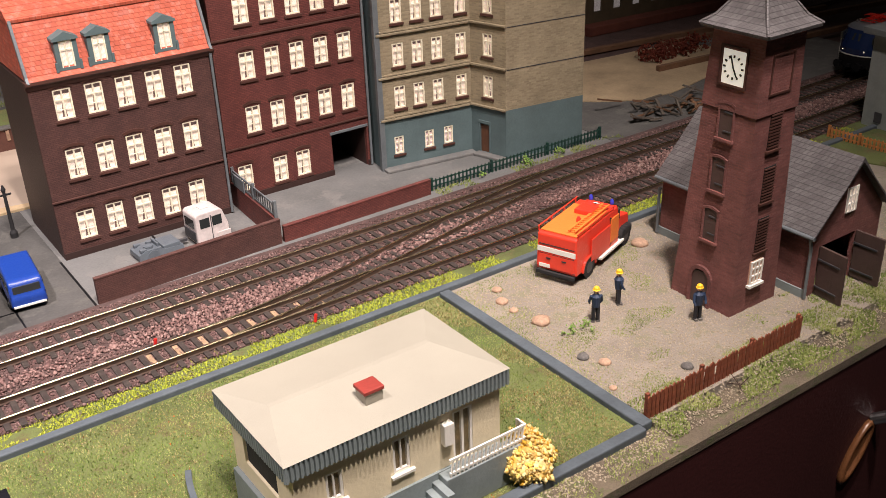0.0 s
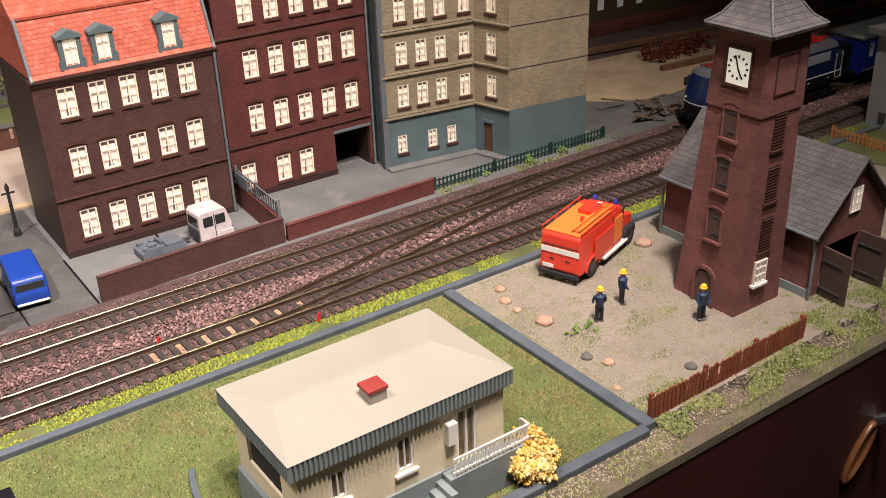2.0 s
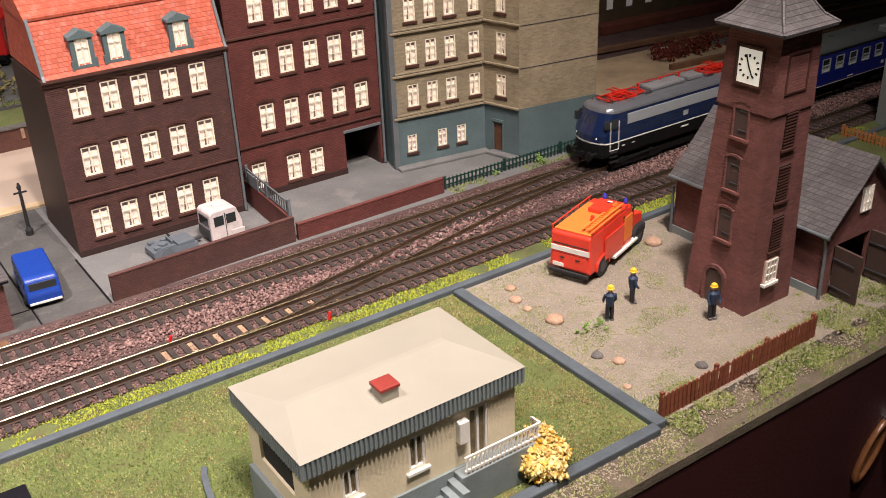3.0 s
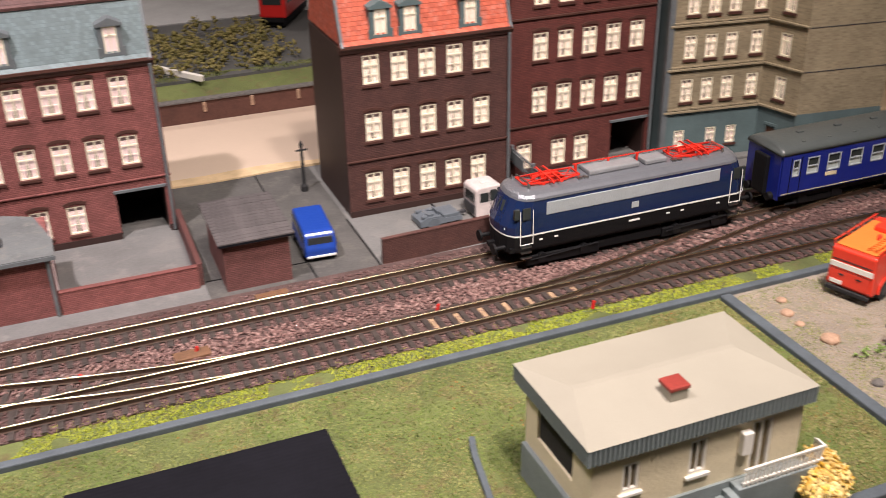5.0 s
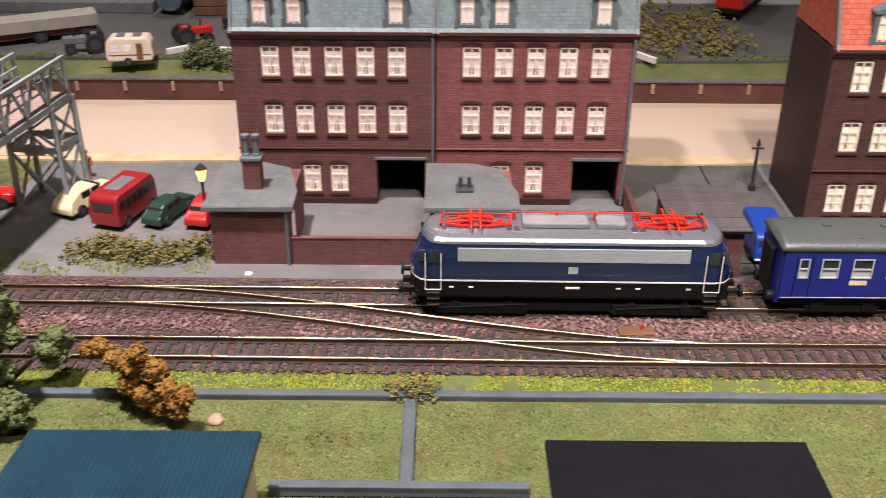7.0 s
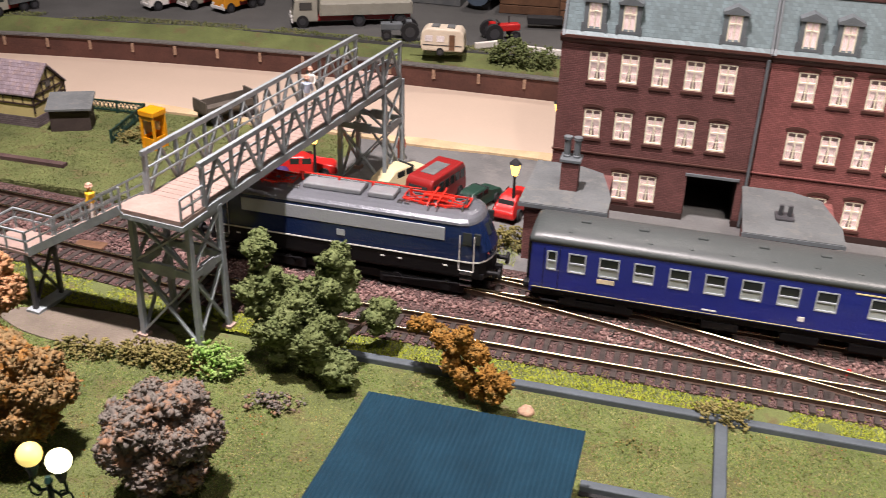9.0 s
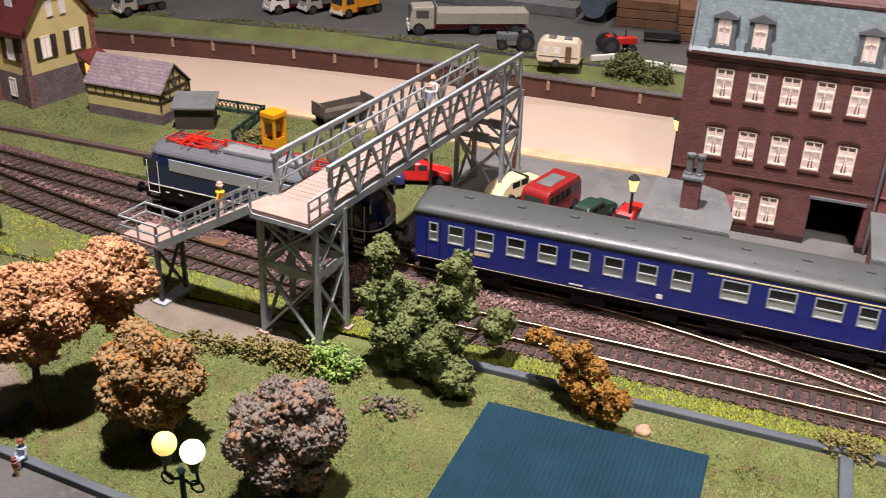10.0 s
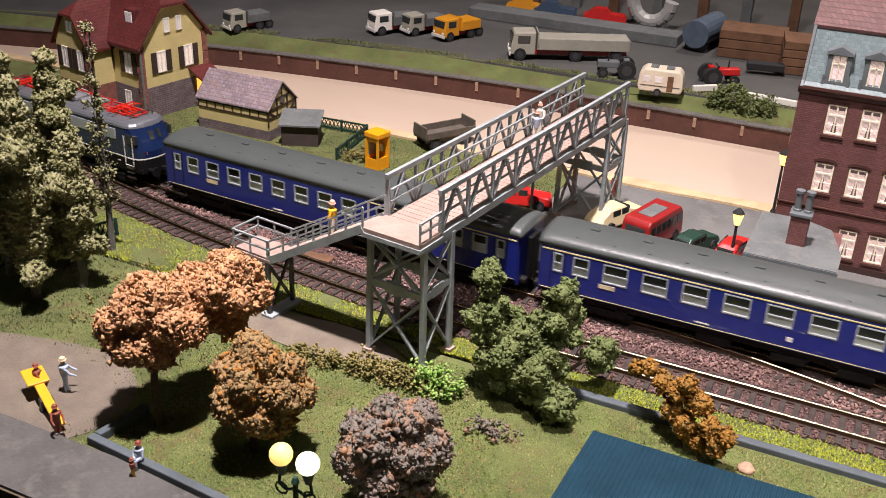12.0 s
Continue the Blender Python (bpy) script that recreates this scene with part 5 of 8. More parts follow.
    for x in (-33, -29, 31, 35):
        box(bm, x - 1.5, -9, 49.2, x + 1.5, -6, 51, bevel=0.4)
    part("roof_vent", bm, STEEL, t, "bright vent strips")
    bm = BM()
    for x in (-66, 66):
        for y in (-8, 8):
            rod(bm, (x, y, 48.5), (x, y, 52.5), 0.7, n=8)
        beam(bm, (x, -8, 52.3), (x, 8, 52.3), 0.7)
    part("roof_grab", bm, STEEL, t)
    bm = BM()
    rod(bm, (-32, 3, 54.6), (40, 3, 54.6), 0.4, n=6)
    for x in (-30, -8, 12, 34):
        rod(bm, (x, 3, 50), (x, 3, 54.6), 0.9, n=8)
    part("roof_cable", bm, PANTO, t, "red roof conductor")
    for px in (-50, 50):
        pg = part("pantograph", beam(BM(), (px - 5, 0, 54), (px + 6, 0, 54), 2.4, 2.0), PANTO, t, "lowered signal-red pantograph")
        for y in (-6.5, 6.5):
            part("frame_bar", beam(BM(), (px - 9, y, 52.4), (px + 9, y, 52.4), 1.0), PANTO, pg)
        for s in (-1, 1):
            part("frame_bar", beam(BM(), (px + s * 8.5, -6, 52.4), (px + s * 8.5, 6, 52.4), 1.0), PANTO, pg)
            for y in (-6.5, 6.5):
                part("lower_arm", beam(BM(), (px + s * 6, y, 52.4), (px + s * 18, y * 0.85, 53.2), 0.8), PANTO, pg)
                part("upper_arm", beam(BM(), (px + s * 18, y * 0.85, 53.2), (px - s * 4, y * 0.6, 54.8), 0.6), PANTO, pg)
                part("insulator", rod(BM(), (px + s * 6, y, 49), (px + s * 6, y, 52.0), 1.0, n=8), PANTO, pg)
            part("joint_bar", beam(BM(), (px + s * 18, -5.5, 53.2), (px + s * 18, 5.5, 53.2), 0.7), PANTO, pg)
            part("diagonal", beam(BM(), (px + s * 6, -6.5, 52.4), (px + s * 18, 5.5, 53.2), 0.5), PANTO, pg)
            bm = BM()
            beam(bm, (px + s * 2.4, -10.5, 55.0), (px + s * 2.4, 10.5, 55.0), 0.9)
            for y in (-10.5, 10.5):
                beam(bm, (px + s * 2.4, y, 55.0), (px + s * 2.4, y * 1.2, 53.8), 0.7)
            part("contact_strip", bm, PANTO, pg)
            part("stay", beam(BM(), (px + s * 18, -4.5, 53.4), (px - s * 4, 3.5, 54.9), 0.45), PANTO, pg)
            part("spring", rod(BM(), (px + s * 1.5, -3.5, 52.8), (px + s * 8.5, -3.5, 52.8), 0.8, n=8), PANTO, pg)
            part("spring", rod(BM(), (px + s * 1.5, 3.5, 52.8), (px + s * 8.5, 3.5, 52.8), 0.8, n=8), PANTO, pg)
    for c in t.children:
        if c.name.startswith("pantograph"):
            c.location.z -= 1.5 * MM
    for x in (-76, 76):
        part("horn", rod(BM(), (x * 0.9, 9, 48), (x * 0.9, 9, 52), 0.8, n=8), STEEL, t)
    # the model is a touch under full scale; the wheels stay on the rail tops
    k = 0.965
    for c in t.children:
        c.location = (c.location.x * k, c.location.y * k, c.location.z * k + 5 * MM * (1 - k))
        c.scale = (k, k, k)
    return t


def coach(plan, line_from):
    t = thing("passenger_coach", at(0, 0, 0), "ultramarine express coach with grey-green roof and cream line", "railway coach", "coaches")
    H, W = 126.0, 16.6

    def section(x, k=1.0):
        pts = [(-W, 11), (W, 11), (W, 38.5), (W - 0.2, 40)]
        return [(x, y * k, z) for y, z in pts + [(-W + 0.2, 40), (-W, 38.5)]]
    wins = [(x - wd / 2, 14.5, x + wd / 2, 24.5) for x, wd in plan]
    for s, rot in ((-1, 0), (1, 180)):
        m = at(-H if s < 0 else H, s * W, 14, 0, 0, rot)
        part("side", holed(BM(), 2 * H, 26, 1.2, [(a + H, b - 3, c + H, d - 3) for a, b, c, d in wins]), COACH_BLUE, t, "ultramarine coach side", m)
        fr = None
        for a, b, c, d in wins:
            cx = (a + c) / 2
            key = round(c - a, 1)
            bm = BM()
            w = c - a
            box(bm, -w / 2, -0.25, 0, -w / 2 + 0.7, 0.5, 11)
            box(bm, w / 2 - 0.7, -0.25, 0, w / 2, 0.5, 11)
            box(bm, -w / 2 + 0.7, -0.25, 0, w / 2 - 0.7, 0.5, 0.7)
            box(bm, -w / 2 + 0.7, -0.25, 10.3, w / 2 - 0.7, 0.5, 11)
            box(bm, -w / 2 + 0.7, -0.2, 4.8, w / 2 - 0.7, 0.5, 5.5)
            wn = part("window", bm, SILVER, t, "silver-framed coach window", at(s * -1 * cx if s > 0 else cx, s * W, 11 + b, 0, 0, rot))
            part("upper_pane", box(BM(), -w / 2 + 0.5, 0.55, 5.2, w / 2 - 0.5, 0.8, 10.6), GLASS, wn)
            part("lower_pane", box(BM(), -w / 2 + 0.5, 0.55, 0.4, w / 2 - 0.5, 0.8, 5.0), PALE_GLASS, wn)
        part("trim_line", box(BM(), line_from, s * (W + 0.02) - 0.2, 37.7, H - 1, s * (W + 0.02) + 0.2, 38.4), LINE_CREAM, t, "thin cream line under the roof")
        part("lower_line", box(BM(), -H + 1, s * (W + 0.02) - 0.12, 14.6, H - 1, s * (W + 0.02) + 0.12, 14.9), LINE_CREAM, t)
        for e in (-1, 1):
            bm = BM()
            for q in (-3.9, 3.9):
                box(bm, e * 115.8 + q - 0.2, s * (W + 0.1) - 0.15, 15, e * 115.8 + q + 0.2, s * (W + 0.1) + 0.15, 38)
            part("door_seam", bm, UNDER, t)
            part("step", box(BM(), e * 115.8 - 4, s * 16 - 0.8, 7, e * 115.8 + 4, s * 16 + 0.8, 7.6), UNDER, t)
        part("destination_plate", box(BM(), -88 - 4.4, s * (W + 0.05) - 0.2, 22.0, -88 + 4.4, s * (W + 0.05) + 0.2, 24.4), mat("cream_plate", (0.7, 0.6, 0.4), 0.5), t)
        part("lettering", box(BM(), 5, s * (W + 0.05) - 0.15, 18.5, 8, s * (W + 0.05) + 0.15, 21), LINE_WHITE, t)
        part("lettering", box(BM(), -40, s * (W + 0.05) - 0.15, 16.2, -33, s * (W + 0.05) + 0.15, 17.0), LINE_WHITE, t)
    for e in (-1, 1):
        part("end_wall", box(BM(), e * H - 0.7, -W + 1.2, 11, e * H + 0.7, W - 1.2, 40), COACH_BLUE, t)
    for e in (-1, 1):
        part("gangway", box(BM(), e * (H + 2.2) - 1.6, -6, 12, e * (H + 2.2) + 1.6, 6, 37, bevel=0.8), UNDER, t, "black rubber gangway")
    secs = []
    for x, k in ((-H - 1.5, 0.80), (-H + 1, 0.95), (-H + 5, 1.0), (H - 5, 1.0), (H - 1, 0.95), (H + 1.5, 0.80)):
        ring = []
        for i in range(13):
            a = math.pi * i / 12
            ring.append((x, math.cos(a) * (W + 0.25), 40 + (math.sin(a) ** 0.75) * 6.6 * k))
        secs.append(ring)
    part("roof", loft(BM(), secs), COACH_ROOF, t, "rounded grey-green coach roof", smooth=True)
    bm = BM()
    for i in range(8):
        x = -102 + 29 * i
        box(bm, x - 2.5, -1.2, 46.2, x + 2.5, 1.2, 47.5, bevel=0.4)
    for i in range(12):
        x = -108 + 19.6 * i
        box(bm, x - 1.2, -11.5, 44.3, x + 1.2, -9.5, 45.6, bevel=0.2)
    part("roof_vent", bm, COACH_ROOF, t)
    part("inside", box(BM(), -H + 2, -2, 12, H - 2, 2, 38), mat("dim_compartment", (0.06, 0.055, 0.05), 0.8), t, "dark compartment wall")
    part("underframe", box(BM(), -H + 1, -14, 9.5, H - 1, 14, 14.5), UNDER, t)
    for bx in (-30, 8, 40):
        part("battery_box", box(BM(), bx - 9, -14, 4.5, bx + 9, 14, 9, bevel=0.5), UNDER, t)
    for bx in (-92, 92):
        for s in (-1, 1):
            bm = BM()
            box(bm, bx - 19, s * 12.5 - 1, 6, bx + 19, s * 12.5 + 1, 10, bevel=0.5)
            for q in (-13, 13):
                box(bm, bx + q - 3, s * 13 - 1.2, 7, bx + q + 3, s * 13 + 1.2, 12)
            part("bogie_frame", bm, UNDER, t)
        for q in (-13, 13):
            wheelset(t, bx + q, 5.5)
    for e in (-1, 1):
        for y in (-10, 10):
            part("buffer", rod(BM(), (e * H, y, 12.3), (e * (H + 4), y, 12.3), 2.6, n=12), UNDER, t)
    # the body rides high on its bogies
    for c in t.children:
        if not c.name.startswith(("wheelset", "bogie")):
            c.location.z += 1.8 * MM
    return t


LOCO = loco()
ENDS = [(-115.8, 5.2), (-103, 9), (103, 9), (115.8, 5.2)]
MIXED = ENDS + [(-87 + 17.2 * k, 10.2) for k in range(7)] + [(42, 13.5), (64, 13.5), (85.5, 13.5)]
WIDE = ENDS + [(-84 + 21 * k, 13.5) for k in range(9)]
COACHES = [coach(MIXED, 28), coach(WIDE, -125)]
COACHES.append(copy_thing(COACHES[1], at(0, 0, 0)))


# ---- footbridge ----
def footbridge():
    t = thing("footbridge", at(0, 0, 0), "pale blue-grey steel lattice footbridge with plank deck and stairs", "footbridge")
    zd = 71.0
    # near end is skewed: deck runs from (a) to (b)
    A, B = Vector((-327, 392, 0)), Vector((-299, 604, 0))
    t_ = (B - A).normalized()
    n_ = Vector((t_.y, -t_.x, 0))
    hw = 15.5

    def P(u, v, z):
        p = A + t_ * u + n_ * v
        return (p.x, p.y, z)
    L = (B - A).length
    rz = math.degrees(math.atan2(t_.y, t_.x))
    bm = BM()
    pl = None
    for i in range(int(L / 4.4)):
        u = i * 4.4 + 2.2
        m = at(*P(u, 0, zd), 0, 0, rz)
        if pl is None:
            pl = part("plank", box(BM(), -2.05, -hw + 1, -0.5, 2.05, hw - 1, 0.5, bevel=0.1), DECK, t, "", m)
        else:
            again(pl, t, m)
    for s in (-1, 1):
        bm = BM()
        beam(bm, P(-2, s * hw, zd - 2.4), P(L + 2, s * hw, zd - 2.4), 2.0, 4.0)
        part("girder", bm, BRIDGE, t)
        tr = part("truss", beam(BM(), P(-2, s * hw, zd + 21), P(L + 2, s * hw, zd + 21), 2.0, 2.4), BRIDGE, t, "steel truss parapet")
        n = 9
        for i in range(n + 1):
            u = L * i / n
            part("truss_post", beam(BM(), P(u, s * hw, zd - 0.4), P(u, s * hw, zd + 19.8), 2.0 if i in (0, n) else 1.6), BRIDGE, tr)
            if i < n:
                um = u + L / n / 2
                part("truss_diagonal", beam(BM(), P(u + 1, s * (hw - 0.3), zd), P(um, s * (hw - 0.3), zd + 19.6), 1.7, 1.2), BRIDGE, tr)
                part("truss_diagonal", beam(BM(), P(u + L / n - 1, s * (hw + 0.3), zd), P(um, s * (hw + 0.3), zd + 19.6), 1.7, 1.2), BRIDGE, tr)
        for z in (8, 14):
            part("parapet_rail", beam(BM(), P(0, s * (hw - 1.6), zd + z), P(L, s * (hw - 1.6), zd + z), 0.9), BRIDGE, tr)
    for i in range(8):
        part("cross_beam", beam(BM(), P(L * i / 7, -hw, zd - 2), P(L * i / 7, hw, zd - 2), 1.4, 2.4), BRIDGE, t)
    # towers
    def tower(u0, u1, wv, name):
        tw = None
        legs = [(u, v) for u in (u0, u1) for v in (-wv, wv)]
        for k, (u, v) in enumerate(legs):
            ln = part("leg", beam(BM(), P(u, v * 1.06, 0), P(u, v, zd - 3), 2.6), BRIDGE, t, "upright steel leg")
            if tw is None:
                tw = ln
            part("foot", box(BM(), -2.6, -2.6, 0, 2.6, 2.6, 2.2), DECK, t, "", at(*P(u, v * 1.06, 0), 0, 0, rz))
        sides = [((u0, -wv), (u0, wv)), ((u1, -wv), (u1, wv)), ((u0, -wv), (u1, -wv)), ((u0, wv), (u1, wv))]
        for (a, b), (c, d) in sides:
            part("tie", beam(BM(), P(a, b, 41), P(c, d, 41), 1.6, 3.6), BRIDGE, t)
            part("tie", beam(BM(), P(a, b, zd - 5), P(c, d, zd - 5), 1.6, 2.6), BRIDGE, t)
            for z0, z1 in ((4, 39), (43, zd - 6)):
                part("brace", beam(BM(), P(a, b, z0), P(c, d, z1), 1.7, 1.0), BRIDGE, t)
                part("brace", beam(BM(), P(a, b, z1), P(c, d, z0), 1.7, 1.0), BRIDGE, t)
            mid = ((a + c) / 2, (b + d) / 2)
            part("gusset", beam(BM(), P(mid[0] * 0.6 + a * 0.4, mid[1] * 0.6 + b * 0.4, 41), P(mid[0] * 0.6 + c * 0.4, mid[1] * 0.6 + d * 0.4, 41), 1.9, 6), BRIDGE, t)
    tower(-14, 10, 15.5, "near")
    tower(L - 22, L + 4, 15.5, "far")
    # landing over the near tower, and the stairs down to the left
    part("landing", box(BM(), -19, -hw - 1, -1.8, 0, hw + 1, 0.5, bevel=0.2), DECK, t, "plank landing", at(*P(0, 0, zd), 0, 0, rz))
    part("landing_edge", box(BM(), -19.6, -hw - 1.6, -4.2, 0, hw + 1.6, -1.9), BRIDGE, t, "", at(*P(0, 0, zd), 0, 0, rz))
    for z in (6, 11):
        part("landing_rail", beam(BM(), P(-18.6, hw + 0.6, zd + z), P(-1, hw + 0.6, zd + z), 0.9), BRIDGE, t)
    for u in (-18.6, -9.8, -1):
        part("landing_post", beam(BM(), P(u, hw + 0.6, zd + 0.4), P(u, hw + 0.6, zd + 11), 0.9), BRIDGE, t)
    S0, S1 = Vector(P(-10, -hw - 1, zd)), Vector((-406, 393, 34))
    d_ = (S1 - S0)
    flat = Vector((d_.x, d_.y, 0)).normalized()
    side = Vector((flat.y, -flat.x, 0))
    for s in (-9, 9):
        part("stringer", beam(BM(), S0 + side * s, S1 + side * s, 1.4, 4.0), BRIDGE, t)
        bm = BM()
        for z in (6, 11):
            beam(bm, S0 + side * s + Vector((0, 0, z)), S1 + side * s + Vector((0, 0, z)), 0.9)
        for i in range(7):
            p = S0 + d_ * (i / 6) + side * s
            beam(bm, p, p + Vector((0, 0, 11)), 0.9)
        part("handrail", bm, BRIDGE, t, "tubular stair handrail")
    st = None
    n = 20
    for i in range(n):
        p = S0 + d_ * ((i + 0.5) / n)
        m = at(p.x, p.y, p.z, 0, 0, math.degrees(math.atan2(flat.y, flat.x)))
        if st is None:
            st = part("stair_tread", box(BM(), -1.9, -8.4, -0.4, 1.9, 8.4, 0.4), DECK, t, "", m)
        else:
            again(st, t, m)
    # lower landing and its stand
    yawl = math.degrees(math.atan2(flat.y, flat.x))
    low = S1 + flat * 10
    part("lower_landing", box(BM(), -11, -10, -1.2, 15, 10, 0.4, bevel=0.2), DECK, t, "", at(low.x, low.y, low.z, 0, 0, yawl))
    ml = at(low.x, low.y, low.z, 0, 0, yawl)
    for z in (6, 11):
        for q in (-9.5, 9.5):
            part("landing_rail", box(BM(), -11, q - 0.45, z, 15, q + 0.45, z + 0.9), BRIDGE, t, "", ml)
        part("landing_rail", box(BM(), 14.2, -9, z, 15, 9, z + 0.9), BRIDGE, t, "", ml)
    for x in (-10, 2, 14):
        for q in (-9.5, 9.5):
            part("landing_post", box(BM(), x, q - 0.4, 0.4, x + 0.8, q + 0.4, 11), BRIDGE, t, "", ml)
    for q in (-9, 9):
        bp = low + side * q - flat * 9
        bm = BM()
        beam(bm, bp + Vector((0, 0, -1)), (bp.x, bp.y, 2), 2.0)
        part("leg", bm, DARKGREY, t)
    a, b = low + side * 9 - flat * 9, low - side * 9 - flat * 9
    for z0, z1 in ((3, 32), (32, 3)):
        part("brace", beam(BM(), (a.x, a.y, z0), (b.x, b.y, z1), 1.4), DARKGREY, t)
    part("foot_plate", box(BM(), -4, -12, 0, 4, 12, 2), BRIDGE, t, "", at(a.x / 2 + b.x / 2, a.y / 2 + b.y / 2, 0, 0, 0, yawl))


footbridge()


# ---- loose bits: stones, grass fibres, foliage clumps ----
RNG = np.random.default_rng(7)
OCTA = (np.array([(1, 0, 0), (-1, 0, 0), (0, 1, 0), (0, -1, 0), (0, 0, 1), (0, 0, -1)], float),
        np.array([(0, 2, 4), (2, 1, 4), (1, 3, 4), (3, 0, 4), (2, 0, 5), (1, 2, 5), (3, 1, 5), (0, 3, 5)]))


def bits_arrays(base, pos, size, jitter, flat=1.0):
    """Many small lumps; pos and size in millimetres, the answer in metres."""
    v0, f0 = base
    n, k = len(pos), len(v0)
    a = RNG.normal(size=(n, 4))
    a /= np.linalg.norm(a, axis=1)[:, None]
    w, x, y, z = a.T
    R = np.stack([1 - 2 * (y * y + z * z), 2 * (x * y - z * w), 2 * (x * z + y * w), 2 * (x * y + z * w), 1 - 2 * (x * x + z * z), 2 * (y * z - x * w), 2 * (x * z - y * w), 2 * (y * z + x * w), 1 - 2 * (x * x + y * y)], axis=1).reshape(n, 3, 3)
    v = v0[None] * (1 + jitter * RNG.uniform(-1, 1, (n, k, 1))) * (1 + 0.4 * RNG.uniform(-1, 1, (n, 1, 3)))
    v = np.einsum("nij,nkj->nki", R, v) * np.asarray(size)[:, None, None]
    v[:, :, 2] *= flat
    v = (v + np.asarray(pos)[:, None, :]).reshape(-1, 3) * MM
    return v, (f0[None] + (np.arange(n) * k)[:, None, None]).reshape(-1, 3)


def bits_mesh(name, base, pos, size, jitter, material, flat=1.0, smooth=False):
    v, f = bits_arrays(base, pos, size, jitter, flat)
    return raw_mesh(name, v, f, material, smooth)


def raw_mesh(name, v, f, material, smooth=False):
    me = bpy.data.meshes.new(name)
    me.vertices.add(len(v))
    me.vertices.foreach_set("co", np.asarray(v, dtype=np.float32).ravel())
    me.loops.add(len(f) * 3)
    me.loops.foreach_set("vertex_index", np.asarray(f, dtype=np.int32).ravel())
    me.polygons.add(len(f))
    me.polygons.foreach_set("loop_start", np.arange(0, len(f) * 3, 3, dtype=np.int32))
    me.polygons.foreach_set("loop_total", np.full(len(f), 3, dtype=np.int32))
    me.update(calc_edges=True)
    me.validate()
    me.materials.append(material)
    if smooth:
        me.polygons.foreach_set("use_smooth", [True] * len(f))
    return me


def stuff(name, me, label, category):
    return tagged(new(name, me), label, category, kind="stuff")


BALLAST = island_mat("ballast_stones", [(0.060, 0.036, 0.034), (0.135, 0.078, 0.070), (0.215, 0.122, 0.110), (0.120, 0.074, 0.066), (0.33, 0.21, 0.185), (0.200, 0.118, 0.105), (0.50, 0.39, 0.34)], patch=0.06, mixed=0.3)
n = 95000
bx = RNG.uniform(-740, 900, n)
by = RNG.uniform(0, 1, n)
ta = np.array([track_a(x) for x in bx])
tb = np.array([track_b(x) for x in bx])
lo, hi = tb - 16, np.maximum(ta + 22, 494)
by = lo + by * (hi - lo)
keep = np.ones(n, bool)
for tc in (ta, tb):
    for o in (-8.25, 8.25):
        keep &= np.abs(by - tc - o) > 1.1
    ph = np.mod(bx + 720 + 1.7, 6.9)
    keep &= ~((np.abs(by - tc) < 15.2) & (ph < 3.5))
for fc, x0, x1 in ((cross_left, -235, 88), (cross_right, 172, 498)):
    cy = np.array([fc(x) for x in bx])
    for o in (-8.25, 8.25):
        keep &= ~((bx > x0) & (bx < x1) & (np.abs(by - cy - o) < 1.1))
mid = np.abs(by - (ta + tb) / 2) < 8 + 5 * np.sin(bx * 0.037) + RNG.uniform(-3, 3, n)
mid &= np.array([noise.noise(Vector((a * 0.02, b * 0.05, 1.7))) > -0.28 for a, b in zip(bx, by)])
bx, by, mid = bx[keep], by[keep], mid[keep]
sz = RNG.uniform(0.45, 0.95, len(bx)) + mid * RNG.uniform(0, 0.35, len(bx))
BALLAST_DARK = island_mat("dark_ballast_stones", [(0.05, 0.03, 0.028), (0.11, 0.06, 0.055), (0.15, 0.085, 0.078), (0.08, 0.05, 0.045), (0.22, 0.14, 0.125), (0.12, 0.07, 0.065), (0.30, 0.22, 0.19)])
bz = 1.1 + RNG.uniform(-0.3, 0.5, len(bx)) + mid * 0.5
for k, nm, mt, lb in ((mid, "ballast", BALLAST, "loose pinkish ballast stones between the tracks"), (~mid, "track_ballast", BALLAST_DARK, "dark purple-brown ballast between the sleepers")):
    stuff(nm, bits_mesh(nm, OCTA, np.stack([bx, by, bz], 1)[k], sz[k], 0.35, mt), lb, "ballast")

GRIT = island_mat("yard_grit", [(0.221, 0.182, 0.130), (0.390, 0.325, 0.234), (0.312, 0.260, 0.182), (0.40, 0.34, 0.265), (0.23, 0.19, 0.14)], patch=0.03, mixed=0.4)
n = 26000
px_, py_ = RNG.uniform(317, 600, n), RNG.uniform(224, 388, n)
stuff("yard_gravel", bits_mesh("yard_gravel", OCTA, np.stack([px_, py_, np.full(n, 0.1)], 1), RNG.uniform(0.25, 0.6, n), 0.3, GRIT), "fine beige grit of the yard", "gravel")
n = 9000
px_, py_ = RNG.uniform(-520, 316, n), RNG.uniform(223, 235, n)
stuff("path_gravel", bits_mesh("path_gravel", OCTA, np.stack([px_, py_, np.full(n, -0.6)], 1), RNG.uniform(0.25, 0.6, n), 0.3, GRIT), "fine grit along the table edge", "gravel")


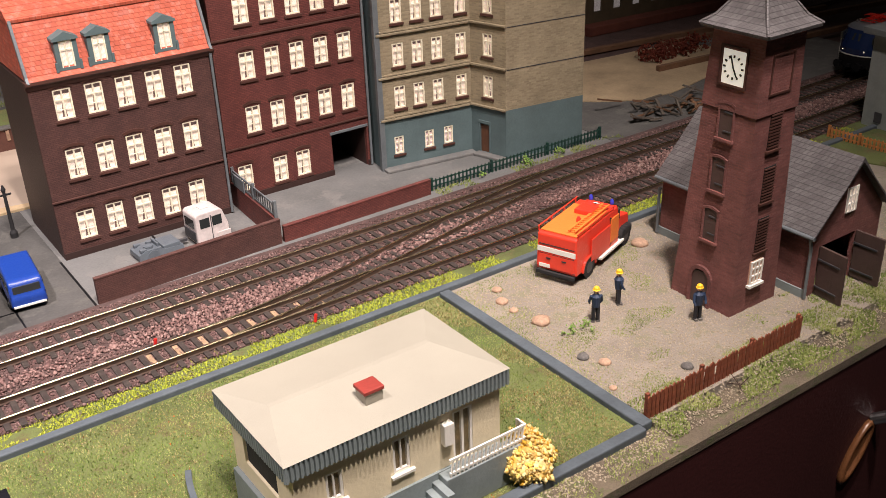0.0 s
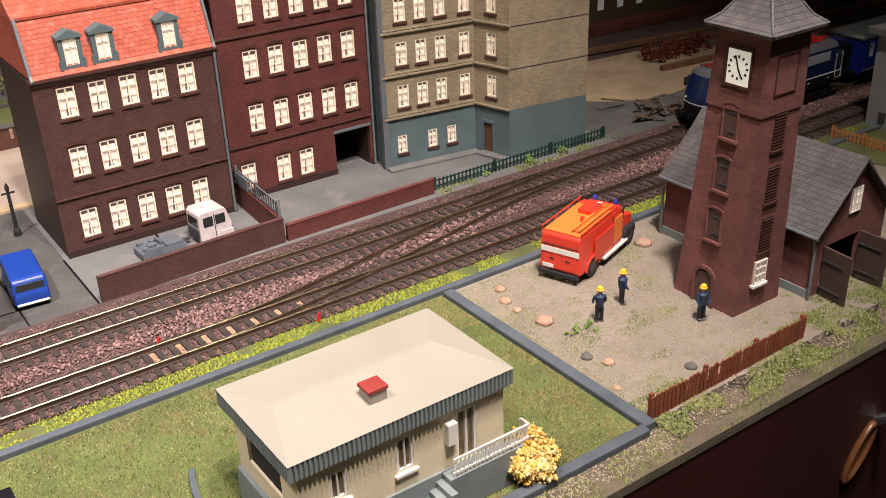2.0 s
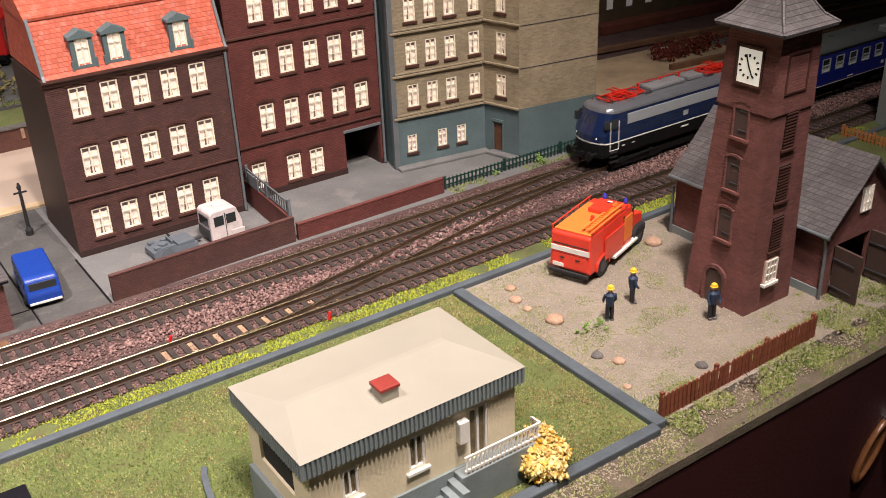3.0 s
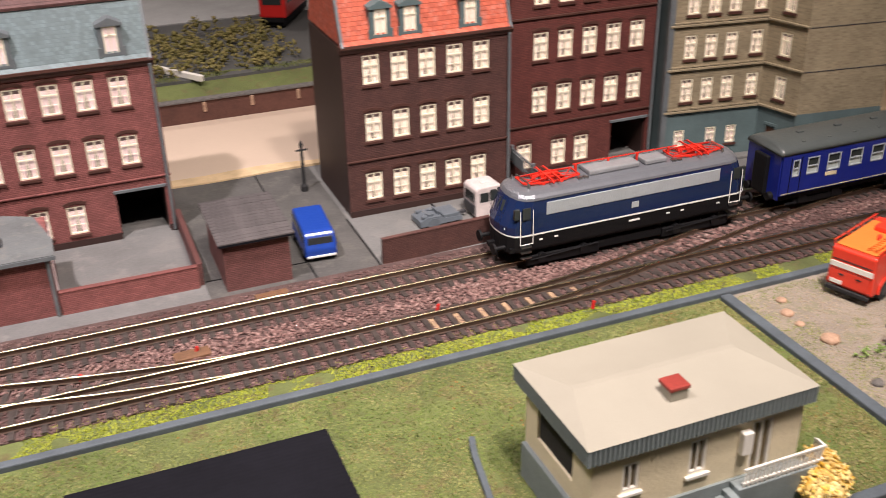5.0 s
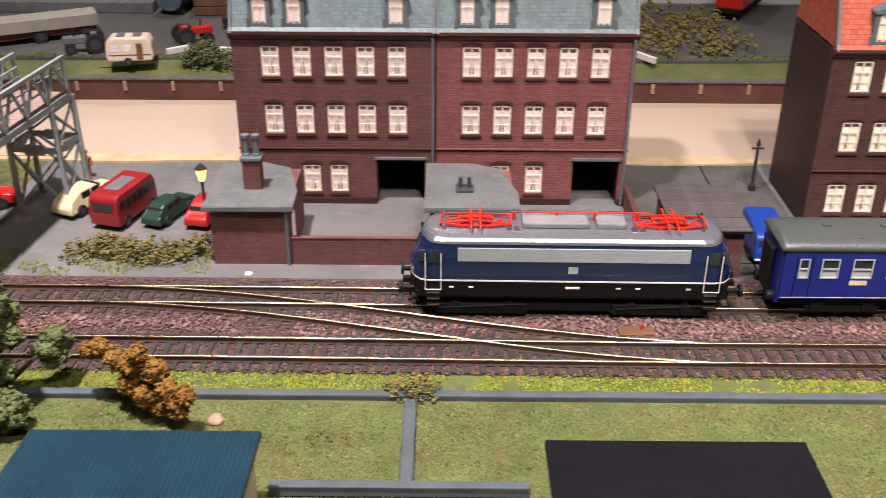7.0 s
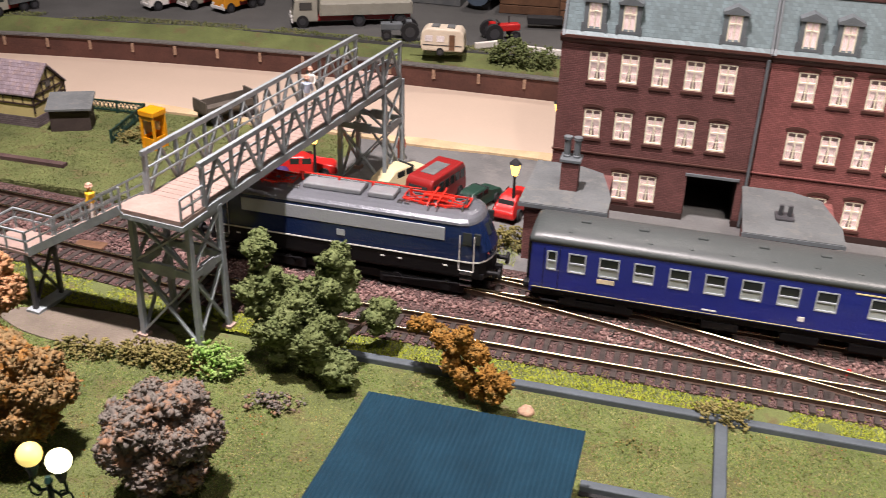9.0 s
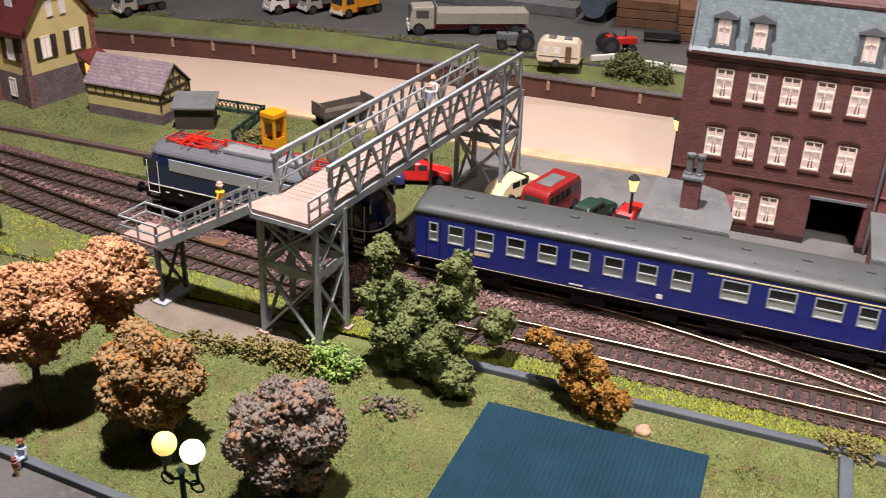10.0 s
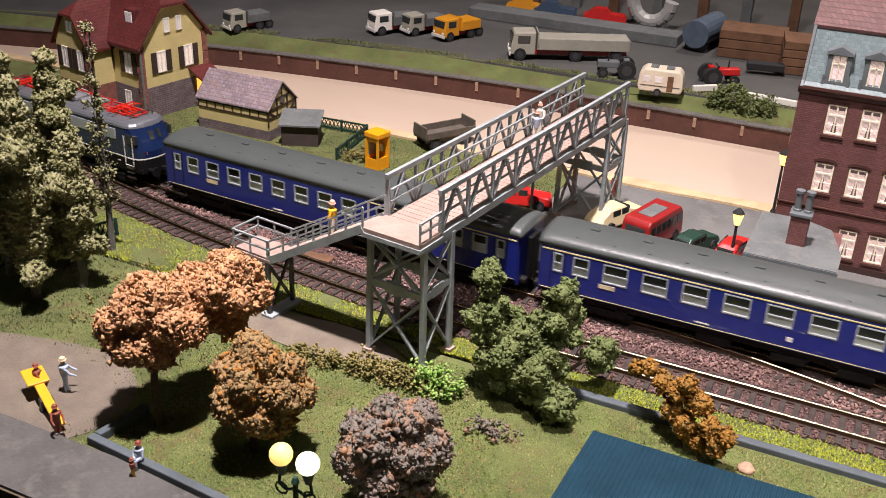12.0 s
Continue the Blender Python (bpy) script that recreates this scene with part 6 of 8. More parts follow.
def fibres(name, x0, x1, y0, y1, count, lmin, lmax, material, label, z=0.0, mask=None, yfun=None):
    x, y = RNG.uniform(x0, x1, count), RNG.uniform(y0, y1, count)
    if yfun is not None:
        y = np.array([yfun(a, b) for a, b in zip(x, (y - y0) / (y1 - y0))])
    if mask is not None:
        k = mask(x, y)
        x, y = x[k], y[k]
    n = len(x)
    L = RNG.uniform(lmin, lmax, n)
    an, ln = RNG.uniform(0, 2 * np.pi, n), RNG.uniform(0.2, 1.25, n)
    wd = RNG.uniform(0.25, 0.5, n)
    dx, dy = np.cos(an), np.sin(an)
    tip = np.stack([x + dx * L * np.sin(ln), y + dy * L * np.sin(ln), z + L * np.cos(ln)], 1)
    a = np.stack([x - dy * wd, y + dx * wd, np.full(n, z - 0.2)], 1)
    b = np.stack([x + dy * wd, y - dx * wd, np.full(n, z - 0.2)], 1)
    v = np.stack([a, b, tip], 1).reshape(-1, 3) * MM
    return stuff(name, raw_mesh(name, v, np.arange(n * 3).reshape(-1, 3), material), label, "grass")


GRASS = island_mat("grass_fibres", [(0.09, 0.125, 0.026), (0.15, 0.195, 0.046), (0.215, 0.255, 0.075), (0.30, 0.318, 0.105), (0.41, 0.378, 0.17)], patch=0.045, mixed=0.6)
GRASS_BRIGHT = island_mat("bright_grass_fibres", [(0.20, 0.26, 0.02), (0.30, 0.36, 0.03), (0.38, 0.40, 0.05), (0.25, 0.32, 0.03)])
GRASS_DULL = island_mat("dull_grass_fibres", [(0.07, 0.095, 0.03), (0.12, 0.145, 0.05), (0.18, 0.185, 0.075), (0.21, 0.18, 0.09)], patch=0.03, mixed=0.55)


def patchy(amount, scale):
    def f(x, y):
        return np.array([noise.noise(Vector((a * scale, b * scale, 3.3))) for a, b in zip(x, y)]) > amount
    return f


fibres("lawn_grass", -420, 309, 240, 389, 190000, 0.4, 1.1, GRASS, "short flocked green grass on the lawn")
GRASS_STRAW = island_mat("straw_grass_fibres", [(0.30, 0.25, 0.10), (0.22, 0.17, 0.06), (0.38, 0.33, 0.16), (0.17, 0.19, 0.05)])
fibres("dry_lawn_grass", -420, 309, 240, 389, 70000, 0.4, 1.2, GRASS_STRAW, "dry straw-coloured patches in the lawn", mask=patchy(0.06, 0.035))
fibres("straw_lawn_edge", 246, 309, 240, 389, 26000, 0.4, 1.2, GRASS_STRAW, "pale straw grass beside the bungalow", mask=patchy(-0.12, 0.03))
GRASS_MOSS = island_mat("moss_green_fibres", [(0.065, 0.12, 0.022), (0.11, 0.18, 0.036), (0.16, 0.24, 0.055), (0.09, 0.15, 0.028)])
fibres("mossy_lawn_grass", -420, 309, 240, 389, 80000, 0.5, 1.3, GRASS_MOSS, "deep green mossy patches in the lawn", mask=patchy(0.05, 0.024))
GRASS_RUST = island_mat("orange_fleck_fibres", [(0.45, 0.16, 0.03), (0.40, 0.10, 0.02), (0.35, 0.20, 0.05)])
fibres("orange_lawn_flecks", -420, 309, 240, 389, 5200, 0.6, 1.4, GRASS_RUST, "small orange flecks in the lawn", mask=patchy(0.25, 0.07))
fibres("verge_grass", -720, 700, 0, 1, 60000, 0.6, 1.8, GRASS_BRIGHT, "bright yellow-green grass beside the track", z=0.4, yfun=lambda x, u: 396 + u ** 1.4 * (track_b(x) - 15 - 396 + 4), mask=patchy(-0.25, 0.05))
fibres("wild_grass", -640, -420, 240, 400, 26000, 0.8, 2.2, GRASS_DULL, "dull green and brown rough grass", mask=lambda x, y: patchy(-0.15, 0.02)(x, y) & (((x + 478) / 64) ** 2 + ((y - 276) / 35) ** 2 > 0.6 + RNG.uniform(0, 0.55, len(x))) & (y > 256))
fibres("meadow_grass", -760, -335, 516, 660, 80000, 0.5, 1.3, GRASS_DULL, "dull green meadow grass", mask=lambda x, y: y > np.array([track_a(a) + 26 for a in x]))
fibres("yard_grass", 317, 560, 224, 256, 22000, 0.8, 1.8, GRASS, "grass along the picket fence", mask=patchy(-0.12, 0.05))
fibres("edge_grass", -330, 640, 217.5, 237, 26000, 0.5, 1.6, GRASS, "thin grass along the table edge", z=-0.6, mask=patchy(-0.08, 0.05))
fibres("tower_grass", 440, 500, 232, 275, 5500, 0.8, 1.8, GRASS, "sparse grass at the foot of the station", mask=patchy(0.0, 0.06))
fibres("yard_edge_grass", 318, 440, 240, 388, 30000, 0.5, 1.2, GRASS, "sparse grass tufts in the yard", mask=lambda x, y: patchy(0.2, 0.05)(x, y) | (x - 318 < RNG.exponential(7, len(x))) | (388 - y < RNG.exponential(6, len(x))))
fibres("quay_grass", -760, 500, 0, 1, 16000, 1.0, 2.6, GRASS_DULL, "dull grass on the quay", z=26.8, yfun=lambda x, u: quay(x) + 30 + 14 * u, mask=patchy(-0.2, 0.03))
fibres("fence_grass", 390, 560, 500, 511, 2600, 1.0, 2.4, GRASS, "grass tufts under the green fence", mask=patchy(0.0, 0.06))
fibres("car_park_grass", -330, -186, 500, 534, 5000, 1.0, 2.6, GRASS, "scrubby grass before the parked cars", mask=patchy(-0.1, 0.05))

DIRT = mat("bare_light_soil", (0.175, 0.145, 0.112), 0.95, vary=0.2, scale=0.06, bump=0.6, bump_scale=1.2)


def blob_plate(cx, cy, rx, ry, z0, z1, seed, n=28, rot=0.0):
    pts = []
    for i in range(n):
        a = 2 * math.pi * i / n
        r = 1 + 0.22 * noise.noise(Vector((math.cos(a) * 1.3 + seed, math.sin(a) * 1.3, seed)))
        x, y = rx * r * math.cos(a), ry * r * math.sin(a)
        c, s = math.cos(rot), math.sin(rot)
        pts.append((cx + x * c - y * s, cy + x * s + y * c))
    return prism(BM(), pts, z0, z1)


structure("bare_patch", blob_plate(-374, 378, 48, 15, -2, 0.6, 1.0), DIRT, "bare trodden soil under the footbridge", "ground patch")
structure("play_path", blob_plate(-478, 276, 68, 37, -2, 0.3, 4.0), DIRT, "bare path of the playground", "path")
structure("table_road", slab(-760, 218, -338, 253.5, -5.5, 0.9), ROAD, "grey road along the table edge", "road")


# ---- trees and bushes ----
def clumps(blobs, count, size, seed, tuft=9):
    """Crumbs in small tufts over the shells of some balls (x, y, z, r): an uneven crown with dark gaps."""
    rng = np.random.default_rng(seed)
    out, szs = [], []
    tot = sum(b[3] ** 2 for b in blobs)
    for (x, y, z, r) in blobs:
        m = max(6, int(1.3 * count * r * r / tot / tuft))
        d = rng.normal(size=(m, 3))
        d /= np.linalg.norm(d, axis=1)[:, None]
        nz = np.array([noise.noise(Vector((p[0] * 2.8 + seed, p[1] * 2.8, p[2] * 2.8 + x))) for p in d])
        rad = r * (0.84 + 0.45 * nz + rng.uniform(-0.16, 0.10, m))
        k = nz > -0.42
        c = np.array((x, y, z)) + d[k] * rad[k][:, None] * np.array((1, 1, 0.92))
        n_ = len(c)
        off = rng.normal(size=(n_, tuft, 3)) * (size * 1.15)
        out.append((c[:, None, :] + off).reshape(-1, 3))
        szs.append(rng.uniform(0.4, 1.0, n_ * tuft) * size)
    p = np.concatenate(out)
    s = np.concatenate(szs)
    k = p[:, 2] > 1.0
    return p[k], s[k]


BARK = mat("dark_bark", (0.06, 0.035, 0.022), 0.85, vary=0.3, scale=0.3, bump=0.5)
BARK_GREY = mat("grey_twig_bark", (0.14, 0.13, 0.12), 0.85, vary=0.3, scale=0.3, bump=0.5)
FOAM_GREEN = island_mat("moss_green_foliage", [(0.055, 0.075, 0.022), (0.10, 0.13, 0.045), (0.15, 0.18, 0.07), (0.08, 0.10, 0.03), (0.22, 0.25, 0.11)], patch=0.2, mixed=0.6)
FOAM_TAN = island_mat("tan_autumn_foliage", [(0.22, 0.105, 0.045), (0.38, 0.20, 0.10), (0.50, 0.29, 0.155), (0.40, 0.21, 0.09), (0.26, 0.13, 0.06)], patch=0.22, mixed=0.6)
FOAM_OLIVE = island_mat("olive_tan_foliage", [(0.14, 0.10, 0.04), (0.22, 0.155, 0.07), (0.27, 0.18, 0.085), (0.30, 0.15, 0.04), (0.40, 0.17, 0.03)], patch=0.2, mixed=0.6)
FOAM_GREY = island_mat("greyed_foliage", [(0.11, 0.10, 0.085), (0.18, 0.165, 0.14), (0.16, 0.14, 0.12), (0.26, 0.16, 0.10), (0.36, 0.19, 0.10)], patch=0.2, mixed=0.6)
FOAM_AUTUMN = island_mat("golden_brown_foliage", [(0.11, 0.055, 0.012), (0.20, 0.10, 0.018), (0.30, 0.15, 0.03), (0.19, 0.11, 0.03), (0.16, 0.12, 0.04)], patch=0.2, mixed=0.6)
FOAM_YELLOW = island_mat("yellow_flower_foliage", [(0.55, 0.33, 0.02), (0.70, 0.50, 0.12), (0.75, 0.62, 0.30), (0.48, 0.26, 0.02), (0.42, 0.32, 0.08)])
FOAM_POPLAR = island_mat("grey_olive_foliage", [(0.085, 0.09, 0.036), (0.15, 0.155, 0.065), (0.23, 0.225, 0.105), (0.29, 0.28, 0.16), (0.14, 0.12, 0.062)], patch=0.2, mixed=0.6)
FOAM_SCRUB = island_mat("scrub_foliage", [(0.096, 0.080, 0.032), (0.176, 0.160, 0.048), (0.256, 0.208, 0.080), (0.144, 0.144, 0.048)])
FOAM_RED = island_mat("rust_red_scrub", [(0.10, 0.02, 0.012), (0.16, 0.035, 0.02), (0.07, 0.02, 0.015)])
FOAM_IVY = island_mat("fresh_green_leaves", [(0.10, 0.22, 0.03), (0.18, 0.32, 0.06), (0.28, 0.38, 0.12), (0.14, 0.20, 0.04)])


SHELLS = {}


def shell(level):
    if level not in SHELLS:
        bm = BM()
        bmesh.ops.create_icosphere(bm, subdivisions=level, radius=1.0)
        bm.verts.ensure_lookup_table()
        SHELLS[level] = (np.array([v.co[:] for v in bm.verts]), np.array([[v.index for v in f.verts] for f in bm.faces]))
        bm.free()
    return SHELLS[level]


def foam(blobs, seed):
    """Torn foam: each ball pushed in and out by lumps, ridges and grain."""
    vs, fs, n0 = [], [], 0
    for x, y, z, r in blobs:
        v0, f0 = shell(5 if r > 11 else 4 if r > 5 else 3)
        out = np.empty_like(v0)
        c = Vector((x, y, z))
        for i, p in enumerate(v0):
            d = Vector(p)
            q = c + d * r
            lump = noise.noise(q * 0.11 + Vector((seed, 0, 0)))
            ridge = 1 - 2.4 * abs(noise.noise(q * 0.30 + Vector((0, seed, 0))))
            grain = noise.noise(q * 1.1)
            out[i] = c + d * (r * 0.80 + 2.4 * lump + 1.7 * ridge + 0.9 * grain)
        vs.append(out)
        fs.append(f0 + n0)
        n0 += len(v0)
    v = np.concatenate(vs)
    v[:, 2] = np.maximum(v[:, 2], 0.8)
    return v, np.concatenate(fs)


def plant(name, blobs, crumbs, size, foliage, label, category, trunk=None, bark=BARK, seed=1, group="trees"):
    """A trunk with limbs into each ball of the crown, and a crown of many lumps."""
    x0, y0 = (trunk[0], trunk[1]) if trunk else (blobs[0][0], blobs[0][1])
    t = thing(name, at(x0, y0, 0), label, category, group)
    fv, ff = foam(blobs, seed)
    fv = fv - np.array((x0, y0, 0))
    prng = np.random.default_rng(seed)
    tri = fv[ff]
    area = np.linalg.norm(np.cross(tri[:, 1] - tri[:, 0], tri[:, 2] - tri[:, 0]), axis=1)
    count = int(crumbs * 1.5)
    pick = prng.choice(len(ff), count, p=area / area.sum())
    pos = tri[pick].mean(axis=1) + prng.normal(size=(count, 3)) * size * 0.62
    pos[:, 2] = np.maximum(pos[:, 2], 1.0)
    bv, bf = bits_arrays(OCTA, pos, (0.32 + 1.15 * prng.uniform(0, 1, count) ** 2.4) * size, 0.9)
    fv = fv * MM
    cr = new("crown", raw_mesh("crown", np.concatenate([fv, bv]), np.concatenate([ff, bf + len(fv)]), foliage))
    cr.parent = t
    r = trunk[2] if trunk else 1.2
    rng = random.Random(seed)
    cz = min(b[2] for b in blobs)
    fork = cz * 0.75
    pts = [(0, 0, 0), (rng.uniform(-1, 1), rng.uniform(-1, 1), fork * 0.5), (rng.uniform(-1.5, 1.5), rng.uniform(-1.5, 1.5), fork)]
    bm = BM()
    for i in range(2):
        rod(bm, pts[i], pts[i + 1], r * (1.25 - 0.25 * i), r * (1.0 - 0.2 * i), 8)
    part("trunk", bm, bark, t)
    for b in sorted(blobs, key=lambda q: -q[3])[:9]:
        part("limb", rod(BM(), pts[2], (b[0] - x0, b[1] - y0, b[2] + b[3] * 0.4), r * 0.8, r * 0.25, 6), bark, t)
    return t


def lumpy(cx, cy, cz, r, n, seed, tall=1.0):
    """A ball of foam: smaller balls thrown round its middle."""
    rng = random.Random(seed)
    bl = [(cx, cy, cz, r * 0.72)]
    for i in range(n):
        z = 1 - 2 * (i + 0.5) / n
        a = i * 2.4 + rng.uniform(-0.4, 0.4)
        q = math.sqrt(1 - z * z) * r * 0.62
        bl.append((cx + q * math.cos(a), cy + q * math.sin(a), cz + z * r * 0.62 * tall, r * rng.uniform(0.30, 0.46)))
    return bl



plant("autumn_tree", lumpy(-402, 288, 50, 24, 15, 1, 0.9) + lumpy(-385, 316, 54, 22, 14, 2, 0.9), 26000, 1.0, FOAM_TAN, "tan foam-leaved autumn tree with dark trunk", "tree", (-397, 281, 2.0), seed=3)
plant("autumn_tree", lumpy(-347, 287, 32, 23, 15, 3, 1.1), 12000, 1.0, FOAM_OLIVE, "olive-brown foam-leaved tree with orange tips", "tree", (-349, 285, 1.8), seed=5)
plant("autumn_tree", lumpy(-278, 280, 31, 23, 15, 4, 1.1), 12000, 1.0, FOAM_GREY, "grey-brown withered foam tree with orange tips", "tree", (-279, 281, 1.8), seed=8)
BUSH = [(-279, 378, 40, 13), (-281, 380, 58, 8), (-268, 374, 22, 15), (-248, 388, 40, 13), (-247, 389, 55, 8), (-252, 374, 20, 14), (-231, 401, 20, 9), (-240, 367, 10, 9), (-262, 382, 34, 12)]
plant("leafy_bush", [q for k, b in enumerate(BUSH) for q in lumpy(*b[:3], b[3] * 0.98, 8, 70 + k, 1.15)], 20000, 0.8, FOAM_GREEN, "big moss-green foam bush by the kerb", "bush", (-259, 377, 2.4), seed=11)
plant("autumn_bush", [(-196, 384, 27, 4.5), (-204, 388, 29, 4), (-188, 380, 27, 5), (-178, 377, 24, 5), (-182, 375, 14, 5), (-172, 371, 18, 4), (-168, 369, 12, 3.5), (-190, 379, 17, 4), (-176, 374, 8, 4.5), (-185, 378, 32, 3.5), (-210, 390, 26, 2.8), (-165, 368, 19, 2.6)], 3600, 0.8, FOAM_AUTUMN, "golden-brown wispy autumn bush by the kerb", "bush", (-184, 377, 1.4), seed=13)
plant("flowering_bush", [(251, 247, 9, 8), (255, 250, 13, 6.5), (246, 243, 8, 6.5), (252, 241, 6, 6.5), (258, 244, 8, 5.5)], 3000, 0.85, FOAM_YELLOW, "yellow flowering bush beside the porch", "bush", (249, 246, 1.2), seed=17)
POPLARS = [(-531, 340, 136, 19), (-541, 378, 128, 18), (-562, 352, 122, 18), (-590, 366, 128, 18), (-519, 362, 92, 13)]
for i, (x, y, h, w) in enumerate(POPLARS):
    rr = random.Random(60 + i)
    cr_ = [(x, y, 24 + k * (h - 28) / 9, w * (0.62, 0.8, 0.9, 0.95, 0.9, 0.82, 0.7, 0.58, 0.44, 0.3)[k] * rr.uniform(0.7, 0.95)) for k in range(10)]
    cr_ += [(x + rr.uniform(-1, 1) * w * 0.85, y + rr.uniform(-1, 1) * w * 0.85, z, w * rr.uniform(0.22, 0.4)) for z in [rr.uniform(22, h * 0.8) for _ in range(12)]]
    plant("poplar_tree", cr_, 14000, 0.95, FOAM_POPLAR, "tall grey-olive poplar with bare lower stems", "tree", (x, y, 2.4), BARK_GREY, seed=20 + i, group="poplars")


def bare_poplar():
    t = thing("bare_poplar", at(-535, 404, 0), "thin half-bare grey poplar", "tree", "poplars")
    rng = random.Random(4)
    part("trunk", rod(BM(), (0, 0, 0), (1, 2, 136), 2.2, 0.5, 8), BARK_GREY, t)
    for i in range(60):
        z = rng.uniform(22, 132)
        a = rng.uniform(0, 6.28)
        L = 12 * (1 - z / 190)
        part("twig", rod(BM(), (0, 0, z), (L * math.cos(a) * 0.6, L * math.sin(a) * 0.6, z + L), 0.5, 0.15, 5), BARK_GREY, t)
    p, s = clumps([(0, 0, 36 + 14 * k, 8 - k * 0.7) for k in range(8)], 700, 1.1, 31)
    cr = new("crown", bits_mesh("crown", OCTA, p, s, 0.45, FOAM_POPLAR))
    cr.parent = t


bare_poplar()


def scrub(name, blobs, count, size, foliage, label, seed):
    p, s = clumps(blobs, count, size, seed)
    return stuff(name, bits_mesh(name, OCTA, p, s, 0.5, foliage), label, "bush")


scrub("hedge_scrub", [(-262 + 9 * k, 524 + 4 * math.sin(k), 2 + (k % 3), 9) for k in range(9)], 2200, 1.2, FOAM_SCRUB, "brown-green scrub before the parked cars", 41)
scrub("kerb_tuft", [(-70, 394, 3, 7), (-62, 396, 2, 6), (-78, 396, 2, 5)], 700, 0.9, FOAM_SCRUB, "olive tuft over the end of the kerb", 42)
scrub("ivy_shrub", [(-341 + 6 * k, 364 - 0.5 * k, 3 + 2 * (k % 2), 6) for k in range(6)], 900, 1.1, FOAM_SCRUB, "pale leafy shrub under the bridge tower", 43)
scrub("fresh_shrub", [(-303, 360, 5, 7), (-296, 362, 6, 7), (-300, 366, 9, 6), (-310, 368, 4, 6), (-290, 366, 4, 5)], 800, 1.2, FOAM_IVY, "fresh green leafy shrub under the bridge", 44)
scrub("bank_scrub", [(-500 + 13 * (k % 6) + 5 * (k % 2), 330 + 22 * (k // 6), -6, 11) for k in range(24)], 3800, 1.2, FOAM_SCRUB, "mossy scrub on the playground bank", 45)
scrub("path_hedge", [(-372 + 8 * k, 357 + 0.6 * k, 2, 6) for k in range(10)], 1500, 1.1, FOAM_SCRUB, "low scrub hedge along the bare patch", 46)
scrub("fallen_brush", [(-268, 344, 1, 6), (-260, 346, 2, 6), (-252, 349, 1, 5)], 260, 1.2, FOAM_GREY, "heap of grey brushwood on the lawn", 47)
scrub("quay_shrub", [(-252, 806, 34, 11), (-238, 806, 31, 10), (-222, 806, 30, 9), (-262, 805, 30, 7)], 900, 1.5, FOAM_GREEN, "dark green shrubs on the quay", 48)
scrub("canal_bank_scrub", [(60 + 14 * (k % 10), 840 + 34 * (k // 10), 27, 16) for k in range(40)], 3800, 2.0, FOAM_SCRUB, "brown-green scrub on the bank behind the canal", 49)
scrub("rust_scrub", [(720 + 11 * (k % 7), 625 + 12 * (k // 7), 4, 10) for k in range(14)], 1400, 1.5, FOAM_RED, "rust-red thorny scrub on the sand", 50)
scrub("yard_tuft", [(343, 316, 0.5, 4), (349, 315, 0.5, 4), (337, 317, 0, 3)], 240, 0.8, FOAM_IVY, "small green tuft on the gravel", 51)
scrub("fence_tuft", [(470, 508, 1, 4), (500, 507, 1, 4), (430, 508, 0, 3)], 260, 0.9, FOAM_IVY, "green tufts at the track side", 52)
scrub("garden_bush", [(-478, 614, 2, 7), (-470, 606, 2, 8), (-486, 604, 2, 6)], 500, 1.2, FOAM_SCRUB, "brown bush beside the garden fence", 53)

# stones on the yard and lawn
STONE_TAN = mat("tan_stone", (0.42, 0.27, 0.18), 0.8, vary=0.25, scale=0.3, bump=0.4)
STONE_GREY = mat("grey_stone", (0.13, 0.12, 0.11), 0.85, vary=0.3, scale=0.3, bump=0.4)
for x, y, r, m in [(338, 375, 3, STONE_TAN), (332, 363, 3.6, STONE_TAN), (331, 352, 2.6, STONE_TAN), (335, 334, 5, STONE_TAN), (329, 296, 3.2, STONE_GREY), (334, 286, 3.2, STONE_TAN), (362, 259, 3.2, STONE_GREY), (439, 366, 5.4, STONE_TAN), (-154, 375, 4, STONE_TAN), (322, 268, 2, STONE_TAN), (-70, 500, 3, STONE_TAN), (-163, 505, 2.4, WHITE)]:
    bm = BM()
    bmesh.ops.create_icosphere(bm, subdivisions=2, radius=1)
    for v in bm.verts:
        v.co *= r * (1 + 0.2 * noise.noise(v.co * 1.3 + Vector((x, y, 0))))
        v.co.z = max(v.co.z * 0.6, -r * 0.12)
    single("stone", bm, m, at(x, y, r * 0.1), "rounded pebble lying on the ground", "stone", "stones", smooth=True)


# ---- vehicles ----
def paint(name, c, r=0.35):
    return mat(name, c, r, vary=0.05, coat=0.2)


def car(name, x, y, z, rz, outline, glass, W, wheels, wr, colour, label, category, roofmat=None, inset=1.0, group="parked vehicles", extra=None, soft=1.5):
    t = thing(name, at(x, y, z, 0, 0, rz), label, category, group)
    top = max(p[1] for p in outline)
    part("body", profile_body(BM(), outline, -W / 2, W / 2, inset, top, soft), colour, t)
    for k, (a, b, c, d) in enumerate(glass):
        for s in (-1, 1):
            yy = s * (W / 2 - inset * ((b + d) / 2) / top + 0.12)
            part("side_window", box(BM(), a, yy - 0.25, b, c, yy + 0.25, d), GLASS, t)
    xs = [p[0] for p in outline]
    for wx in wheels:
        for s in (-1, 1):
            wheel(t, wx, s * (W / 2 - 1.0), wr, 2.4)
    if extra:
        extra(t)
    return t


BLUE_VAN = paint("bright_blue_paint", (0.012, 0.05, 0.30))


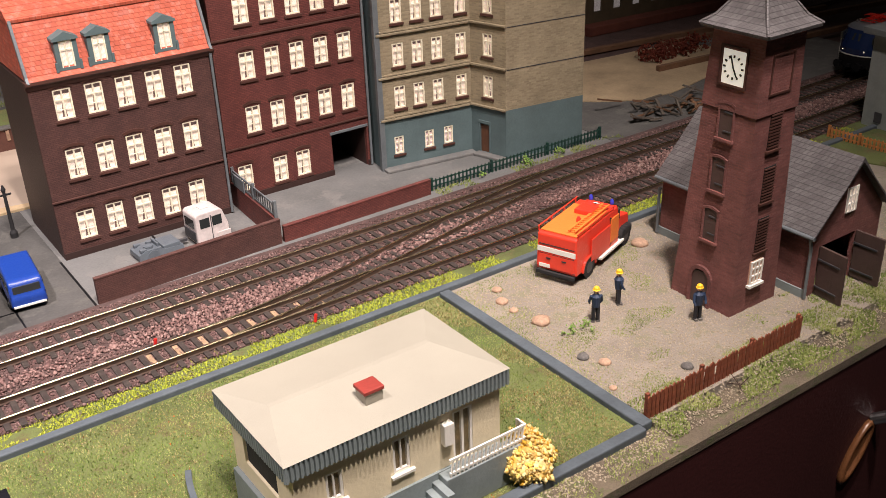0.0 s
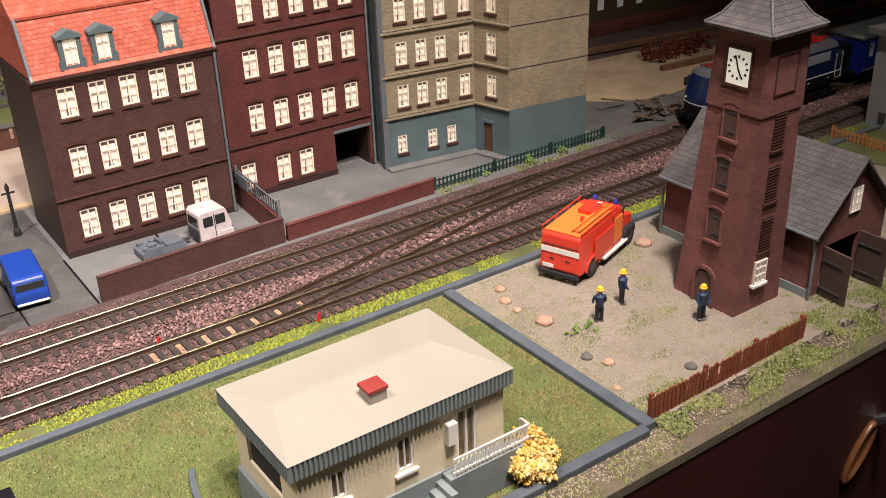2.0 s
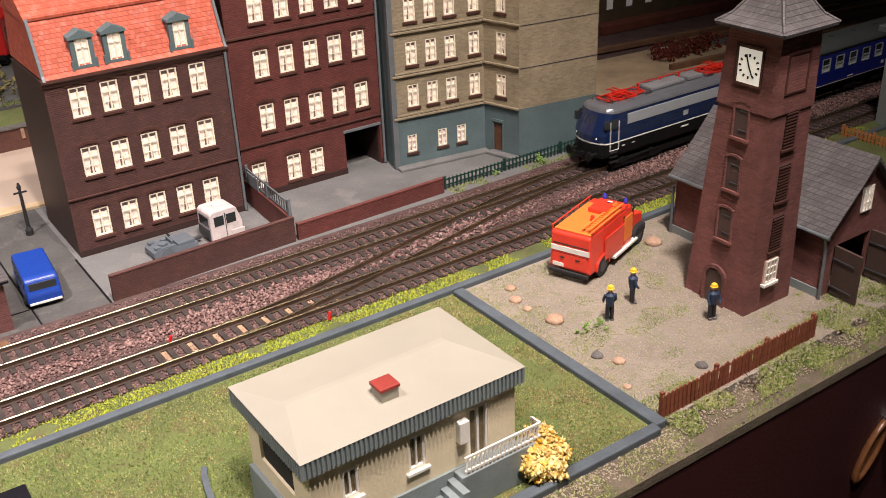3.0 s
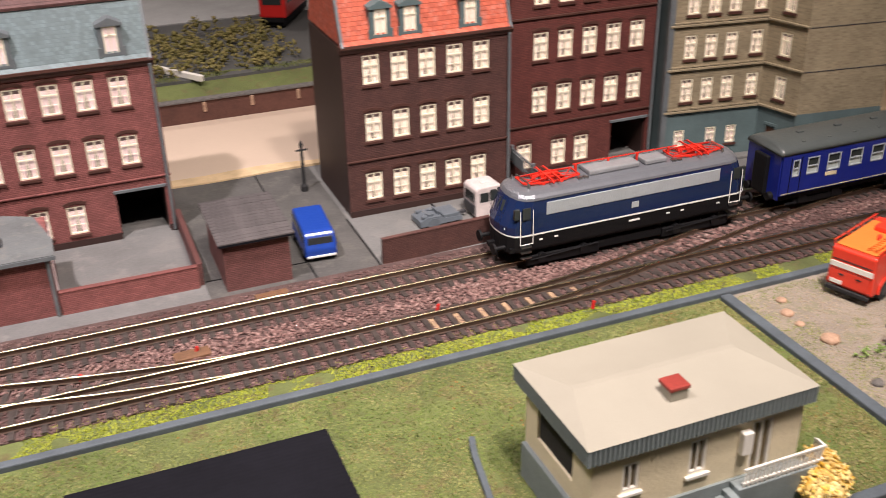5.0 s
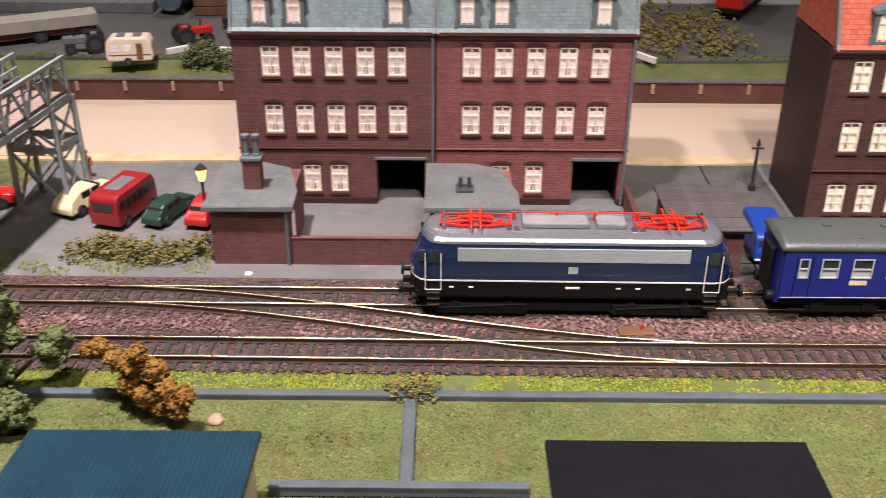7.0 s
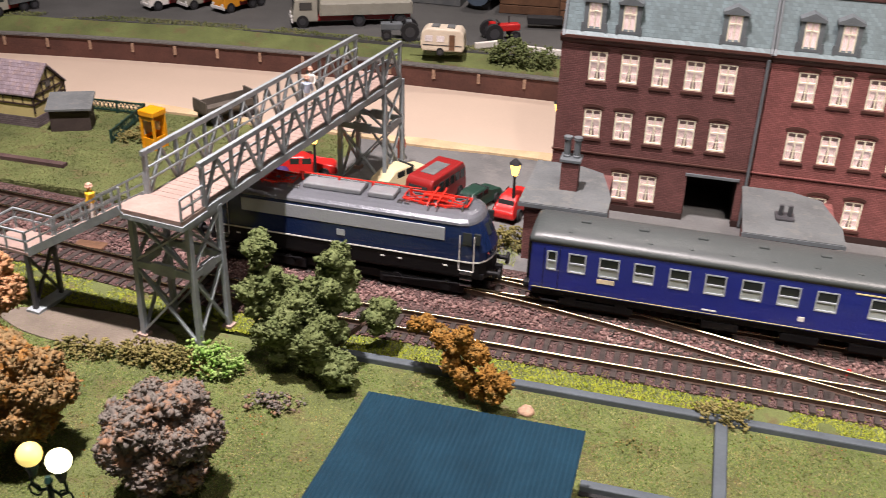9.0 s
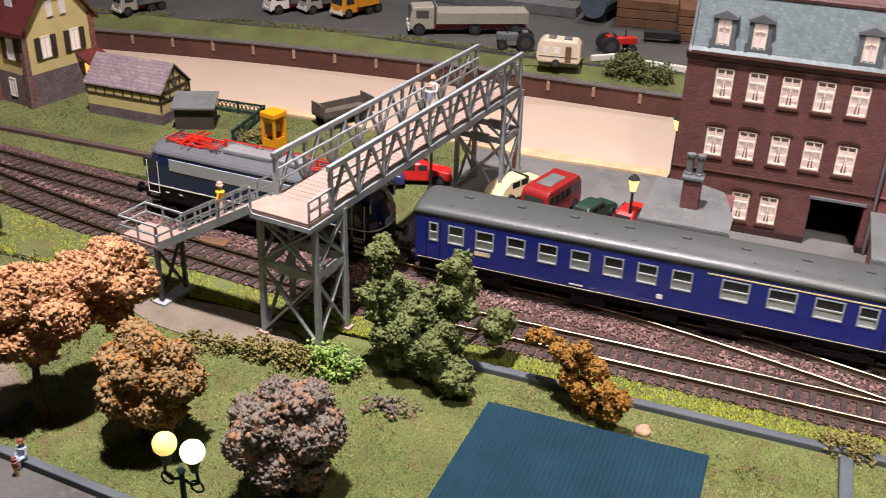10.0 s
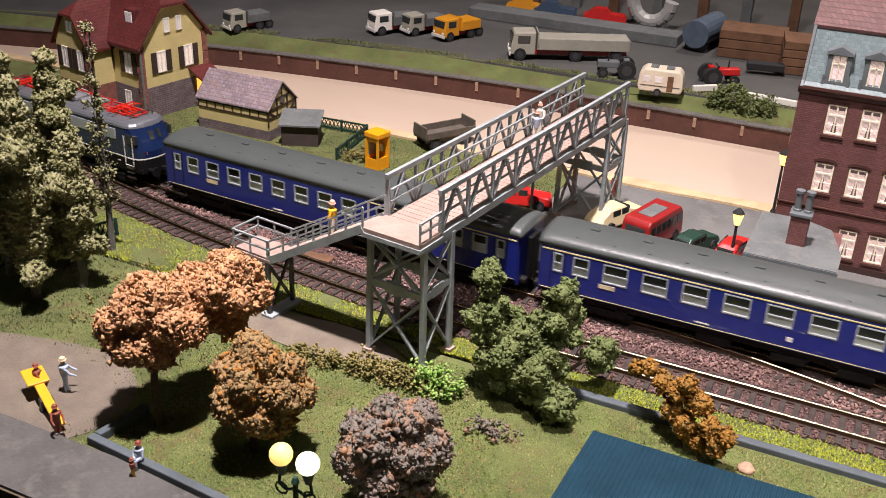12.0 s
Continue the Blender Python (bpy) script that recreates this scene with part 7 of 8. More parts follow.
def van_extra(t):
    part("windscreen", box(BM(), 23.2, -7.5, 13.5, 24.0, 7.5, 18.5, m=None), GLASS, t)
    part("rear_window", box(BM(), -24.8, -6, 14, -24.1, 6, 18), GLASS, t)
    part("bumper", box(BM(), 24.6, -9, 4, 25.8, 9, 5.6, bevel=0.3), LINE_WHITE, t)
    part("bumper", box(BM(), -25.8, -9, 4, -24.6, 9, 5.4, bevel=0.3), ZINC, t)
    for q in (-8.2, 8.2):
        part("rear_lamp", box(BM(), -25.4, q - 0.7, 7.5, -24.7, q + 0.7, 10, bevel=0.2), RED_LID, t)
    part("rear_door_seam", box(BM(), -25.25, -0.15, 6, -24.9, 0.15, 13), UNDER, t)


VAN = car("blue_van", 128, 539, 0, -94, [(-25, 4), (25, 4), (25.3, 10), (24, 13), (23, 20), (20, 22), (-22, 22.3), (-24.5, 20), (-25, 12)], [(-20, 13.5, -11, 18.5), (-9, 13.5, 0, 18.5), (2, 13.5, 10, 18.5), (13, 13.5, 20, 18.5)], 20.5, (-15, 15), 4.0, BLUE_VAN, "bright blue delivery van parked in the alley", "van", extra=van_extra)
VAN.scale = (0.84, 0.95, 0.84)

BUS_RED = paint("dark_red_paint", (0.28, 0.016, 0.016))


def bus_extra(t):
    part("roof_panel", box(BM(), -16, -6, 27.4, 12, 6, 28.0, bevel=0.2), FELT, t, "grey roof panel")
    part("rear_window", box(BM(), -30.6, -8, 16, -29.8, 8, 22), GLASS, t)
    part("windscreen", box(BM(), 29.6, -8, 15, 30.6, 8, 22.5), GLASS, t)


BUS = car("red_bus", -251, 577, 0, 74, [(-30, 4), (30, 4), (30.5, 12), (29, 23), (25, 27.5), (-26, 27.5), (-29.5, 24), (-30.3, 12)], [(-26 + 9 * k, 15.5, -19 + 9 * k, 22.5) for k in range(6)], 25, (-18, 18), 5, BUS_RED, "dark red coach with grey roof panel, parked", "bus", extra=bus_extra)
BUS.scale = (0.72, 0.82, 0.82)
GREEN_CAR = paint("bottle_green_paint", (0.018, 0.05, 0.035))


def sedan(L, hood, top):
    return [(-L, 3), (L, 3), (L, 7), (L - 2, 9), (hood, 10), (hood - 5, top), (-L + 11, top), (-L + 4, 9.5), (-L, 8)]


GREEN = car("green_car", -224, 577, 0, 70, sedan(24, 8, 15.5), [(-11, 10.2, -4, 14.2), (-2.5, 10.2, 4, 14.2)], 18, (-14, 14), 3.8, GREEN_CAR, "bottle-green saloon car parked beside the bus", "car", inset=3.0, extra=lambda t: (part("windscreen", box(BM(), 4.8, -6, 10.5, 6.2, 6, 14.2), GLASS, t), part("rear_window", box(BM(), -17.2, -5.5, 10.5, -16, 5.5, 13.8), GLASS, t)))
GREEN.scale = (0.84, 0.86, 0.88)
RED_CAR = paint("signal_red_paint", (0.55, 0.02, 0.018))
car("red_car", -200, 577, 0, 80, sedan(21, 6, 15), [(-8, 9.8, -2, 13.6), (-0.5, 9.8, 5, 13.6)], 17, (-12, 12), 3.8, RED_CAR, "small red rounded car parked by the lamp", "car", inset=3.2, extra=lambda t: part("rear_window", box(BM(), -15.4, -5, 10, -14.2, 5, 13.4), GLASS, t))
BEIGE = paint("cream_paint", (0.72, 0.60, 0.36))
car("cream_taxi", -279, 592, 0, 66, sedan(23, 7, 15.5), [(-11, 10, -4, 14.2), (-2.5, 10, 4, 14.2)], 18, (-14, 14), 3.8, BEIGE, "cream saloon taxi parked beside the bus", "car", inset=2.8, extra=lambda t: part("windscreen", box(BM(), 4.6, -6, 10.5, 6.2, 6, 14.2), GLASS, t))
car("red_car", -345, 588, 0, 20, sedan(22, 6, 15), [(-9, 10, -3, 14), (-1, 10, 5, 14)], 17, (-13, 13), 3.8, RED_CAR, "red saloon car parked under the footbridge", "car", inset=3.0)
car("dark_blue_car", -372, 570, 0, 20, sedan(22, 6, 15), [(-9, 10, -3, 14), (-1, 10, 5, 14)], 17, (-13, 13), 3.8, paint("dark_blue_paint", (0.02, 0.03, 0.12)), "dark blue saloon car parked by the meadow", "car", inset=3.0)


# stripped lorry in the yard: a pinkish cab and a grey chassis before it
def stripped_lorry():
    PINK = mat("chalky_pink_paint", (0.60, 0.53, 0.51), 0.6, vary=0.12, scale=0.15)
    t = thing("lorry_cab", at(240, 541, 0, 0, 0, 4), "chalky pinkish-white lorry cab set down in the yard", "lorry cab")
    bm = BM()
    profile_body(bm, [(-12, 2), (13, 2), (13, 13), (9.5, 24.5), (7, 26), (-10, 26), (-12, 24)], -11, 11, 1.0, 26, 1.0)
    part("body", bm, PINK, t)
    for a, c in ((-9, -1.5), (0.5, 8)):
        part("side_window", box(BM(), a, -10.6, 14, c, -10.1, 21.5), GLASS, t)
        part("side_window", box(BM(), a, 10.1, 14, c, 10.6, 21.5), GLASS, t)
    part("rear_window", box(BM(), -12.4, -7, 14, -11.8, 7, 21), GLASS, t)
    part("mudguard", box(BM(), 3, -11.6, 2, 13.6, -10.9, 8, bevel=0.3), PINK, t)
    part("door_seam", box(BM(), -0.6, -11.15, 3, -0.2, -10.2, 23), DARKGREY, t)
    part("roof_hatch", box(BM(), -4, -3, 25.9, 3, 3, 26.7, bevel=0.3), PINK, t)
    part("rear_frame", box(BM(), -12.9, -8.5, 4, -12.1, 8.5, 12, bevel=0.2), DARKGREY, t)
    t.scale = (0.86, 0.84, 0.82)
    CH = mat("slate_grey_plastic", (0.11, 0.13, 0.15), 0.5, vary=0.12)
    t = thing("lorry_chassis", at(206, 541, 0, 0, 0, 3), "slate-grey stripped lorry chassis in the yard", "lorry chassis")
    bm = BM()
    profile_body(bm, [(-16, 2), (20, 2), (20, 5), (4, 6), (2, 8), (-10, 8.5), (-16, 6)], -9.5, 9.5, 0.8, 8)
    part("body", bm, CH, t)
    part("load_plate", box(BM(), 4, -8.5, 5.2, 18, 8.5, 8.2, bevel=0.4), CH, t)
    bm = BM()
    rod(bm, (-6, -3, 8), (-6, -3, 10), 3.6, n=16)
    rod(bm, (-3, 3, 8), (-3, 3, 10.5), 2.4, n=16)
    part("engine_part", bm, CH, t)
    part("wheel_arch", rod(BM(), (-5, -10.2, 3), (-5, -9.4, 3), 5, n=18), CH, t)
    part("tow_bar", beam(BM(), (20, 0, 4), (27, 0, 4), 3, 2), DARKGREY, t)
    for y in (-6, 6):
        part("engine_block", box(BM(), -14, y - 1.8, 7.5, -9, y + 1.8, 9.6, bevel=0.5), CH, t)
    part("seat_rest", box(BM(), 0, -6, 7.5, 1.6, 6, 11, bevel=0.5), CH, t)
    t.scale = (0.78, 0.8, 0.82)


stripped_lorry()


def iron_gate():
    t = thing("iron_railing", at(274, 541, 16.6, 0, 0, 87), "pale grey iron railing standing on the yard wall", "railing")
    for z in (1.2, 8.6):
        part("rail_bar", beam(BM(), (-33, 0, z), (34, 0, z), 0.9), ZINC, t)
    for i in range(19):
        part("bar", beam(BM(), (-33 + i * 3.7, 0, 0.3), (-33 + i * 3.7, 0, 9), 0.6), ZINC, t)
    for x in (-33.5, 0, 34.5):
        part("post", box(BM(), x - 0.9, -0.9, 0, x + 0.9, 0.9, 11), ZINC, t)
    part("gate_panel", box(BM(), 12, 1.0, 0.2, 30, 1.8, 8.5, bevel=0.2), ZINC, t, "leaning pale panel")


iron_gate()


# ---- lorry park on the raised ground ----
LORRY_GREY = mat("pale_grey_lorry", (0.34, 0.33, 0.27), 0.55, vary=0.1)


def lorry(x, y, rz, cabcol, bodycol, L, label, chassis=BUS_RED, sc=0.8):
    t = thing("lorry", at(x, y, 26.6, 0, 0, rz), label, "lorry", "lorries")
    bm = BM()
    profile_body(bm, [(-13, 6), (13, 6), (13, 14), (10, 29), (-13, 30)], -13, 13, 1.0, 30, 1.4)
    part("cab", bm, cabcol, t)
    for s in (-1, 1):
        part("side_window", box(BM(), -7, s * 12.3 - 0.3, 18, 6, s * 12.3 + 0.3, 26), GLASS, t)
    part("windscreen", box(BM(), 10.6, -10, 18, 12.6, 10, 26.5), GLASS, t)
    part("bumper", box(BM(), 12.8, -13, 5, 14.6, 13, 9, bevel=0.4), LINE_WHITE, t)
    part("load_bed", box(BM(), -16 - L, -14, 12, -16, 14, 24, bevel=0.6), bodycol, t)
    part("chassis", box(BM(), -14 - L, -9, 6, -12, 9, 11.5), chassis, t)
    for wx in (3, -22 - L * 0.35, -22 - L * 0.8):
        for s in (-1, 1):
            wheel(t, wx, s * 11, 6.5, 4)
    part("headboard", box(BM(), -15.8, -14, 12, -14.6, 14, 30, bevel=0.3), bodycol, t)
    for s in (-1, 1):
        for k in range(max(2, int(L / 11))):
            x = -18 - k * (L - 4) / max(1, int(L / 11) - 1)
            part("stanchion", box(BM(), x - 0.7, s * 14.3 - 0.4, 12.4, x + 0.7, s * 14.3 + 0.4, 24.4), bodycol, t)
        part("headlamp", rod(BM(), (12.6, s * 9, 11), (14.2, s * 9, 11), 1.9, n=10), LINE_WHITE, t)
    t.scale = (sc, sc, sc)
    return t


ORANGE_L = paint("orange_yellow_paint", (0.70, 0.30, 0.02))
lorry(-446, 842, 207, LORRY_GREY, LORRY_GREY, 96, "long pale grey lorry with red chassis", sc=0.86)
lorry(-531, 860, 246, ORANGE_L, ORANGE_L, 34, "orange-yellow flatbed lorry on the lot", sc=0.72)
lorry(-567, 860, 240, LORRY_GREY, FELT, 34, "pale grey flatbed lorry on the lot", sc=0.68)
lorry(-595, 845, 236, WHITE, FELT, 36, "white and red lorry with grey bed", sc=0.72)
lorry(-716, 777, 246, LORRY_GREY, FELT, 36, "grey lorry parked at the edge of the lot", sc=0.66)


def caravan():
    t = thing("caravan", at(-307, 803, 26.8, 0, 0, 8), "cream rounded caravan with brown door, parked on the quay", "caravan")
    bm = BM()
    profile_body(bm, [(-21, 4), (21, 4), (23, 8), (22, 22), (18, 27), (-17, 27.5), (-22, 23), (-23, 9)], -11.5, 11.5, 1.0, 27, 1.8)
    part("body", bm, mat("cream_caravan", (0.66, 0.58, 0.45), 0.5, vary=0.06), t)
    part("door", box(BM(), 7, -11.9, 6, 13, -11.3, 22, bevel=0.2), mat("brown_caravan_door", (0.16, 0.08, 0.04), 0.6), t)
    part("roof_light", box(BM(), -12, -5, 27, -4, 5, 28.8, bevel=0.4), FELT, t)
    part("roof_light", box(BM(), 4, -5, 26.8, 12, 5, 28.6, bevel=0.4), FELT, t)
    for s in (-1, 1):
        wheel(t, -2, s * 10.6, 4, 2.4)
    part("tow_bar", beam(BM(), (-23, 0, 5), (-36, 0, 5), 1.6), DARKGREY, t)
    for x in (-14, -2):
        part("side_window", box(BM(), x - 4, -11.35, 14, x + 4, -10.8, 20.5, bevel=0.2), CURTAIN_DIM, t, "pale curtained window")
    part("waist_line", box(BM(), -20, -11.55, 10.4, 20, -11.0, 11.0), DARKGREY, t)
    t.scale = (0.80, 0.85, 0.80)


caravan()


def tractor(x, y, rz, colour, label):
    t = thing("tractor", at(x, y, 26.6, 0, 0, rz), label, "tractor", "tractors")
    part("bonnet", box(BM(), 0, -4, 8, 19, 4, 14, bevel=0.8), colour, t)
    part("seat", box(BM(), -8, -3.5, 11, -3, 3.5, 16, bevel=0.6), colour, t)
    for s in (-1, 1):
        wheel(t, -6, s * 7.5, 8, 4)
        wheel(t, 14, s * 6, 4.4, 2.6)
    part("steering_wheel", rod(BM(), (-1, 0, 16), (-0.4, 0, 16.6), 2.6, n=12), TYRE, t)
    part("exhaust", rod(BM(), (10, 2, 14), (10, 2, 20), 0.7), TYRE, t)


tractor(-272, 856, 30, RED_CAR, "small red tractor on the lot")
tractor(-351, 831, 200, ZINC, "small grey tractor on the lot")
for x0, y0, x1, y1 in [(-284, 822, -267, 836), (-246, 829, -198, 825), (70, 868, 112, 806)]:
    L = math.hypot(x1 - x0, y1 - y0)
    single("parapet_wall", box(BM(), 0, -1.8, 0, L, 1.8, 5, bevel=0.4), WHITE, at(x0, y0, 27, 0, 0, math.degrees(math.atan2(y1 - y0, x1 - x0))), "low white parapet wall", "wall", "parapets")


def lumber(x, y, w, d, h, rz, m, label, name="crate_stack"):
    t = thing(name, at(x, y, 26.6, 0, 0, rz), label, "crate", "stacks")
    n = max(2, int(h / 7))
    for k in range(n):
        part("layer", box(BM(), -w / 2 + 0.4 * (k % 2), -d / 2, k * h / n + 0.2, w / 2, d / 2 - 0.5 * (k % 2), (k + 1) * h / n - 0.4, bevel=0.5), m, t)


CRATE = mat("dim_brown_wood", (0.16, 0.08, 0.04), 0.8, vary=0.3, scale=0.08)
lumber(-262, 968, 60, 40, 26, 6, CRATE, "stack of brown wooden crates")
lumber(-205, 942, 54, 40, 30, 10, CRATE, "stack of brown wooden crates")
t = thing("tank_wagon", at(-308, 972, 26.6, 0, 0, 80), "blue-grey cylindrical tank on a stand", "tank")
part("tank", rod(BM(), (-26, 0, 17), (26, 0, 17), 13, n=20), mat("dull_blue_steel", (0.11, 0.15, 0.20), 0.5, 0.2, vary=0.2), t, smooth=False)
for x in (-18, 18):
    part("stand", box(BM(), x - 2, -11, 0, x + 2, 11, 8), DARKGREY, t)
t = thing("silo_pipe", at(-372, 1010, 26.6), "pale bent metal pipe of an industrial plant", "pipe")
bm = BM()
for i in range(8):
    a0, a1 = math.pi * i / 8, math.pi * (i + 1) / 8
    rod(bm, (20 * math.cos(a0), 0, 30 - 22 * math.sin(a0)), (20 * math.cos(a1), 0, 30 - 22 * math.sin(a1)), 7, n=12)
rod(bm, (-20, 0, 30), (-20, 0, 90), 7, n=12)
part("bend", bm, mat("pale_steel", (0.5, 0.5, 0.48), 0.4, 0.3, vary=0.1), t)
for i in range(9):
    single("factory_post", box(BM(), -5, -5, 0, 5, 5, 110, bevel=0.6), CRATE if i % 2 else FELT, at(-560 + 46 * i, 1050 + 6 * (i % 3), 26.6), "dim upright of a factory building", "post", "factory posts")
single("loading_ramp", box(BM(), -110, -14, 0, 110, 14, 10, bevel=0.6), FELT, at(-440, 968, 26.6), "dim concrete loading ramp", "ramp")
for i, (x, y) in enumerate([(-474, 970), (-420, 972), (-505, 968)]):
    single("parked_car", profile_body(BM(), sedan(22, 6, 15), -9, 9, 3, 15), (paint("dim_blue", (0.05, 0.08, 0.13)), RED_CAR, ORANGE_L)[i], at(x, y + 40, 26.6, 0, 0, 15), "small dim car by the ramp", "car", "far cars")
single("hand_cart", box(BM(), -16, -6, 4, 16, 6, 10, bevel=0.6), TYRE, at(-240, 910, 26.6, 0, 0, 12), "black flat hand cart on the lot", "cart")

# fender posts on the quay
for i in range(26):
    x = -690 + 38 * i
    bm = BM()
    box(bm, -1.3, -1.2, 0, 1.3, 0, 8, bevel=0.3)
    single("fender_post", bm, STONE_TAN, at(x, quay(x) - 0.1, 9), "pale wooden fender post on the quay wall", "post", "fender posts")
structure("quay_coping", strip(lambda x: quay(x) - 1.5, lambda x: quay(x) + 6.9, -1200, 560, 90, 18.05, 19.2), STONE_GREY, "grey coping of the quay wall", "coping")


# ---- gardens by the line ----
YELLOW = mat("pale_yellow_render", (0.60, 0.50, 0.22), 0.75, vary=0.08)
MAUVE = mat("mauve_grey_stone", (0.20, 0.16, 0.17), 0.8, vary=0.25, scale=0.15, bump=0.4, pattern="bricks", pscale=4.5)
TIMBER = mat("black_brown_timber", (0.045, 0.026, 0.018), 0.7, vary=0.2)
SANDSTONE = mat("red_sandstone", (0.24, 0.09, 0.07), 0.8, vary=0.25, scale=0.2)


def timber_hut():
    t = thing("timbered_cottage", at(-626, 604, 0, 0, 0, 0), "low yellow half-timbered cottage with violet-grey roof", "cottage")
    w, d, e, rg = 67, 38, 24, 43
    part("stone_base", box(BM(), 0, 0, 0, w, d, 8), MAUVE, t, "mauve stone base")
    bm = BM()
    loft(bm, [[(x, 0, 8), (x, d, 8), (x, d, e), (x, d / 2, rg - 2), (x, 0, e)] for x in (0.6, w - 0.6)])
    part("wall", bm, YELLOW, t, "yellow rendered walls")
    for s in (-1, 1):
        bm = BM()
        y1 = d / 2 + s * (d / 2 + 1.2)
        loft(bm, [[(x, d / 2, rg + 0.4), (x, y1, e + 0.8), (x, y1, e - 0.2), (x, d / 2, rg - 0.8)] for x in (-1.5, w + 1.2)])
        part("roof", bm, ROOF_HUT, t, "violet-grey tiled roof")
    for z in (17.5, 23):
        part("timber", beam(BM(), (0, -0.2, z), (w, -0.2, z), 0.8, 1.2), TIMBER, t)
    for i in range(9):
        x = 1 + i * (w - 2) / 8
        part("timber", beam(BM(), (x, -0.2, 18), (x, -0.2, 23), 1.0, 0.8, (0, 1, 0)), TIMBER, t)
    X = w - 0.4
    for a, b in [((0, 11), (0, 24)), ((d, 11), (d, 24)), ((0, 17.5), (d, 17.5)), ((0, 24), (d, 24)), ((0, 24), (d / 2, 41)), ((d, 24), (d / 2, 41)), ((d / 2, 24), (d / 2, 41)), ((9, 17.5), (0, 24)), ((d - 9, 17.5), (d, 24)), ((12, 17.5), (12, 31)), ((d - 12, 17.5), (d - 12, 31)), ((7, 31), (d - 7, 31))]:
        part("timber", beam(BM(), (X, a[0], a[1]), (X, b[0], b[1]), 1.3, 0.9, (1, 0, 0)), TIMBER, t)
    part("gable_window", box(BM(), X, d / 2 - 3, 26, X + 0.5, d / 2 + 3, 30.5), GLASS, t)


timber_hut()


def garden_shed():
    t = thing("garden_shed", at(-546, 601, 0, 0, 0, 24), "small dark brown garden shed with felt roof", "shed")
    part("wall", box(BM(), 0, 0, 0, 28, 20, 16), mat("dark_brown_boards", (0.05, 0.035, 0.03), 0.8, vary=0.2), t)
    bm = BM()
    loft(bm, [[(x, -2.5, 16.2), (x, 23, 21), (x, 23, 22.4), (x, -2.5, 17.6)] for x in (-2, 30)])
    part("roof", bm, FELT, t)


garden_shed()


def villa():
    t = thing("yellow_villa", at(-670, 593, 0, 0, 0, -11), "yellow villa with maroon roof, sandstone corners and dark shutters", "house")
    t.scale = (1.1, 1.1, 1.06)
    W, D, e, rg = 66, 60, 60, 98
    # gable towards +x side of the cross wing; local x runs to -x as the long side
    part("stone_base", box(BM(), -W, 0, 0, 0, D, 24), MAUVE, t, "mauve stone ground floor")
    bm = BM()
    zc = e + (rg - 3 - e) * 0.62
    loft(bm, [[(x, 0.3, 24), (x, D - 0.3, 24), (x, D - 0.3, e), (x, D * 0.69, zc), (x, D * 0.31, zc), (x, 0.3, e)] for x in (-W + 0.3, -0.3)])
    part("wall", bm, YELLOW, t, "yellow rendered walls")

    def leaf(pts, drop):
        return loft(BM(), [pts, [(a, b, c - drop) for a, b, c in pts]])
    for s in (-1, 1):
        y1, yc = D / 2 + s * (D / 2 + 4), D / 2 + s * D * 0.19
        part("roof", leaf([(-W - 5, D / 2, rg), (-15, D / 2, rg), (4, yc, zc + 3), (4, y1, e - 4), (-W - 5, y1, e - 4)], 2.2), ROOF_MAROON, t, "maroon tiled roof")
    part("roof_hip", leaf([(-15, D / 2, rg), (4.2, D * 0.69, zc + 3), (4.2, D * 0.31, zc + 3)], 2.0), ROOF_MAROON, t)
    # front wing with its own clipped gable
    part("wing_base", box(BM(), -W - 4, -20, 0, -W + 34, -0.1, 24), SANDSTONE, t)
    bm = BM()
    xm, zw = -W + 15, e + 13
    loft(bm, [[(-W - 4, y, 24), (-W + 34, y, 24), (-W + 34, y, e - 4), (xm + 6.5, y, zw), (xm - 6.5, y, zw), (-W - 4, y, e - 4)] for y in (-20, -0.1)])
    part("wing_wall", bm, YELLOW, t)
    for s in (-1, 1):
        x1, xc = xm + s * 22, xm + s * 7
        part("wing_roof", leaf([(xm, 22, e + 24), (xm, -11, e + 24), (xc, -23, zw + 3), (x1, -23, e - 8), (x1, 22, e - 8)], 2.0), ROOF_MAROON, t)
    part("wing_hip", leaf([(xm, -11, e + 24), (xm - 7, -23.2, zw + 3), (xm + 7, -23.2, zw + 3)], 1.8), ROOF_MAROON, t)
    for x, y in ((0, 0), (0, D), (-W + 34, -20)):
        for k in range(10):
            part("quoin", box(BM(), x - 4 + (k % 2), y - 1.2 if y <= 0 else y - 3, k * 6, x + 1.0, y + 3 if y <= 0 else y + 1.2, k * 6 + 5.6, bevel=0.3), SANDSTONE, t)

    def vwin(m, w, h, cur, sh=True):
        bm = BM()
        box(bm, -w / 2, -0.7, 0, -w / 2 + 0.8, 0.2, h)
        box(bm, w / 2 - 0.8, -0.7, 0, w / 2, 0.2, h)
        box(bm, -w / 2 + 0.8, -0.7, h - 0.8, w / 2 - 0.8, 0.2, h)
        box(bm, -w / 2 + 0.8, -0.7, 0, w / 2 - 0.8, 0.2, 0.8)
        box(bm, -0.4, -0.6, 0.8, 0.4, 0.2, h - 0.8)
        wn = part("window", bm, WHITE, t, "", m)
        part("pane", box(BM(), -w / 2 + 0.4, -0.3, 0.4, w / 2 - 0.4, -0.1, h - 0.4), cur, wn)
        if sh:
            for s in (-1, 1):
                part("shutter", box(BM(), s * (w / 2 + 2.7) - 2.3, -0.9, 0, s * (w / 2 + 2.7) + 2.3, -0.05, h, bevel=0.2), TIMBER, wn, "dark brown shutter")
    for y in (18, 43):
        vwin(at(0, y, 34, 0, 0, 90), 8, 16, CURTAIN_WARM)
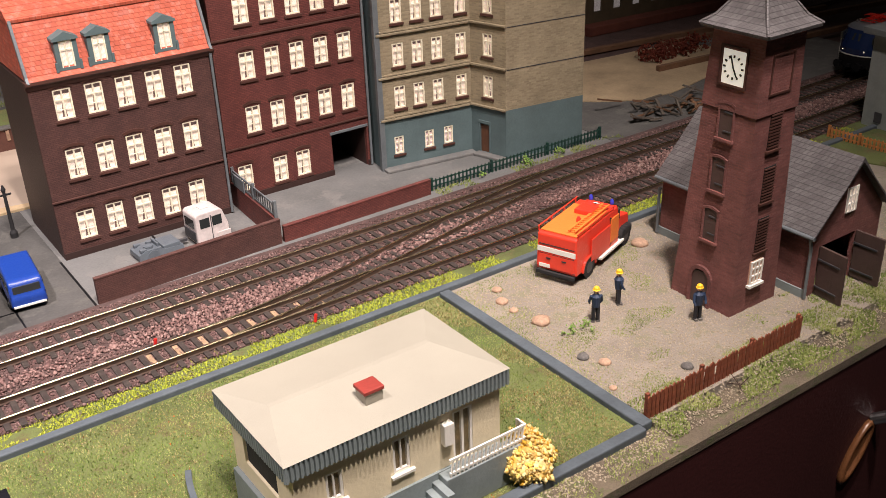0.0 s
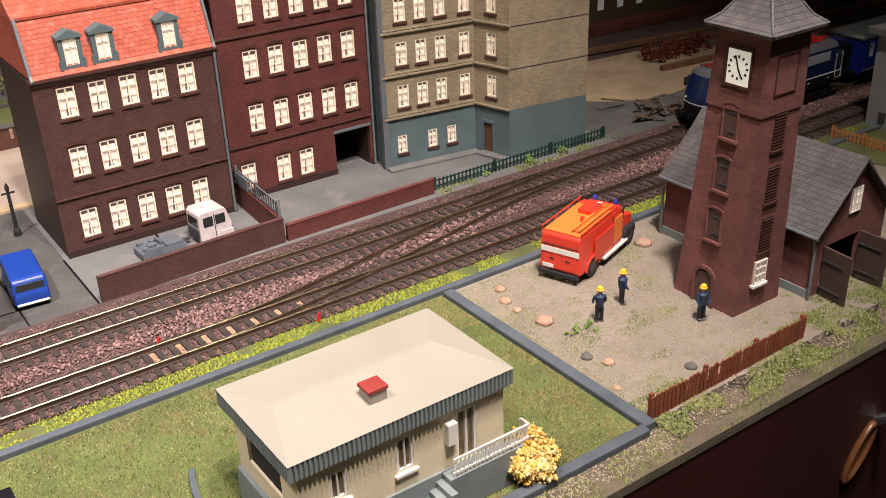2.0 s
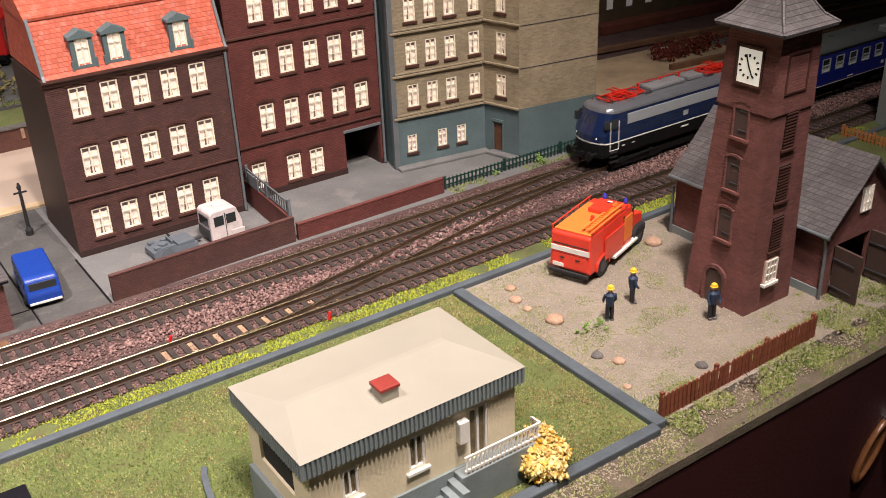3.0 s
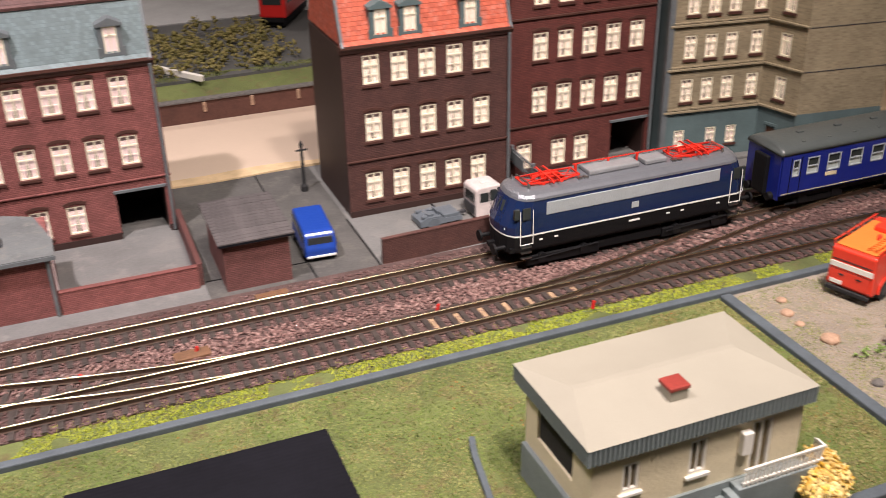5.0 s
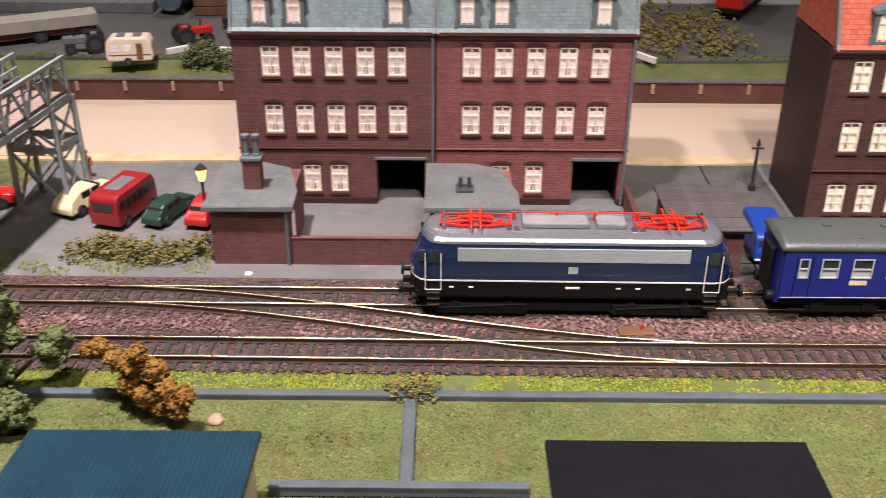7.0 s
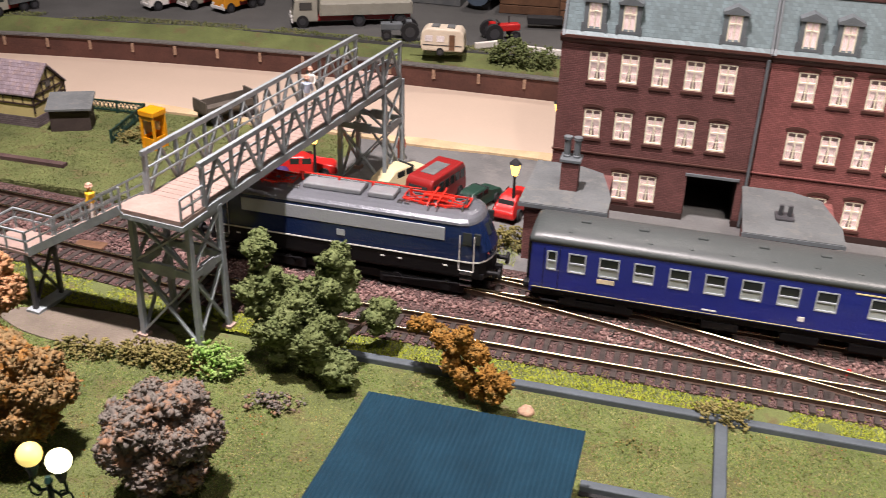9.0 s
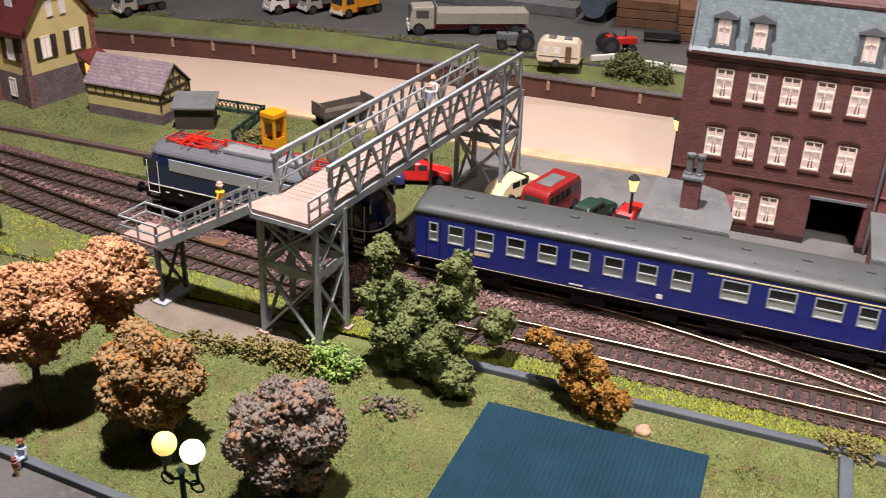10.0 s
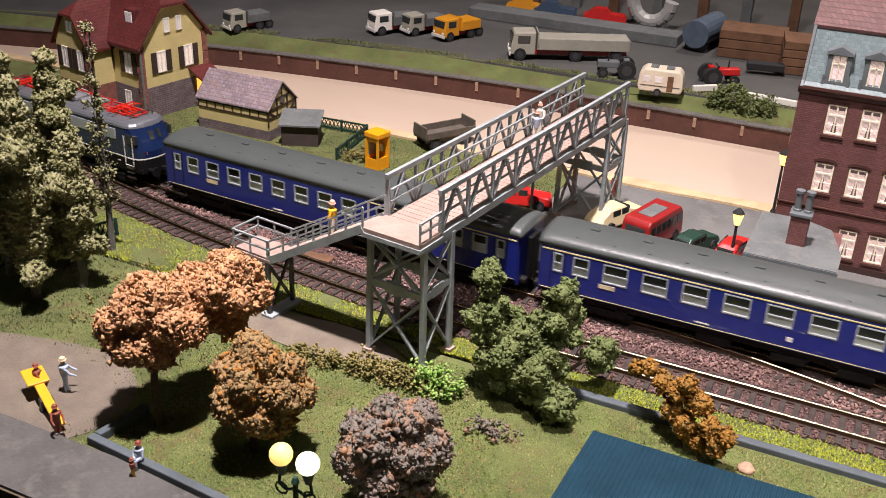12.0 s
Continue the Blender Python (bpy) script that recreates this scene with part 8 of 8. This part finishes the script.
    for y in (25, 36):
        vwin(at(0, y, 63, 0, 0, 90), 5, 11, CURTAIN_DIM, False)
    for x in (-14, -40):
        vwin(at(x, 0, 34), 8, 16, CURTAIN_DIM)
    for x in (-W + 6, -W + 24):
        vwin(at(x, -20, 34), 7, 16, CURTAIN_DIM)
        vwin(at(x, -20, 6), 7, 14, CURTAIN_WARM if x < -W + 10 else CURTAIN_DIM, False)
    vwin(at(-W + 15, -20, 62), 8, 9, CURTAIN_DIM, False)
    vwin(at(-18, 0, 6), 7, 14, CURTAIN_DIM, False)
    # dormer and porch
    rd = part("roof_dormer", box(BM(), -24, 8, 68, -14, 24, 80, bevel=0.5), ROOF_MAROON, t)
    part("dormer_window", box(BM(), -22.5, 7.2, 70.5, -15.5, 7.9, 78), CURTAIN_DIM, rd, "small dormer window")
    p = part("porch", box(BM(), 0.1, 46, 0, 12, 60, 4), MAUVE, t)
    bm = BM()
    loft(bm, [[(0, y, 32), (15, y, 25), (15, y, 23.5), (0, y, 30)] for y in (42, 63)])
    part("porch_roof", bm, ROOF_MAROON, p)
    part("lit_door", box(BM(), 0.1, 49, 8, 0.8, 55, 22), glow("amber_door_glass", (1.0, 0.45, 0.06), 1.6), p, "amber lit door glass")
    part("downpipe", rod(BM(), (1.6, -1.2, 1), (1.6, -1.2, 54), 0.9), ZINC, t)


villa()


def telephone_box():
    t = thing("telephone_box", at(-462, 600, 0, 0, 0, -14), "yellow telephone box with open front", "telephone box")
    Y = paint("post_yellow_paint", (0.85, 0.36, 0.01))
    for x, y in ((-5.5, -5.5), (5.5, -5.5), (-5.5, 5.5), (5.5, 5.5)):
        part("post", box(BM(), x - 0.8, y - 0.8, 0, x + 0.8, y + 0.8, 24), Y, t)
    part("roof", box(BM(), -6.8, -6.8, 24, 6.8, 6.8, 28, bevel=0.6), Y, t)
    part("back_panel", box(BM(), -5, 4.6, 1, 5, 5.4, 24), Y, t)
    part("side_panel", box(BM(), -5.9, -4.6, 1, -5.1, 4.6, 9), Y, t)
    part("telephone", box(BM(), -2, 2.5, 12, 2, 4.5, 18, bevel=0.3), WHITE, t)
    part("floor", box(BM(), -6, -6, 0, 6, 6, 1), Y, t)
    part("side_panel", box(BM(), 5.1, -4.6, 1, 5.9, 4.6, 9), Y, t)
    for z in (1, 21):
        part("door_board", box(BM(), -4.6, -5.9, z, 4.6, -5.2, z + (7 if z < 5 else 3)), Y, t)
    part("side_glass", box(BM(), -5.7, -4.6, 9.1, -5.4, 4.6, 24), PALE_GLASS, t, "pale side pane")


telephone_box()


def lattice_fence(x0, y0, x1, y1, h):
    L = math.hypot(x1 - x0, y1 - y0)
    t = thing("garden_fence", at(x0, y0, 0, 0, 0, math.degrees(math.atan2(y1 - y0, x1 - x0))), "dark green lattice garden fence", "fence", "garden fences")
    n = max(1, int(L / 16))
    for i in range(n + 1):
        part("post", box(BM(), i * L / n - 0.8, -0.8, 0, i * L / n + 0.8, 0.8, h + 1), GREEN_FENCE, t)
    for z in (2, h):
        part("fence_rail", box(BM(), 0, -0.5, z - 0.6, L, 0.5, z + 0.6), GREEN_FENCE, t)
    m = int(L / 3.4)
    for i in range(m):
        x = i * L / m
        part("lattice_bar", beam(BM(), (x, 0, 2), (x + 3.4, 0, h), 0.6), GREEN_FENCE, t)
        part("lattice_bar", beam(BM(), (x + 3.4, 0, 2), (x, 0, h), 0.6), GREEN_FENCE, t)


lattice_fence(-545, 650, -500, 652, 9)
lattice_fence(-500, 652, -494, 596, 9)
lattice_fence(-575, 350, -546, 420, 11)
GREENB = mat("dark_green_board", (0.02, 0.06, 0.04), 0.6)
t = thing("park_bench", at(-566, 398, 2, 0, 0, 70), "dark green park bench by the poplars", "bench")
part("seat", box(BM(), -13, -3, 5, 13, 3, 6), GREENB, t)
part("backrest", box(BM(), -13, 3, 6, 13, 3.8, 12), GREENB, t)
for x in (-11, 11):
    part("leg", box(BM(), x - 0.6, -2.5, 0, x + 0.6, 2.5, 5), GREENB, t)

t = thing("flat_wagon", at(-440, 668, 0, 0, 0, 58), "weathered open farm wagon with low boards", "wagon")
WB = mat("grey_brown_boards", (0.12, 0.10, 0.08), 0.85, vary=0.25, scale=0.1)
part("bed", box(BM(), -22, -10, 8, 22, 10, 10), WB, t)
for s in (-1, 1):
    part("side_board", box(BM(), -22, s * 10 - 0.6, 10, 22, s * 10 + 0.6, 15), WB, t)
    part("end_board", box(BM(), s * 22 - 0.6, -9.2, 10, s * 22 + 0.6, 9.2, 19), WB, t)
for wx in (-14, 14):
    for s in (-1, 1):
        wheel(t, wx, s * 9, 5, 2)
structure("field_ditch", slab(-760, 546, -500, 551, -3, 2.6), SOIL, "brown ditch across the meadow", "ditch")


# ---- lamps and signal ----
def globe_lamp():
    t = thing("globe_lamp", at(-294.5, 236.5, -0.6), "two-globe park lamp on a dark green post, lit", "lamp")
    part("post", lathe(BM(), [(3, 0), (3, 2), (1.6, 3), (1.2, 8), (1.0, 40), (1.6, 41), (0.8, 43)], 10), GREEN_FENCE, t)
    for s in (-1, 1):
        bm = BM()
        pts = [Vector((0, 0, 38)), Vector((s * 4, 0, 36)), Vector((s * 7, 0, 38)), Vector((s * 6.3, 0, 43))]
        for a, b in zip(pts, pts[1:]):
            rod(bm, a, b, 0.6, n=6)
        ring = [Vector((s * (6 + 2.6 * math.cos(k)), 0, 36 + 2.6 * math.sin(k))) for k in [i * 0.785 for i in range(9)]]
        for a, b in zip(ring, ring[1:]):
            rod(bm, a, b, 0.4, n=5)
        part("arm", bm, GREEN_FENCE, t, "scrolled bracket")
        bm = BM()
        bmesh.ops.create_uvsphere(bm, u_segments=20, v_segments=12, radius=4.3)
        bmesh.ops.translate(bm, vec=(s * 5.6, 0, 51.2), verts=bm.verts[:])
        part("globe", bm, GLOBE if s < 0 else GLOBE_WHITE, t, "glowing globe", smooth=True)
        part("collar", lathe(BM(), [(1.2, 42.5), (2.6, 47.6)], 12, s * 5.6, 0), GREEN_FENCE, t)


globe_lamp()


def street_lamp(x, y, h, lit, label):
    t = thing("street_lamp", at(x, y, 0), label, "lamp", "street lamps")
    part("post", lathe(BM(), [(2.2, 0), (2.2, 3), (1.1, 5), (0.8, h - 4), (1.6, h - 3)], 10), TYRE, t)
    part("lantern", lathe(BM(), [(1.6, h - 3), (3.0, h + 3), (3.0, h + 4.5)], 8), AMBER if lit else DARKGREY, t, "amber lit lantern" if lit else "")
    part("cap", lathe(BM(), [(3.8, h + 4.5), (2.2, h + 6.5), (0.5, h + 8)], 8), TYRE, t)


street_lamp(-332, 575, 32, True, "lit black street lamp under the footbridge")
street_lamp(-188, 660, 40, True, "lit black street lamp beside the tenement")
street_lamp(-199, 566, 32, True, "lit black street lamp by the red car")
t = thing("pole_light", at(144, 621, 0), "slim dark post with a short crossarm in the alley", "post")
part("post", lathe(BM(), [(2.4, 0), (2.4, 4), (1.3, 6), (0.9, 34)], 10), TYRE, t)
part("crossarm", box(BM(), -4, -0.5, 29, 4, 0.5, 30), TYRE, t)
part("lantern", lathe(BM(), [(1.0, 31), (1.5, 33), (0.5, 36)], 8), TYRE, t)
for i, (x, y) in enumerate([(166, 437), (242, 407), (-13, 445), (42, 447)]):
    single("track_marker", box(BM(), -0.7, -0.7, 0, 0.7, 0.7, 4.6, bevel=0.2), RED_CAR, at(x, y, 1.0, 0, 12, 20), "tiny red marker post in the ballast", "marker", "markers")
for x, y in [(90, 487), (40, 446), (-420, 452)]:
    single("point_motor", box(BM(), -9, -4, 0, 9, 4, 2.4, bevel=0.4), CRATE, at(x, y, 0.8, 0, 0, 3), "tan card plate beside the points", "plate", "plates")


# ---- small painted dolls ----
def figurine(x, y, z, rz, coat, legs, hat, label, h=20.0, seat=False, arm=0.4):
    bm = BM()
    idx = []

    def add(fn, k):
        n0 = len(bm.faces)
        fn()
        bm.faces.ensure_lookup_table()
        for f in bm.faces[n0:]:
            f.material_index = k
    s = h / 20.0
    if seat:
        for q in (-1.3, 1.3):
            add(lambda: rod(bm, (q * s, 0, 1.2 * s), (q * s, -5 * s, 1.6 * s), 1.1 * s, 0.9 * s, 8), 1)
            add(lambda: rod(bm, (q * s, -5 * s, 1.6 * s), (q * s, -5.2 * s, -3.5 * s), 0.9 * s, 0.8 * s, 8), 1)
        b = 0.6 * s
    else:
        for q in (-1.3, 1.3):
            add(lambda: rod(bm, (q * s, 0, 0), (q * 0.8 * s, 0, 9.5 * s), 0.95 * s, 1.25 * s, 8), 1)
            add(lambda: box(bm, (q - 0.9) * s, -2.0 * s, 0, (q + 0.9) * s, 1.0 * s, 1.0 * s), 3)
        b = 9 * s
    add(lambda: lathe(bm, [(1.9 * s, b), (2.3 * s, b + 3 * s), (2.6 * s, b + 6 * s), (1.2 * s, b + 7.4 * s), (0.8 * s, b + 8 * s)], 10), 0)
    for q in (-1, 1):
        add(lambda: rod(bm, (q * 2.5 * s, 0, b + 6.3 * s), (q * 3.3 * s, -arm * 3 * s, b + 2.6 * s), 0.8 * s, 0.7 * s, 7), 0)
        add(lambda: rod(bm, (q * 3.3 * s, -arm * 3 * s, b + 2.6 * s), (q * 2.8 * s, -arm * 6 * s, b + 0.8 * s), 0.7 * s, 0.55 * s, 7), 0)
    add(lambda: lathe(bm, [(0.7 * s, b + 7.6 * s), (1.45 * s, b + 8.6 * s), (1.5 * s, b + 9.8 * s), (1.0 * s, b + 10.8 * s)], 10), 2)
    add(lambda: lathe(bm, [(2.1 * s, b + 9.8 * s), (1.7 * s, b + 10.2 * s), (1.5 * s, b + 11.2 * s), (0.5 * s, b + 11.9 * s)], 10), 4)
    me = mesh_of("figurine", bm, coat)
    for m in (legs, SKIN, STONE_GREY, hat):
        me.materials.append(m)
    ob = new("figurine", me)
    ob.matrix_basis = at(x, y, z, 0, 0, rz)
    return tagged(ob, label, "figurine", "figurines")


SKIN = mat("painted_pink", (0.62, 0.36, 0.26), 0.6, vary=0.05)
NAVY = mat("navy_paint", (0.018, 0.035, 0.075), 0.6, vary=0.15)
DARKP = mat("black_paint", (0.015, 0.015, 0.02), 0.6, vary=0.15)
YEL = mat("yellow_paint", (0.85, 0.50, 0.02), 0.5, vary=0.05)
PALEBLUE = mat("pale_blue_paint", (0.42, 0.50, 0.62), 0.6, vary=0.1)
BROWNP = mat("red_brown_paint", (0.26, 0.07, 0.04), 0.6, vary=0.15)
figurine(357, 317, 0.2, 150, NAVY, DARKP, YEL, "painted fireman doll in navy with yellow helmet")
figurine(379, 323, 0.2, 60, NAVY, DARKP, YEL, "painted fireman doll in navy with yellow helmet")
figurine(399, 286, 0.2, -20, NAVY, DARKP, YEL, "painted fireman doll in navy with yellow helmet")
figurine(-373.8, 393.5, 53.9, -70, YEL, WHITE, SKIN, "painted doll in yellow shirt on the bridge stairs", 18)
figurine(-321, 545, 71.4, 10, WHITE, WHITE, SKIN, "painted doll in white on the footbridge", 18)
figurine(-317, 530, 71.4, 190, PALEBLUE, WHITE, SKIN, "painted doll in pale blue on the footbridge", 18)
figurine(-292, 634, 0.2, 20, BROWNP, BROWNP, BROWNP, "painted doll in a red-brown coat on the street", 19)
figurine(-452, 281, 0.7, 130, PALEBLUE, PALEBLUE, BEIGE, "painted doll in pale blue leaning at the see-saw", 18, arm=1.0)
figurine(-462, 274, 7.4, 120, BROWNP, BROWNP, BROWNP, "painted doll in brown riding the see-saw", 15, seat=True, arm=0.8)
figurine(-431, 254.5, 0.9, 60, BROWNP, BROWNP, BROWNP, "painted doll in brown standing by the see-saw", 15, arm=0.9)
figurine(-385, 254.4, 4.4, 0, PALEBLUE, PALEBLUE, BROWNP, "painted doll in pale blue sitting on the kerb", 15, seat=True)
figurine(-383, 247.5, 0.0, 160, BROWNP, YEL, BROWNP, "small painted child doll in red-brown before the kerb", 10)

t = thing("see_saw", at(-449, 266, 0.6, 0, 0, -28), "yellow wooden see-saw on the playground", "see-saw")
SAW = paint("yellow_wood", (0.72, 0.36, 0.02))
part("plank", box(BM(), -20, -2.2, 5.6, 20, 2.2, 7.0, bevel=0.3, m=Matrix.Rotation(radians(8), 4, "Y")), SAW, t)
part("seat_board", box(BM(), -22, -5, 6.6, -10, 5, 7.8, bevel=0.3, m=Matrix.Rotation(radians(8), 4, "Y")), SAW, t)
part("pivot", box(BM(), -2, -3, 0, 2, 3, 6, bevel=0.4), DARKGREY, t)
bm = box(BM(), 0, -2, -1, 90, 2, 4.4, bevel=0.5, m=Matrix.Translation((-415, 257, 0)) @ Matrix.Rotation(radians(-5), 4, "Z"))
structure("kerb_5", bm, KERB, "blue-grey kerb of the playground corner", "kerb")
bm = box(BM(), -2, 2.2, -1, 2, 29, 4.4, bevel=0.5, m=Matrix.Translation((-413, 257, 0)) @ Matrix.Rotation(radians(-9), 4, "Z"))
structure("kerb_6", bm, KERB, "blue-grey kerb of the playground corner", "kerb")

# double front kerb between the plots, with a black drain line
bm = box(BM(), -124, 329.5, -2, -21, 333.8, 3.4, bevel=0.5)
structure("kerb_7", bm, KERB, "blue-grey double kerb between the gardens", "kerb")
structure("drain_line", slab(-124, 327.2, -21, 329.4, -2, 0.8), TYRE, "black drain line along the kerb", "drain")
scrub("lawn_moss", [(-108, 362, -2, 6), (-102, 363, -2, 5), (-114, 361, -2, 4)], 500, 0.6, FOAM_SCRUB, "dark moss patch on the lawn", 61)
bm = BM()
for k in range(9):
    a = k * 0.33
    beam(bm, (142 - k * 2.0, 330 - k * 8 + 3 * math.sin(k), 1.2), (142 - (k + 1) * 2.0, 330 - (k + 1) * 8 + 3 * math.sin(k + 1), 1.2), 2.6, 3.0)
single("garden_edge", bm, KERB, at(-2, 2, 0), "curved stone bed edge beside the bungalow", "edging")
bm = BM()
for k in range(4):
    rod(bm, (368, 233, 0.5 + 0.5 * k), (368 + 7 * math.cos(k * 1.3), 233 + 7 * math.sin(k * 1.3), 3), 0.35, 0.2, 5)
single("dry_twig", bm, BARK, at(0, 0, 0), "dry black twig lying on the edge", "twig")
t = thing("table_latch", at(449, 217.4, -66, 0, 34, 0), "oval wood-rimmed latch with a steel bolt on the table front", "latch")
WOODR = mat("varnished_wood", (0.15, 0.062, 0.025), 0.3, vary=0.25, scale=0.2)
bm = BM()
loft(bm, [[(6.5 * k * math.cos(a), y, 19 * k * math.sin(a)) for a in [i * math.pi / 14 for i in range(28)]] for k, y in ((1.0, 0.1), (1.0, -2.2), (0.9, -3.0), (0.72, -2.4), (0.70, -0.4))])
part("wooden_rim", bm, WOODR, t, "varnished oval rim", smooth=True)
part("bolt", rod(BM(), (1, -0.4, 19), (1, -7, 24), 3.2, n=14), STEEL, t, "bright steel bolt")

# ---- far side to the right: sand, scrap, goods shed ----
# the darker sand copy stands for light falling off here
structure("sand_flat", blob_plate(690, 610, 110, 58, -3, 1.2, 9.0), SAND_SHADED, "bare sandy ground behind the buildings", "ground patch")
structure("far_ground", slab(561, 663, 1700, 1900, -5.7, -0.5), SOIL, "dark brown ground behind the street", "ground")
t = thing("goods_shed", at(745, 745, 0, 0, 0, -4), "long dim brown goods shed with lit windows", "shed")
SHEDW = mat("red_brown_boards", (0.14, 0.04, 0.025), 0.75, vary=0.25, scale=0.05)
part("wall", holed(BM(), 320, 60, 3, [(12 + 26 * k, 20, 22 + 26 * k, 42) for k in range(11)]), mat("olive_brown_wall", (0.09, 0.065, 0.035), 0.8, vary=0.2), t)
wp = None
for k in range(11):
    m = at(17 + 26 * k, 0, 20)
    if wp is None:
        wp = part("window", box(BM(), -4.6, 1.5, 0.2, 4.6, 2, 21.8), CURTAIN_DIM, t, "dim window", m)
    else:
        again(wp, t, m)
part("plinth", box(BM(), -6, -16, 0, 322, -0.1, 9, bevel=0.5), SHEDW, t, "red-brown loading platform")
part("roof", box(BM(), -8, -12, 60, 328, 90, 66), FELT_BLACK, t)
for x0, y0, x1, y1, w in [(640, 690, 1000, 640, 6), (700, 600, 1100, 560, 5), (760, 655, 1100, 605, 5)]:
    L = math.hypot(x1 - x0, y1 - y0)
    single("long_beam", box(BM(), 0, -w / 2, 0, L, w / 2, 5, bevel=0.5), CRATE, at(x0, y0, 1.0, 0, 0, math.degrees(math.atan2(y1 - y0, x1 - x0))), "long brown beam lying on the ground", "beam", "beams")
t = thing("scrap_heap", at(640, 520, 0, 0, 0, -20), "heap of grey wooden scrap and trestles", "scrap")
rr = random.Random(9)
for k in range(46):
    x, y = rr.uniform(-42, 42), rr.uniform(-22, 22)
    a = rr.uniform(0, 6.28)
    L = rr.uniform(10, 30)
    part("plank", beam(BM(), (x, y, 1 + rr.uniform(0, 4)), (x + L * math.cos(a), y + L * math.sin(a) * 0.6, 1 + rr.uniform(0, 14)), rr.uniform(1.4, 2.8), 1.2), WB if k % 3 else CRATE, t)
t = thing("grey_house", at(716, 405, 0, 0, 0, -6), "pale grey house corner with small vents", "house")
part("wall", box(BM(), 0, -60, 0, 80, 0, 70), mat("pale_grey_render", (0.26, 0.28, 0.27), 0.7, vary=0.12), t)
part("roof", box(BM(), -6, -66, 70, 86, 6, 75, bevel=0.6), FELT, t)
for y in (-14, -30):
    part("vent", box(BM(), -0.8, y - 3, 5, 0.1, y + 3, 13), DARKGREY, t)
picket("orange_picket_fence", 672, 403, 676, 330, 9, ORANGE_WOOD, "worn orange wooden picket fence", 3.0, 1.6, 1.0)
structure("grass_plot", blob_plate(680, 372, 40, 34, -3, 1.0, 12.0), LAWN, "small green plot by the grey house", "ground patch")

# red railcar beyond the canal
t = thing("red_railcar", at(214, 962, 27, 0, 0, 60), "bright red railcar standing on the upper level", "railcar")
part("body", box(BM(), -22, -13, 9, 60, 13, 42, bevel=2.0), RED_CAR, t)
part("underframe", box(BM(), -21, -11, 2, 59, 11, 8.9), UNDER, t)
for s in (-1, 1):
    for k in range(4):
        part("window", box(BM(), -14 + 18 * k, s * 13 - 0.3, 22, -3 + 18 * k, s * 13 + 0.3, 33), GLASS, t)
part("front_window", box(BM(), -22.4, -9, 22, -21.6, 9, 34), GLASS, t)
part("buffer_beam", box(BM(), -24, -11, 6, -21.9, 11, 10), UNDER, t)
structure("pale_apron", slab(60, 1000, 560, 1200, 20, 27.6), mat("pale_concrete", (0.36, 0.36, 0.35), 0.8, vary=0.15, scale=0.02), "pale concrete apron beyond the bank", "road")


# ---- motion of the train along the rear track ----
XS = np.arange(1700.0, -1600.0, -1.0)
YS = np.array([track_a(x) for x in XS])
ARC = np.concatenate([[0], np.cumsum(np.hypot(np.diff(XS), np.diff(YS)))])
S_AT = lambda x: float(np.interp(-x, -XS, ARC))
# buffers' place on the line, second by second
FRONT = [(0.0, 792), (1.0, 693), (2.0, 594), (2.5, 538), (3.5, 412), (4.5, 280), (5.0, 210), (5.5, 139), (6.5, -3), (7.0, -78), (7.5, -146), (8.5, -290), (9.5, -426), (10.0, -485), (10.5, -546), (11.0, -611), (11.5, -674), (12.0, -735)]


def on_line(s):
    return float(np.interp(s, ARC, XS)), float(np.interp(s, ARC, YS))




def ride(ob, offset, half):
    rows = []
    for i in range(25):
        tt = i * 0.5
        x = float(np.interp(tt, [a for a, _ in FRONT], [b for _, b in FRONT]))
        s = S_AT(x) + offset
        (x0, y0), (x1, y1) = on_line(s - half), on_line(s + half)
        yaw = math.degrees(math.atan2(y0 - y1, x0 - x1))
        rows.append((tt, at((x0 + x1) / 2, (y0 + y1) / 2, 0, 0, 0, yaw)))
    walk(ob, rows)


def motions():
    # the front goes to -x: what follows lies back along the line
    ride(LOCO, -86.3, 44)
    for i, c in enumerate(COACHES):
        ride(c, -(189 + 126 + i * 264.0), 92)


motions()
